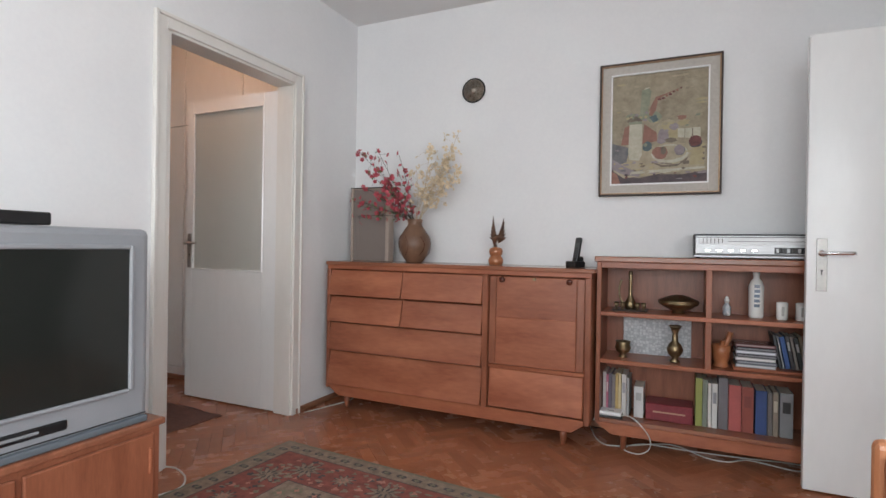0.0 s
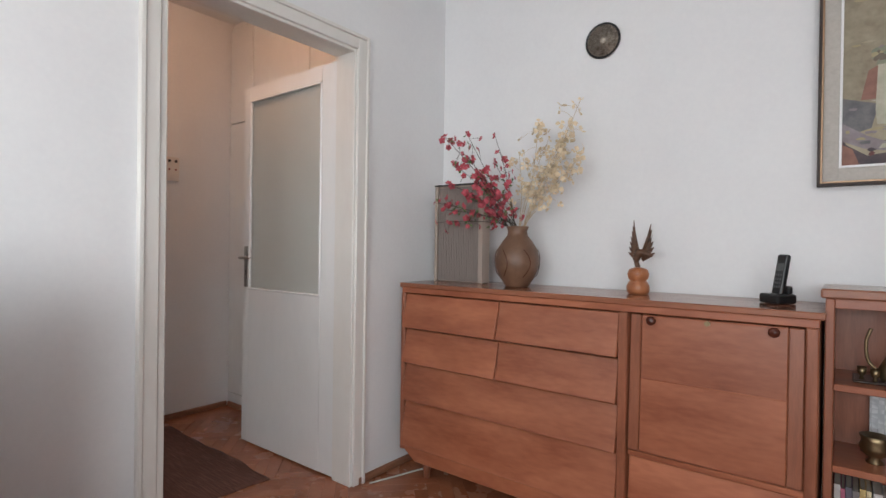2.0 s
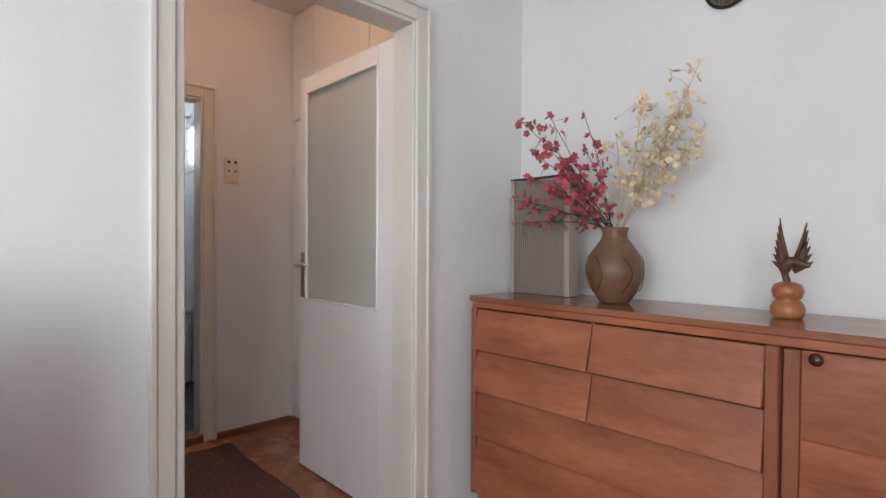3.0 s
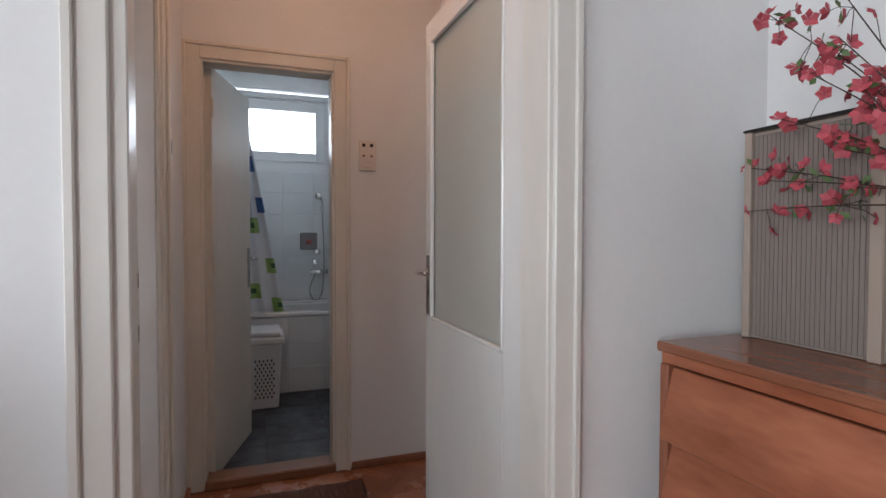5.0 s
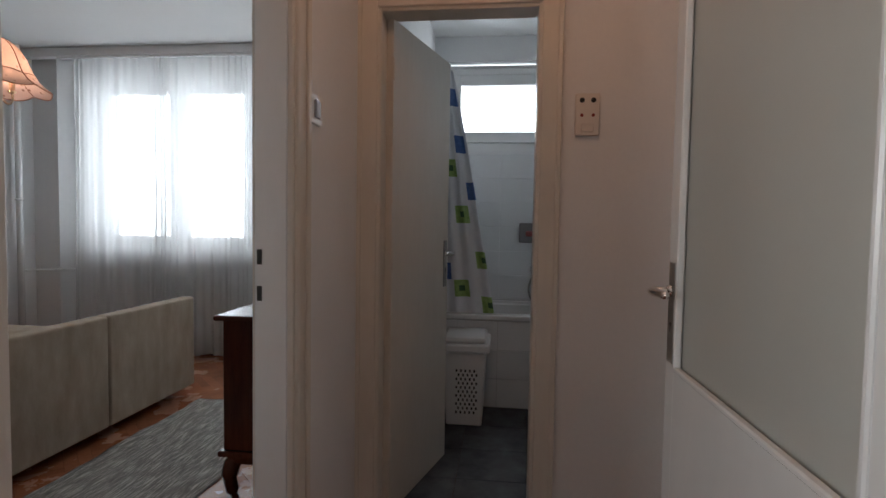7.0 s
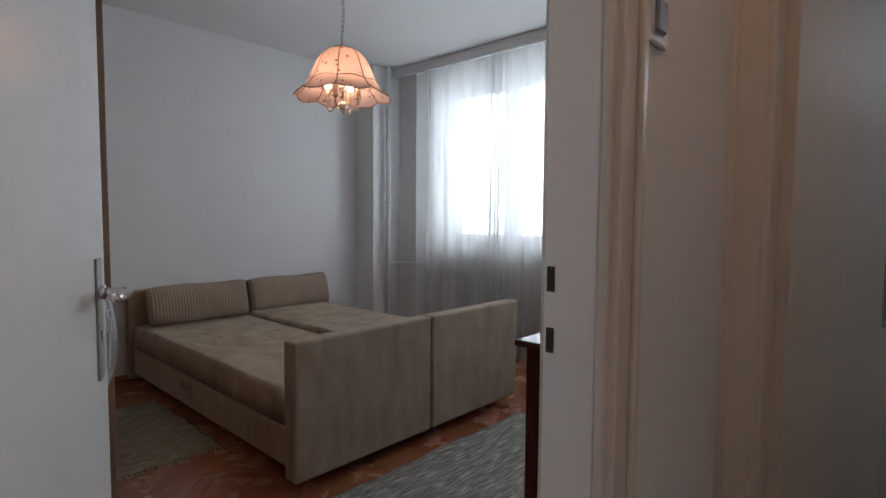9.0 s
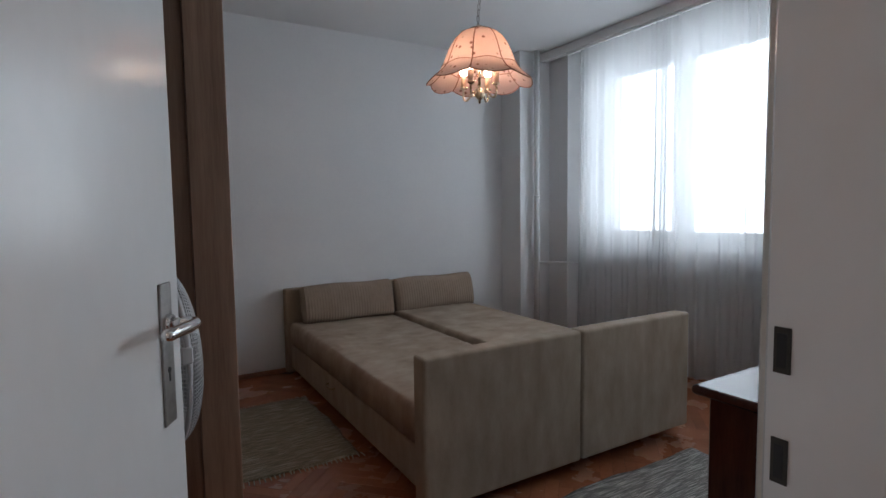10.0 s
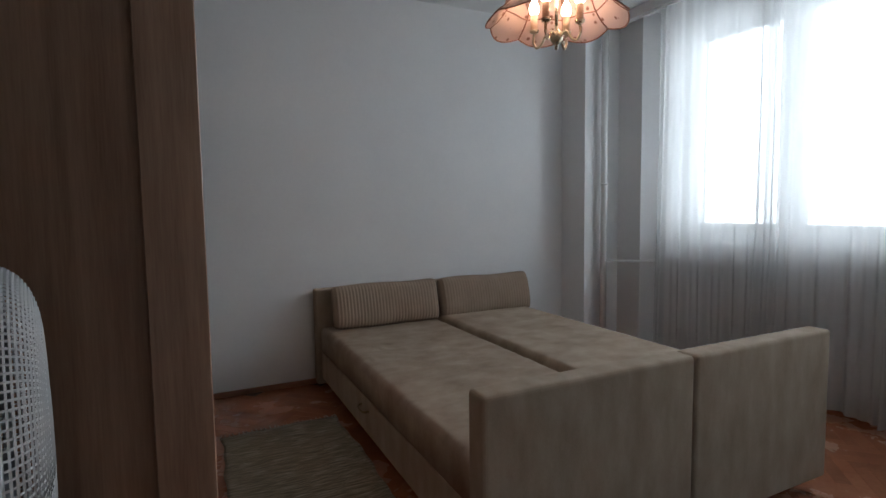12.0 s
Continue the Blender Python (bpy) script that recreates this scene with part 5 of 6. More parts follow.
dab([(0.34, 0.855), (0.40, 0.868), (0.41, 0.875), (0.36, 0.872)], 2, 6.3)
dab(blob(0.385, 0.335, 0.052, 0.048, seed=7), SOFT["teal"], 6.4)
dab(blob(0.365, 0.350, 0.020, 0.016, seed=17), 4, 6.6)
dab(blob(0.52, 0.275, 0.080, 0.055, seed=10), 3, 7.2)
dab(blob(0.555, 0.29, 0.030, 0.035, seed=30), SOFT["umber"], 7.4)
dab(blob(0.72, 0.29, 0.055, 0.045, seed=31), SOFT["lilac"], 7.3)
dab(blob(0.88, 0.36, 0.065, 0.048, seed=32), SOFT["wine"], 7.6)
dab([(0.42, 0.195), (0.55, 0.160), (0.72, 0.165), (0.82, 0.235), (0.80, 0.20), (0.70, 0.145), (0.54, 0.140)], SOFT["umber"], 7.1)
dab([(0.155, 0.60), (0.20, 0.63), (0.30, 0.60), (0.33, 0.57), (0.24, 0.575), (0.17, 0.575)], SOFT["umber"], 6.7)
dab([(0.40, 0.60), (0.47, 0.62), (0.50, 0.57), (0.45, 0.55)], SOFT["teal"], 6.8)
dab([(0.395, 0.62), (0.42, 0.68), (0.46, 0.76), (0.49, 0.74), (0.47, 0.66), (0.43, 0.61)], 3, 7.7)
for k in range(8):
    u, v = 0.47 + 0.037 * k, 0.735 + 0.014 * k + 0.006 * (k % 2)
    dab(blob(u, v, 0.024 - 0.0015 * k, 0.010, n=6, w=0.4, seed=60 + k), SOFT["wine"] if k % 3 else 3, 9 + k * 0.02)
dab([(0.845, 0.40), (0.855, 0.40), (0.855, 0.475), (0.845, 0.475)], SOFT["umber"], 8.2)
dab([(0.77, 0.39), (0.775, 0.39), (0.775, 0.48), (0.77, 0.48)], SOFT["umber"], 8.3)

PLC = Vector((-1.161, 3.30, 2.08))
plate = thing("wall_plate", "dark metal relief plate hanging on the wall", "wall plate", PLC)


def facing(own, c):
    """Turns a lathe shape so that its axis points to -y at c."""
    bmesh.ops.transform(own, matrix=Matrix.Translation(c) @ Matrix.Rotation(math.pi / 2, 4, "X"), verts=own.verts)
    return own


PEWTER = textured("pewter", (0.20, 0.155, 0.12), (0.62, 0.55, 0.46), 0.45, 60, metal=0.0, bump=0.8, fine=200)
part("rim", facing(lathe([(0.06, 0.004), (0.074, 0.010), (0.080, 0.014), (0.082, 0.010), (0.076, 0.004), (0.06, 0.0)], (0, 0, 0), 40), PLC), BLACK, plate, smooth=True)
part("band", facing(lathe([(0.040, 0.004), (0.052, 0.008), (0.072, 0.011)], (0, 0, 0), 40), PLC), PEWTER, plate, smooth=True)
part("inner_ring", facing(lathe([(0.036, 0.005), (0.039, 0.009), (0.043, 0.006)], (0, 0, 0), 40), PLC), BLACK, plate, smooth=True)
part("medallion", facing(lathe([(0.0, 0.012), (0.012, 0.011), (0.020, 0.007), (0.037, 0.005)], (0, 0, 0), 32), PLC), PEWTER, plate, smooth=True)
for k in range(28):
    a = 2 * math.pi * k / 28
    c, s = math.cos(a), math.sin(a)
    part("rib", tube([(PLC.x + 0.062 * c, PLC.y - 0.010, PLC.z + 0.062 * s), (PLC.x + 0.070 * c, PLC.y - 0.012, PLC.z + 0.070 * s)], 0.0018, n=5), PEWTER, plate)

# speaker
SPW = mat("speaker_wood_light", (0.36, 0.29, 0.245), 0.5)
spk = thing("loudspeaker", "old grey loudspeaker with ribbed front on the sideboard", "loudspeaker", (-1.83, 3.18, 0.948))
part("cabinet", box(-1.975, -1.675, 3.11, 3.165, 0.949, 1.440, 0.003), SPW, spk)
part("grille_cloth", box(-1.955, -1.70, 3.106, 3.111, 0.955, 1.43), mat("grille_dark", (0.16, 0.135, 0.12), 0.9), spk)
SLAT = mat("speaker_slat", (0.215, 0.178, 0.160), 0.5)
for k in range(24):
    x = -1.952 + 0.0106 * k
    part("slat", box(x, x + 0.0092, 3.1035, 3.106, 0.957, 1.428), SLAT, spk)
for x0, x1 in ((-1.975, -1.957), (-1.700, -1.675)):
    part("post", box(x0, x1, 3.096, 3.111, 0.949, 1.440, 0.002), SPW, spk)
part("top_edge", box(-1.978, -1.672, 3.094, 3.167, 1.440, 1.446, 0.001), BLACK, spk)

# vase
VX, VY = -1.470, 3.08
CLAY = textured("brown_clay", (0.11, 0.055, 0.032), (0.20, 0.108, 0.064), 0.45, 9, bump=0.3, fine=40)
vase = thing("clay_vase", "brown clay vase with carved lines holding dry flowers", "vase", (VX, VY, 0.948))
own = lathe([(0.050, 0.0), (0.056, 0.006), (0.082, 0.045), (0.099, 0.09), (0.102, 0.125), (0.092, 0.17), (0.068, 0.208), (0.047, 0.235), (0.044, 0.255), (0.052, 0.276), (0.047, 0.277), (0.040, 0.255), (0.040, 0.20)], (VX, VY, 0.949), 40)
part("body", own, CLAY, vase, smooth=True)
for k in range(6):
    a = math.pi / 3 * k + 0.3
    pts = []
    for j in range(13):
        t = j / 12
        r, z = (0.084, 0.05) if t == 0 else (0, 0)
        zz = 0.045 + 0.125 * t
        r = 0.1025 * math.sqrt(max(0, 1 - ((zz - 0.118) / 0.135) ** 2)) + 0.0005
        aa = a + 0.30 * math.sin(math.pi * t)
        pts.append((VX + r * math.cos(aa), VY + r * math.sin(aa), 0.949 + zz))
    part("carved_line", tube(pts, 0.0016, n=5), MAHOG, vase)

# flowers
RED = textured("blossom_red", (0.36, 0.040, 0.065), (0.54, 0.10, 0.125), 0.6, 60, bump=0.1, per_piece=0.2)
LEAF = mat("artificial_leaf", (0.10, 0.17, 0.06), 0.5)
TWIG = mat("dark_twig", (0.045, 0.030, 0.022), 0.8)
CREAMF = textured("dry_petal", (0.58, 0.45, 0.28), (0.80, 0.68, 0.50), 0.7, 40, bump=0.1, per_piece=0.15)
STALK = mat("dry_stalk", (0.50, 0.40, 0.28), 0.8)


def flower_mesh(name, n, r, cup, material, width=0.5):
    own = bmesh.new()
    for k in range(n):
        a = 2 * math.pi * k / n
        c, s = math.cos(a), math.sin(a)
        base = own.verts.new((0, 0, 0))
        l = own.verts.new((r * 0.6 * c - r * width * s, r * 0.6 * s + r * width * c, cup * 0.6))
        t = own.verts.new((r * c, r * s, cup))
        q = own.verts.new((r * 0.6 * c + r * width * s, r * 0.6 * s - r * width * c, cup * 0.45))
        own.faces.new((base, q, t, l))
    me = bpy.data.meshes.new(name)
    own.to_mesh(me)
    own.free()
    me.materials.append(material)
    return me


def bouquet(name, label, stems, seed, mesh, flower, density, stalk, leaf_mesh=None, spread=0.035, size=(0.8, 1.3), bend=0.06, bare=0.38):
    rnd = random.Random(seed)
    ob = thing(name, label, "flowers", (VX, VY, 1.16))
    base = Vector((VX, VY, 1.16))
    for tip in stems:
        tip = Vector(tip)
        mid = base.lerp(tip, 0.5) + Vector((rnd.uniform(-bend, bend) * 0.5, rnd.uniform(-0.02, 0.02), bend * 0.8))
        path = smooth_path([base + Vector((rnd.uniform(-0.02, 0.02), rnd.uniform(-0.02, 0.02), 0)), Vector((VX + (tip.x - VX) * 0.14, VY + rnd.uniform(-0.02, 0.02), 1.235)), mid, tip], 6)
        part("stem", tube(path, [0.0026 - 0.0017 * k / len(path) for k in range(len(path))], n=5), stalk, ob)
        ln = (tip - base).length
        for k in range(int(density * ln)):
            t = rnd.uniform(bare, 1.0) ** 0.8
            p = path[min(len(path) - 1, int(t * (len(path) - 1)))]
            off = Vector((rnd.gauss(0, spread), rnd.gauss(0, spread * 0.8), rnd.gauss(0, spread)))
            if k == 0:
                p, off = tip, Vector((0, 0, 0))
            pos = p + off
            pos.y = min(pos.y, 3.27)
            pos.x = max(pos.x, -2.05)
            if off.length > 0.012:
                part("twig", tube([p, p.lerp(pos, 0.6) + Vector((0, 0, 0.006)), pos], 0.0009, n=3), stalk, ob)
            f = new(flower, mesh)
            f.parent = ob
            f.matrix_basis = Matrix.Translation(pos - base) @ Euler((rnd.uniform(0.4, 2.2), rnd.uniform(-1, 1), rnd.uniform(0, 6.28))).to_matrix().to_4x4() @ Matrix.Scale(rnd.uniform(*size), 4)
            if leaf_mesh and rnd.random() < 0.45:
                g = new("leaf", leaf_mesh)
                g.parent = ob
                g.matrix_basis = Matrix.Translation(p + off * 0.5 - base) @ Euler((rnd.uniform(0, 3), rnd.uniform(-1, 1), rnd.uniform(0, 6.28))).to_matrix().to_4x4()
    return ob


blossom = flower_mesh("blossom", 5, 0.020, 0.009, RED, 0.42)
leafm = flower_mesh("leaf", 2, 0.026, 0.006, LEAF, 0.24)
petal = flower_mesh("dry_petal", 3, 0.022, 0.010, CREAMF, 0.5)
bouquet("red_blossom_branches", "artificial red blossom branches in the clay vase", [
    (-1.89, 3.06, 1.685), (-1.72, 3.02, 1.67), (-1.60, 3.08, 1.66), (-1.80, 3.10, 1.60), (-1.985, 3.10, 1.36), (-1.94, 3.06, 1.25), (-1.83, 3.02, 1.44), (-1.76, 2.98, 1.52),
    (-1.84, 3.00, 1.31), (-1.66, 3.00, 1.46), (-1.60, 2.99, 1.40), (-1.72, 3.05, 1.36), (-1.62, 3.12, 1.53), (-1.54, 3.02, 1.37), (-1.70, 3.0, 1.56), (-1.66, 2.98, 1.28)],
    11, blossom, "blossom", 27, TWIG, leafm, spread=0.026, size=(0.7, 1.1))
bouquet("dry_cream_flowers", "dried cream flower sprays in the clay vase", [
    (-1.19, 3.12, 1.775), (-1.38, 3.10, 1.70), (-1.27, 3.14, 1.62), (-1.16, 3.10, 1.56), (-1.45, 3.05, 1.55), (-1.25, 3.06, 1.54), (-1.24, 3.12, 1.68), (-1.34, 3.12, 1.62), (-1.19, 3.08, 1.50), (-1.30, 3.09, 1.50)],
    23, petal, "petal", 36, STALK, None, spread=0.030, size=(0.7, 1.25), bend=0.03, bare=0.52)

# carved figure: one plain shape
CARVE = textured("dark_carved_wood", (0.06, 0.028, 0.015), (0.13, 0.06, 0.03), 0.5, 20, bump=0.4)
TURNED = textured("turned_wood", (0.30, 0.10, 0.04), (0.42, 0.17, 0.075), 0.3, 12, bump=0.05)
own = lathe([(0.0, 0.0), (0.036, 0.0), (0.044, 0.010), (0.045, 0.030), (0.036, 0.048), (0.030, 0.053), (0.038, 0.062), (0.042, 0.080), (0.036, 0.098), (0.018, 0.106), (0.0, 0.108)], (-0.926, 3.10, 0.949), 26)
nbase = len(own.faces)
tube(smooth_path([(-0.926, 3.10, 1.05), (-0.935, 3.10, 1.09), (-0.915, 3.095, 1.115), (-0.885, 3.09, 1.108), (-0.868, 3.09, 1.104)], 4), [0.010] * 4 + [0.016] * 5 + [0.012] * 4 + [0.008] * 3 + [0.003], n=8, bm=own)
for side, count, top in ((-1, 7, 0.150), (1, 6, 0.135)):
    for k in range(count):
        t = k / (count - 1)
        base_p = Vector((-0.918 + side * (0.006 + 0.004 * t), 3.10, 1.085 + 0.030 * t))
        tip = base_p + Vector((side * (0.046 - 0.022 * t), 0.010 + 0.006 * t, 0.030 + (top - 0.050) * t))
        mid = base_p.lerp(tip, 0.55) + Vector((side * 0.004, 0.0, 0.004))
        tube([base_p, mid, tip], [0.008, 0.0085 - 0.003 * t, 0.0015], n=6, bm=own)
for i, f in enumerate(own.faces):
    f.material_index = 0 if i < nbase else 1
solid("carved_figure", own, [TURNED, CARVE], "dark carved figure on turned double-bulb wooden stand", "figurine", smooth=True)

phone = thing("cordless_phone", "black cordless telephone standing in its cradle", "telephone", (-0.467, 3.10, 0.948))
own = box(-0.517, -0.417, 3.05, 3.15, 0.949, 0.985, 0.008, 2)
part("cradle", own, BLACK, phone)
part("cradle_back", box(-0.50, -0.434, 3.12, 3.148, 0.98, 1.015, 0.008, 2), BLACK, phone)
own = box(-0.026, 0.026, -0.013, 0.013, 0.0, 0.160, 0.009, 3)
bmesh.ops.transform(own, matrix=Matrix.Translation((-0.467, 3.10, 0.975)) @ Matrix.Rotation(radians(-12), 4, "X"), verts=own.verts)
hs = part("handset", own, BLACK, phone)
own = box(-0.017, 0.017, -0.0145, -0.0125, 0.095, 0.125, 0.001)
bmesh.ops.transform(own, matrix=Matrix.Translation((-0.467, 3.10, 0.975)) @ Matrix.Rotation(radians(-12), 4, "X"), verts=own.verts)
part("display", own, mat("lcd_grey", (0.10, 0.11, 0.11), 0.2), hs)
for i in range(3):
    for j in range(4):
        own = box(-0.016 + 0.012 * i, -0.008 + 0.012 * i, -0.0150, -0.0125, 0.030 + 0.015 * j, 0.038 + 0.015 * j, 0.001)
        bmesh.ops.transform(own, matrix=Matrix.Translation((-0.467, 3.10, 0.975)) @ Matrix.Rotation(radians(-12), 4, "X"), verts=own.verts)
        part("key", own, mat("grey_key", (0.08, 0.08, 0.085), 0.4), hs)

phone.rotation_euler = (0, 0, radians(-40))
phone.scale = (0.80, 0.80, 0.92)
phone.location.x += 0.015

# radio receiver
ALU = textured("aluminium_front", (0.42, 0.43, 0.44), (0.56, 0.57, 0.58), 0.38, 6, stretch=(0.4, 5, 20), metal=0.35, bump=0.03)
DIAL = mat("dial_glass", (0.66, 0.67, 0.68), 0.3)
ra = thing("radio_receiver", "wide silver and black stereo receiver on the bookcase", "radio", (0.45, 3.12, 1.015))
part("housing", box(0.150, 0.760, 3.012, 3.24, 1.020, 1.137, 0.004), BLACK, ra)
part("front_panel", box(0.158, 0.752, 3.002, 3.012, 1.034, 1.128, 0.002), ALU, ra)
part("lower_trim", box(0.150, 0.760, 3.000, 3.012, 1.022, 1.031, 0.001), ALU, ra)
part("dial", box(0.175, 0.735, 2.999, 3.002, 1.088, 1.118), DIAL, ra)
part("dial_lines", box(0.30, 0.62, 2.9985, 2.999, 1.100, 1.102), BLACK, ra)
part("upper_groove", box(0.160, 0.750, 3.000, 3.002, 1.119, 1.1225), BLACK, ra)
part("lower_groove", box(0.160, 0.750, 3.000, 3.002, 1.036, 1.041), BLACK, ra)
part("button_recess", box(0.495, 0.735, 3.000, 3.002, 1.044, 1.073), BLACK, ra)
for k in range(6):
    part("dial_mark", box(0.19 + 0.017 * k, 0.193 + 0.017 * k, 2.9985, 2.999, 1.092, 1.114), BLACK, ra)
for k in range(10):
    x = 0.50 + 0.022 * k
    part("push_button", box(x, x + 0.012, 2.992, 3.002, 1.048, 1.068, 0.002), BLACK if k % 2 else ALU, ra)
for k in range(5):
    part("slider", box(0.20 + 0.05 * k, 0.225 + 0.05 * k, 2.994, 3.002, 1.050, 1.062, 0.002), CHROME, ra)
for x in (0.17, 0.74):
    part("foot", cyl((x, 3.03, 1.0155), (x, 3.03, 1.021), 0.01), BLACK, ra)

# ---- bookcase contents ----
Z1, Z2, Z3 = 0.7225, 0.4705, 0.1555
tray = thing("brass_coffee_set", "small brass ewer and cups on a dark tray", "coffee set", (-0.15, 3.10, Z1))
part("tray", box(-0.245, -0.065, 3.04, 3.16, Z1, Z1 + 0.008, 0.003), mat("dark_tray", (0.04, 0.025, 0.02), 0.3), tray)
part("ewer", lathe([(0.022, 0), (0.028, 0.01), (0.030, 0.03), (0.018, 0.055), (0.010, 0.075), (0.008, 0.14), (0.011, 0.18), (0.009, 0.205), (0.0, 0.21)], (-0.154, 3.10, Z1 + 0.008), 20), BRASS, tray, smooth=True)
part("spout", tube(smooth_path([(-0.175, 3.10, Z1 + 0.03), (-0.205, 3.10, Z1 + 0.06), (-0.212, 3.10, Z1 + 0.12), (-0.20, 3.10, Z1 + 0.165)]), 0.005), BRASS, tray, smooth=True)
for x, y in ((-0.222, 3.075), (-0.190, 3.055), (-0.115, 3.055), (-0.085, 3.075)):
    part("cup", lathe([(0.008, 0), (0.004, 0.008), (0.011, 0.018), (0.013, 0.038), (0.010, 0.037), (0.0, 0.02)], (x, y, Z1 + 0.008), 16), BRASS, tray, smooth=True)
bowl = thing("brass_bowl", "covered flat brass bowl on a low foot", "bowl", (0.085, 3.10, Z1))
part("bowl", lathe([(0.034, 0), (0.028, 0.016), (0.062, 0.030), (0.096, 0.050), (0.100, 0.060)], (0.085, 3.10, Z1), 36), BRASS, bowl, smooth=True)
part("cover", lathe([(0.100, 0.060), (0.092, 0.070), (0.066, 0.080), (0.050, 0.088), (0.020, 0.096), (0.0, 0.098)], (0.085, 3.10, Z1 + 0.0005), 36), BRASS, bowl, smooth=True)


def pot(name, label, cat, rows, x, y, z, material, n=22):
    ob = thing(name, label, cat, (x, y, z))
    part("body", lathe(rows, (x, y, z), n), material, ob, smooth=True)
    return ob


PRINT = textured("printed_ceramic", (0.16, 0.20, 0.26), (0.72, 0.72, 0.70), 0.2, 45, bump=0.0)
p = pot("small_bottle", "small white patterned ceramic bottle", "bottle", [(0.017, 0), (0.019, 0.01), (0.019, 0.045), (0.012, 0.058), (0.009, 0.066)], 0.31, 3.14, Z1, PRINT)
part("stopper", lathe([(0.010, 0.066), (0.013, 0.078), (0.006, 0.098), (0.0, 0.099)], (0.31, 3.14, Z1), 14), CERAMIC, p, smooth=True)
p = pot("ceramic_bottle", "tall white ceramic bottle with dark markings", "bottle", [(0.030, 0), (0.033, 0.01), (0.034, 0.155), (0.026, 0.182), (0.015, 0.196), (0.014, 0.215)], 0.437, 3.12, Z1, CERAMIC)
for k in range(5):
    part("marking", box(0.425, 0.449, 3.0853, 3.0863, Z1 + 0.055 + 0.024 * k, Z1 + 0.070 + 0.024 * k), mat("blue_marking", (0.12, 0.16, 0.22), 0.3), p)
part("cap", lathe([(0.016, 0.213), (0.016, 0.232), (0.0, 0.233)], (0.437, 3.12, Z1), 16), CERAMIC, p)
for x in (0.545, 0.625):
    p = pot("ceramic_cup", "white cylindrical cup with faint figure drawing", "cup", [(0.022, 0), (0.024, 0.004), (0.025, 0.084), (0.022, 0.085), (0.021, 0.01), (0.0, 0.008)], x, 3.10, Z1, CERAMIC)
    part("drawing", box(x - 0.006, x + 0.006, 3.0745, 3.0752, Z1 + 0.02, Z1 + 0.065), mat("grey_drawing", (0.38, 0.38, 0.36), 0.4), p)
pot("brass_pot", "small round brass pot with flared rim", "pot", [(0.022, 0), (0.024, 0.004), (0.014, 0.016), (0.036, 0.034), (0.041, 0.052), (0.034, 0.070), (0.040, 0.086), (0.036, 0.087), (0.0, 0.06)], -0.186, 3.08, Z2, BRASS)
pot("brass_vase", "brass vase with round belly and flared neck", "vase", [(0.024, 0), (0.026, 0.006), (0.014, 0.022), (0.034, 0.045), (0.040, 0.068), (0.030, 0.092), (0.015, 0.110), (0.014, 0.150), (0.024, 0.180), (0.034, 0.190), (0.030, 0.190), (0.010, 0.15)], 0.071, 3.07, Z2, BRASS)
tile_m = mat("relief_tile", (0.50, 0.52, 0.53), 0.35)
b = tile_m.node_tree.nodes["Principled BSDF"]
co, vo, rp = node(tile_m, "ShaderNodeTexCoord"), node(tile_m, "ShaderNodeTexVoronoi", Scale=62.0), node(tile_m, "ShaderNodeValToRGB")
vo.feature = "DISTANCE_TO_EDGE"
vo.inputs["Randomness"].default_value = 0.22
rp.color_ramp.elements[0].position, rp.color_ramp.elements[1].position = 0.03, 0.12
rp.color_ramp.elements[0].color, rp.color_ramp.elements[1].color = (0.38, 0.40, 0.42, 1), (0.58, 0.60, 0.61, 1)
wire(tile_m, co.outputs["Object"], vo.inputs["Vector"])
wire(tile_m, vo.outputs["Distance"], rp.inputs[0])
wire(tile_m, rp.outputs[0], b.inputs["Base Color"])
bp = node(tile_m, "ShaderNodeBump", Strength=0.6, Distance=0.003)
wire(tile_m, vo.outputs["Distance"], bp.inputs["Height"])
wire(tile_m, bp.outputs[0], b.inputs["Normal"])
own = box(-0.197, 0.150, 3.215, 3.225, Z2, Z2 + 0.212, 0.002)
solid("relief_panel", own, tile_m, "grey white patterned relief panel at the shelf back", "decorative panel")
mort = pot("wooden_mortar", "turned wooden mortar holding a pestle", "mortar", [(0.034, 0), (0.036, 0.006), (0.030, 0.018), (0.036, 0.030), (0.042, 0.070), (0.044, 0.110), (0.038, 0.110), (0.034, 0.04), (0.0, 0.03)], 0.285, 3.09, Z2, TURNED)
part("pestle", tube([(0.285, 3.09, Z2 + 0.035), (0.31, 3.09, Z2 + 0.12), (0.325, 3.09, Z2 + 0.175)], [0.010, 0.012, 0.014]), TURNED, mort, smooth=True)
part("pestle_small", tube([(0.275, 3.09, Z2 + 0.035), (0.292, 3.08, Z2 + 0.13)], [0.008, 0.012]), TURNED, mort, smooth=True)
board = solid("wooden_board", box(0.335, 0.72, 3.02, 3.20, Z2, Z2 + 0.016, 0.003), TEAK, "flat wooden board under the discs", "board")
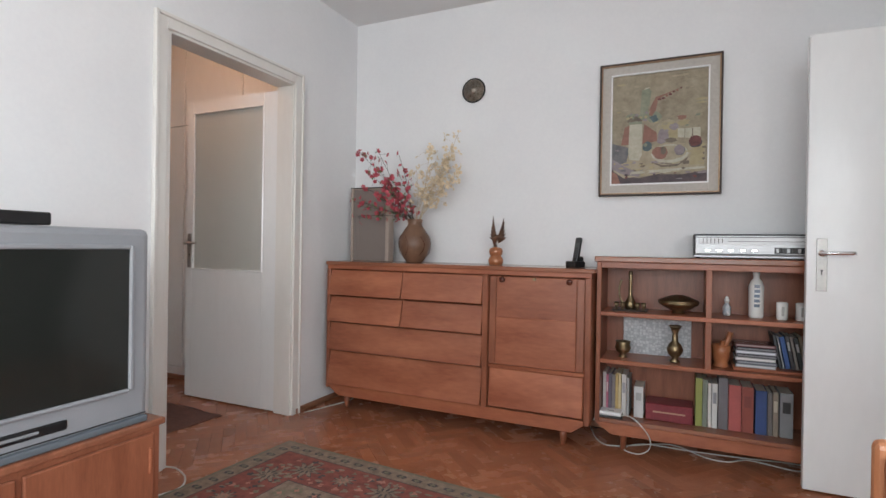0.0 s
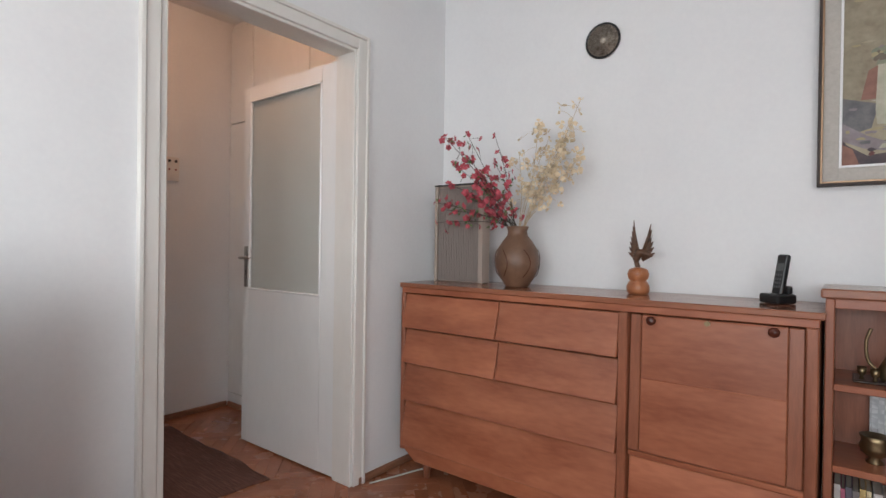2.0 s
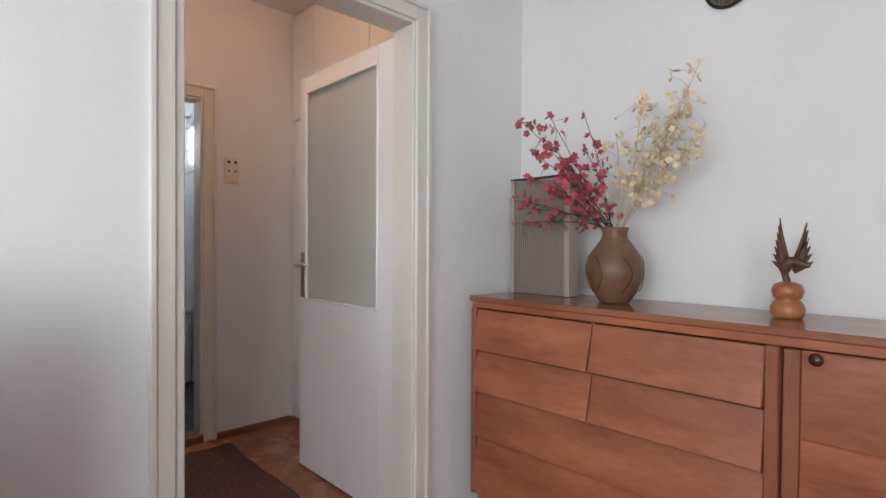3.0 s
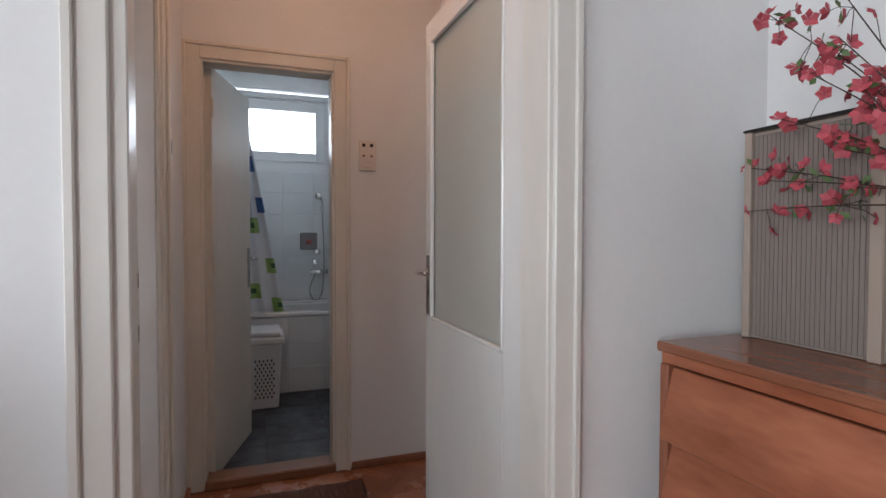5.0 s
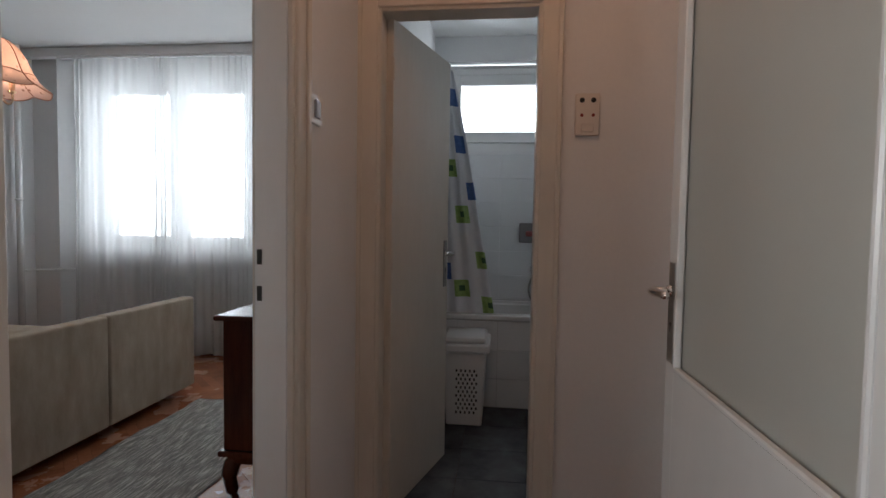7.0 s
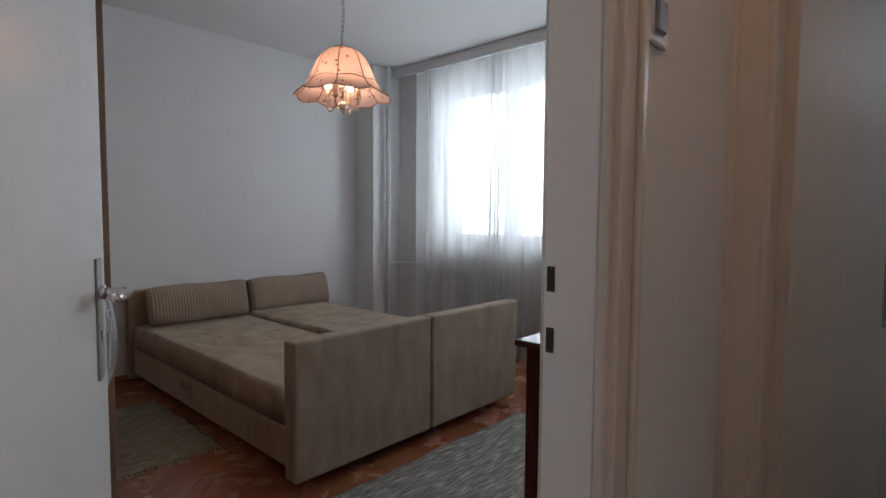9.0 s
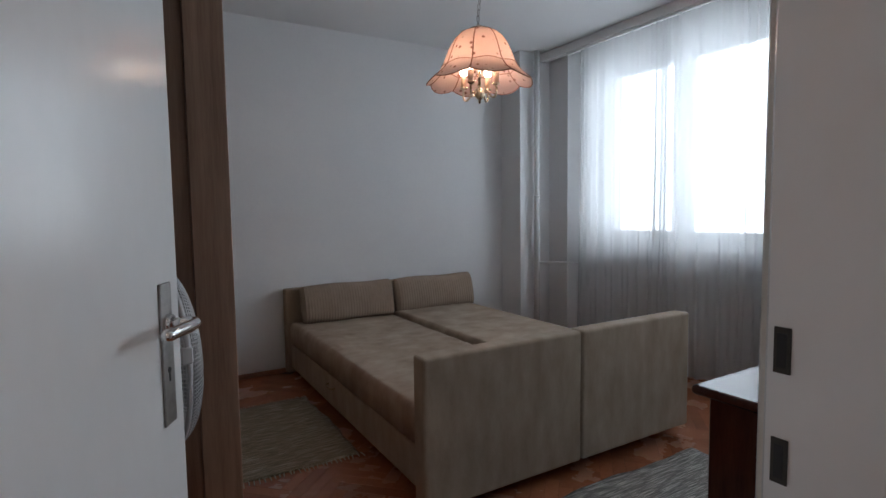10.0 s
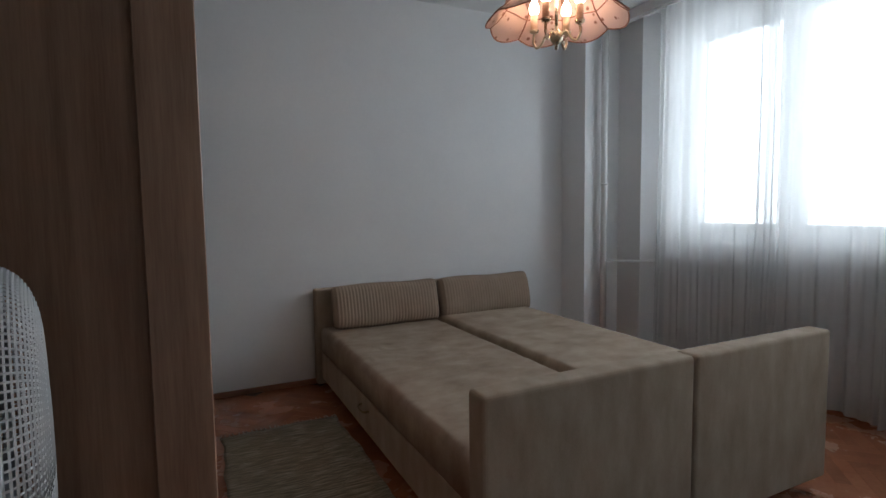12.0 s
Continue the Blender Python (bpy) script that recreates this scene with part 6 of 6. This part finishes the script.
for k, (c, w) in enumerate((((0.30, 0.31, 0.32), 0), ((0.10, 0.11, 0.13), 0.004), ((0.42, 0.42, 0.42), -0.002), ((0.05, 0.05, 0.06), 0.003), ((0.36, 0.38, 0.42), 0.0), ((0.04, 0.04, 0.05), 0.002), ((0.12, 0.05, 0.05), -0.003))):
    z = Z2 + 0.0165 + 0.0165 * k
    d = thing("disc_case", "flat plastic disc case lying in a stack", "disc case", (0.42, 3.1, z), group="discs in a stack")
    part("case", box(0.345 + w, 0.515 + w, 3.03, 3.17, z, z + 0.0155, 0.001), mat("disc_case", c, 0.25), d)
    part("spine_label", box(0.35 + w, 0.51 + w, 3.0293, 3.03, z + 0.004, z + 0.0115), mat("disc_spine", tuple(min(0.7, 0.12 + 1.4 * v) for v in c), 0.4), d)


def book(x0, x1, height, colour, z, y0=3.075, y1=3.230, lean=0.0, label="", bar=None, group="books on the bottom shelf"):
    """Covers, page block and spine bars."""
    ob = thing("book", label, "book", ((x0 + x1) / 2, (y0 + y1) / 2, z), group=group)
    m = textured("book_cover", tuple(c * 0.85 for c in colour), colour, 0.55, 30, bump=0.1)
    turn = Matrix.Translation((x0, 0, z)) @ Matrix.Rotation(radians(lean), 4, "Y") @ Matrix.Translation((-x0, 0, -z)) if lean else None
    bm = box(x0, x0 + 0.002, y0, y1, z, z + height, 0.0005, turn=turn)
    box(x1 - 0.002, x1, y0, y1, z, z + height, 0.0005, bm=bm, turn=turn)
    box(x0, x1, y0 - 0.002, y0 + 0.001, z, z + height, 0.0005, bm=bm, turn=turn)
    part("cover", bm, m, ob)
    part("pages", box(x0 + 0.002, x1 - 0.002, y0 + 0.001, y1 - 0.003, z + 0.003, z + height - 0.003, turn=turn), mat("paper", (0.62, 0.58, 0.50), 0.9), ob)
    if bar:
        w = (x1 - x0) * 0.2
        part("spine_bar", box(x0 + w, x1 - w, y0 - 0.0026, y0 - 0.002, z + height * 0.55, z + height * 0.8, turn=turn), mat("spine_print", bar, 0.5), ob)
    return ob


W = (0.62, 0.60, 0.57)
ROW = [(-0.286, -0.270, 0.225, (0.55, 0.52, 0.50), None), (-0.269, -0.258, 0.215, (0.45, 0.13, 0.20), (0.6, 0.5, 0.5)), (-0.257, -0.240, 0.222, (0.12, 0.11, 0.14), None), (-0.239, -0.222, 0.215, (0.22, 0.20, 0.20), None),
       (-0.221, -0.206, 0.226, (0.50, 0.36, 0.14), None), (-0.205, -0.192, 0.224, (0.60, 0.50, 0.30), None), (-0.188, -0.165, 0.222, W, (0.3, 0.3, 0.32)), (-0.163, -0.150, 0.205, (0.36, 0.36, 0.36), None), (-0.125, -0.078, 0.165, (0.58, 0.58, 0.58), (0.35, 0.35, 0.35))]
NAMES = {0: "thin pale paperback standing at the shelf end", 4: "thin ochre paperback between other books"}
for k, (a, b_, h, c, bar) in enumerate(ROW):
    book(a, b_, h, c, Z3, label=NAMES.get(k, "slim paperback standing upright among others"), bar=bar)
ROW = [(0.172, 0.203, 0.245, (0.27, 0.30, 0.08), None, "olive green clothbound book standing upright"), (0.205, 0.226, 0.240, (0.18, 0.21, 0.17), None, "grey green clothbound book standing upright"), (0.229, 0.244, 0.225, W, None, "thin white paperback standing upright"),
       (0.247, 0.272, 0.225, (0.55, 0.55, 0.53), (0.2, 0.2, 0.22), "white paperback with dark spine marks"), (0.276, 0.318, 0.258, (0.16, 0.15, 0.16), None, "tall grey book standing upright"), (0.322, 0.376, 0.228, (0.42, 0.10, 0.09), None, "bright red hardback standing upright"),
       (0.379, 0.430, 0.225, (0.28, 0.07, 0.05), (0.2, 0.05, 0.04), "dark red hardback standing upright"), (0.438, 0.486, 0.215, (0.035, 0.07, 0.20), None, "dark blue hardback standing upright"), (0.489, 0.508, 0.210, (0.16, 0.15, 0.14), None, "narrow grey book standing upright"),
       (0.511, 0.534, 0.215, (0.26, 0.22, 0.17), (0.5, 0.45, 0.35), "tan book with pale spine marks"), (0.540, 0.594, 0.215, (0.24, 0.25, 0.26), (0.04, 0.04, 0.04), "thick grey volume with black spine label")]
for a, b_, h, c, bar, lab in ROW:
    book(a, b_, h, c, Z3, label=lab, bar=bar)
red = thing("book", "thick dark red book lying flat", "book", (0.05, 3.1, Z3), group="books on the bottom shelf")
part("cover", box(-0.066, 0.160, 3.065, 3.215, Z3, Z3 + 0.088, 0.004), textured("dark_red_cover", (0.17, 0.02, 0.03), (0.24, 0.035, 0.045), 0.45, 20, bump=0.1), red)
part("spine_print", box(-0.03, 0.125, 3.0643, 3.065, Z3 + 0.042, Z3 + 0.050), mat("gilt_print", (0.45, 0.30, 0.2), 0.5), red)
LEAN = [((0.05, 0.055, 0.06), 0.010), ((0.20, 0.21, 0.22), 0.008), ((0.04, 0.10, 0.28), 0.020), ((0.05, 0.05, 0.055), 0.014), ((0.22, 0.20, 0.18), 0.012), ((0.04, 0.045, 0.04), 0.016), ((0.20, 0.16, 0.10), 0.014)]
x = 0.535
for k, (c, w) in enumerate(LEAN):
    book(x, x + w, 0.165 - 0.004 * (k % 3), c, Z2 + 0.0165, lean=-11, label="dark thin volume leaning against the discs" if k != 2 else "blue volume leaning against the discs", bar=(0.4, 0.4, 0.4) if k % 2 else None, group="leaning volumes on the middle shelf")
    x += w + 0.004

router = thing("router", "small white network router on the bottom shelf", "router", (-0.235, 3.03, Z3))
part("base", box(-0.298, -0.178, 2.985, 3.075, Z3, Z3 + 0.012, 0.005, 2), BLACK, router) 
part("cover", box(-0.296, -0.180, 2.987, 3.073, Z3 + 0.012, Z3 + 0.034, 0.009, 3), WHITE, router)
part("logo_bar", box(-0.25, -0.22, 3.01, 3.02, Z3 + 0.034, Z3 + 0.0345), BLACK, router)
CABLE = mat("white_cable", (0.58, 0.56, 0.52), 0.5)


def cable(name, label, pts, r=0.0032, material=None):
    ob = thing(name, label, "cable", pts[0])
    part("sheath", tube(smooth_path(pts, 8), r, n=7), material or CABLE, ob, smooth=True)


cable("router_cable", "white router cable looping over the shelf to the floor", [(-0.178, 3.03, Z3 + 0.012), (-0.14, 3.00, Z3 + 0.02), (-0.095, 2.965, Z3 + 0.005), (-0.04, 2.95, 0.10), (-0.04, 2.945, 0.04), (-0.09, 2.95, 0.005), (-0.16, 2.98, 0.004), (-0.14, 3.06, 0.004), (-0.05, 3.12, 0.004), (0.15, 3.12, 0.004), (0.40, 3.14, 0.004), (0.62, 3.17, 0.004), (0.80, 3.12, 0.004)])
cable("floor_cable", "white cable lying along the floor under the bookcase", [(-0.38, 3.27, 0.004), (-0.30, 3.05, 0.004), (-0.20, 3.02, 0.004), (0.05, 3.17, 0.004), (0.22, 3.06, 0.004), (0.32, 3.05, 0.004), (0.42, 3.12, 0.004), (0.62, 3.08, 0.004), (0.70, 3.20, 0.004)])
cable("corner_cable", "white cable on the floor beside the sideboard", [(-2.03, 2.70, 0.006), (-2.00, 2.80, 0.004), (-1.96, 2.93, 0.004), (-1.93, 3.05, 0.004), (-1.98, 3.20, 0.004)], 0.004)
cable("aerial_cable", "white aerial cable hanging beside the door frame", [(-2.03, 1.74, 0.03), (-1.96, 1.74, 0.035), (-1.88, 1.72, 0.02), (-1.84, 1.66, 0.005), (-1.88, 1.55, 0.004), (-1.99, 1.45, 0.004)], 0.004)

# ---- Persian rug ----
RUGC = {}
for nm, lo, hi in (("red", (0.15, 0.045, 0.035), (0.30, 0.095, 0.070)), ("beige", (0.15, 0.11, 0.082), (0.32, 0.245, 0.185)), ("dark", (0.045, 0.04, 0.045), (0.09, 0.08, 0.075)), ("olive", (0.13, 0.125, 0.085), (0.22, 0.20, 0.14)), ("rose", (0.36, 0.15, 0.115), (0.46, 0.22, 0.17))):
    RUGC[nm] = textured("carpet_" + nm, lo, hi, 0.95, 30, bump=0.6, fine=260, distance=0.002)
rug = thing("persian_rug", "red and beige patterned oriental rug on the parquet", "rug", (0, 0, 0))
RW, RD = 2.0, 2.9


def flat(x0, x1, y0, y1, z0, z1):
    return box(x0, x1, y0, y1, z0, z1, 0.0)


part("edging", flat(0, RW, -RD, 0, 0.0006, 0.0078), RUGC["olive"], rug)
part("border", flat(0.018, RW - 0.018, -RD + 0.018, -0.018, 0.0062, 0.0088), RUGC["beige"], rug)
part("guard_stripe", flat(0.104, RW - 0.104, -RD + 0.104, -0.104, 0.0080, 0.0094), RUGC["dark"], rug)
part("red_border", flat(0.110, RW - 0.110, -RD + 0.110, -0.110, 0.0086, 0.0098), RUGC["red"], rug)
part("guard_stripe", flat(0.345, RW - 0.345, -RD + 0.345, -0.345, 0.0092, 0.0102), RUGC["dark"], rug)
part("inner_border", flat(0.351, RW - 0.351, -RD + 0.351, -0.351, 0.0094, 0.0106), RUGC["beige"], rug)
part("guard_stripe", flat(0.455, RW - 0.455, -RD + 0.455, -0.455, 0.0100, 0.0110), RUGC["dark"], rug)
part("field", flat(0.461, RW - 0.461, -RD + 0.461, -0.461, 0.0104, 0.0114), RUGC["red"], rug)


def rosette(cx, cy, r, n, z, tw=0.0, bm=None):
    """A flat flower of n petals as one face fan."""
    bm = bm or bmesh.new()
    vs = []
    for k in range(n * 4):
        a = 2 * math.pi * k / (n * 4) + tw
        q = r * (0.72 + 0.28 * math.cos(n * a))
        vs.append(bm.verts.new((cx + q * math.cos(a), cy + q * math.sin(a), z)))
    c = bm.verts.new((cx, cy, z))
    for k in range(len(vs)):
        bm.faces.new((c, vs[k], vs[(k + 1) % len(vs)]))
    return bm


rnd = random.Random(41)
layers = {k: bmesh.new() for k in ("dark_b", "olive_b", "olive_c", "dark_c", "beige_c", "rose_c", "dark_f", "beige_f", "olive_f", "rose_f")}


def round_walk(inset, step):
    """Places along a closed frame that lies inset from the rug's edge, with the way the frame runs."""
    w, d = RW - 2 * inset, RD - 2 * inset
    for k in range(round(w / step)):
        for y in (-inset, -RD + inset):
            yield inset + (k + 0.5) * w / round(w / step), y, 0, k
    for k in range(round(d / step)):
        for x in (inset, RW - inset):
            yield x, -inset - (k + 0.5) * d / round(d / step), 1, k


for x, y, way, k in round_walk(0.060, 0.082):
    rosette(x, y, 0.029, 2, 0.0092, 0.4 * k, layers["dark_b"])
    rosette(x, y, 0.015, 4, 0.0094, k, layers["olive_b"])
for x, y, way, k in round_walk(0.228, 0.235):
    big = k % 2 == 0
    r = 0.080 if big else 0.050
    rosette(x, y, r + 0.012, 10, 0.0100, 0.2, layers["dark_c"])
    rosette(x, y, r, 10, 0.0103, 0.2, layers["beige_c"])
    rosette(x, y, r * 0.55, 8, 0.0106, 0.1, layers["dark_c" if big else "rose_c"])
    rosette(x, y, r * 0.38, 6, 0.0109, 0.0, layers["beige_c"])
    for q in range(20):
        u, v = rnd.uniform(-0.115, 0.115), rnd.choice((-1, 1)) * rnd.uniform(0.070, 0.092)
        if q > 11:
            u, v = rnd.choice((-1, 1)) * rnd.uniform(0.09, 0.115), rnd.uniform(-0.07, 0.07)
        if way:
            u, v = v, u
        rosette(x + u, y + v, rnd.uniform(0.010, 0.022), rnd.choice((2, 3, 4)), 0.0100 + 0.00002 * q, rnd.uniform(0, 3), layers[rnd.choice(("beige_c", "dark_c", "olive_c", "rose_c"))])
for x, y, way, k in round_walk(0.403, 0.100):
    rosette(x, y, 0.034, 5, 0.0109, k, layers["dark_f" if k % 2 else "olive_f"])
    rosette(x, y, 0.016, 4, 0.0111, k, layers["rose_f"])
for i in range(6):
    for j in range(12):
        x, y = 0.56 + 0.17 * i + (0.085 if j % 2 else 0), -0.56 - 0.165 * j
        if x > RW - 0.53 or y < -RD + 0.53:
            continue
        rosette(x, y, 0.058, 8, 0.0117, 0.2, layers["dark_f"])
        rosette(x, y, 0.048, 8, 0.0120, 0.2, layers["beige_f" if (i + j) % 2 else "rose_f"])
        rosette(x, y, 0.020, 6, 0.0123, 0.0, layers["olive_f"])
        for q in range(3):
            a = q * 2.1 + i + j
            rosette(x + 0.082 * math.cos(a), y + 0.082 * math.sin(a), 0.018, 3, 0.0118, a, layers["beige_f" if q % 2 else "olive_f"])
for key, bm in layers.items():
    me = mesh_of("motifs", bm, RUGC[key.split("_")[0]])
    ob = new("border_motifs" if key.endswith("_b") else "field_motifs", me)
    ob.parent = rug
    ob["kind"] = "stuff"
rug.matrix_basis = pose(-1.79, 2.29, 0.0, 0, 0, -4.6)

# ---- chair at the table side ----
ORANGE = textured("orange_brown_wood", (0.30, 0.115, 0.05), (0.44, 0.19, 0.09), 0.35, 4, stretch=(6, 6, 1), bump=0.05)
ch = thing("wooden_chair", "orange brown wooden chair with rounded backrest", "chair", (0.56, 0.78, 0))
part("backrest", box(0.332, 0.80, 0.985, 1.010, 0.56, 0.80, 0.012, 3), ORANGE, ch)
part("seat", box(0.34, 0.79, 0.56, 0.98, 0.43, 0.46, 0.01, 2), ORANGE, ch)
for x in (0.36, 0.77):
    part("rear_leg", box(x - 0.018, x + 0.018, 0.955, 0.985, 0.0, 0.78, 0.004), ORANGE, ch)
    part("front_leg", box(x - 0.018, x + 0.018, 0.575, 0.605, 0.0, 0.43, 0.004), ORANGE, ch)

# ---- outside ----
FOLIAGE = textured("distant_foliage", (0.05, 0.07, 0.04), (0.10, 0.13, 0.08), 0.9, 0.4, bump=0.0)
solid("ground", box(-900, 300, -700, 700, -12.3, -12.0), textured("distant_ground", (0.12, 0.13, 0.09), (0.20, 0.2, 0.15), 0.95, 0.05, bump=0.0), kind="structure")

# ---- tiles and parquet ----
FLOORT = textured("dark_marbled_tile", (0.005, 0.006, 0.010), (0.105, 0.112, 0.130), 0.6, 6, bump=0.05, fine=14, per_piece=0.06)
bathfloor = solid("floor_bathroom", box(-5.09, -3.77, 1.68, 2.75, -0.010, 0.002), GAP, kind="structure")
bathwall = bpy.data.objects["wall_bathroom"]


def piece_mesh(name, sx, sy, sz, material, bevel=0.0015):
    bm = box(-sx / 2, sx / 2, -sy / 2, sy / 2, -sz / 2, sz / 2, bevel)
    return mesh_of(name, bm, material)


def lay(name, me, parent, at, rot=0.0):
    ob = new(name, me)
    ob.parent = parent
    ob.matrix_basis = Matrix.Translation(-Vector(parent.location)) @ pose(*at, 0, 0, rot)
    return ob


t1 = piece_mesh("tile", 0.327, 0.354, 0.006, FLOORT)
for i in range(4):
    for j in range(3):
        lay("floor_tile", t1, bathfloor, (-3.935 - 0.329 * i, 1.859 + 0.356 * j, 0.004))
t2 = piece_mesh("tile", 0.008, 0.262, 0.186, TILE)
for i in range(4):
    for j in range(3):
        lay("tile", t2, tub, (-5.084, 1.816 + 0.264 * i, 0.102 + 0.188 * j))
for i in range(4):
    for j in range(6):
        lay("tile", t2, bathwall, (-5.826, 1.816 + 0.264 * i, 0.71 + 0.188 * j))
t3 = piece_mesh("tile", 0.262, 0.008, 0.186, TILE)
for i in range(4):
    for j in range(9):
        lay("tile", t3, bathwall, (-5.695 + 0.264 * i, 2.746, 0.71 + 0.188 * j))

# herringbone blocks
BL, BW, N = 0.30, 0.0600, 5
me_block = piece_mesh("parquet_block", BL - 0.0008, BW - 0.0007, 0.011, PARQUET, 0.0005)
floor = bpy.data.objects["floor"]
rooms = ((-3.72, 1.5, 1.62, 3.40), (-2.2, 1.5, -1.0, 1.70), (-6.12, -2.15, -2.25, 1.74))
blocks = []
q = math.sqrt(0.5)
for k in range(-130, 130):
    for j in range(-14, 14):
        for kind in (0, 1):
            if kind == 0:
                u, v = k + N / 2, k + 0.5 + 2 * N * j
            else:
                u, v = k + 0.5, k + 1 + N / 2 + 2 * N * j
            x, y = (u - v) * q * BW - 2.0, (u + v) * q * BW + 0.5
            if any(a + 0.02 < x < b_ - 0.02 and c + 0.02 < y < d - 0.02 for a, b_, c, d in rooms):
                near = min((x + 1.9) ** 2 + (y - 2.3) ** 2, (x + 2.9) ** 2 + (y - 2.0) ** 2, ((x + 3.3) ** 2 + (y + 0.3) ** 2) * 1.2, ((x + 0.9) ** 2 + (y - 2.5) ** 2))
                blocks.append((near, x, y, 45 if kind == 0 else 135))
blocks.sort()
for near, x, y, a in blocks[:300]:
    lay("parquet_block", me_block, floor, (x, y, -0.0055), a)
rest = bmesh.new()
verts, faces = [], []
base_v = [v.co.copy() for v in me_block.vertices]
base_f = [tuple(p.vertices) for p in me_block.polygons]
for near, x, y, a in blocks[300:]:
    m = pose(x, y, -0.0055, 0, 0, a)
    o = len(verts)
    verts += [m @ c for c in base_v]
    faces += [tuple(o + i for i in f) for f in base_f]
me = bpy.data.meshes.new("parquet_field")
me.from_pydata([tuple(v) for v in verts], [], faces)
me.materials.append(PARQUET)
ob = new("parquet_field", me)
ob.parent = floor
ob.location = -Vector(floor.location)
tagged(ob, kind="stuff")
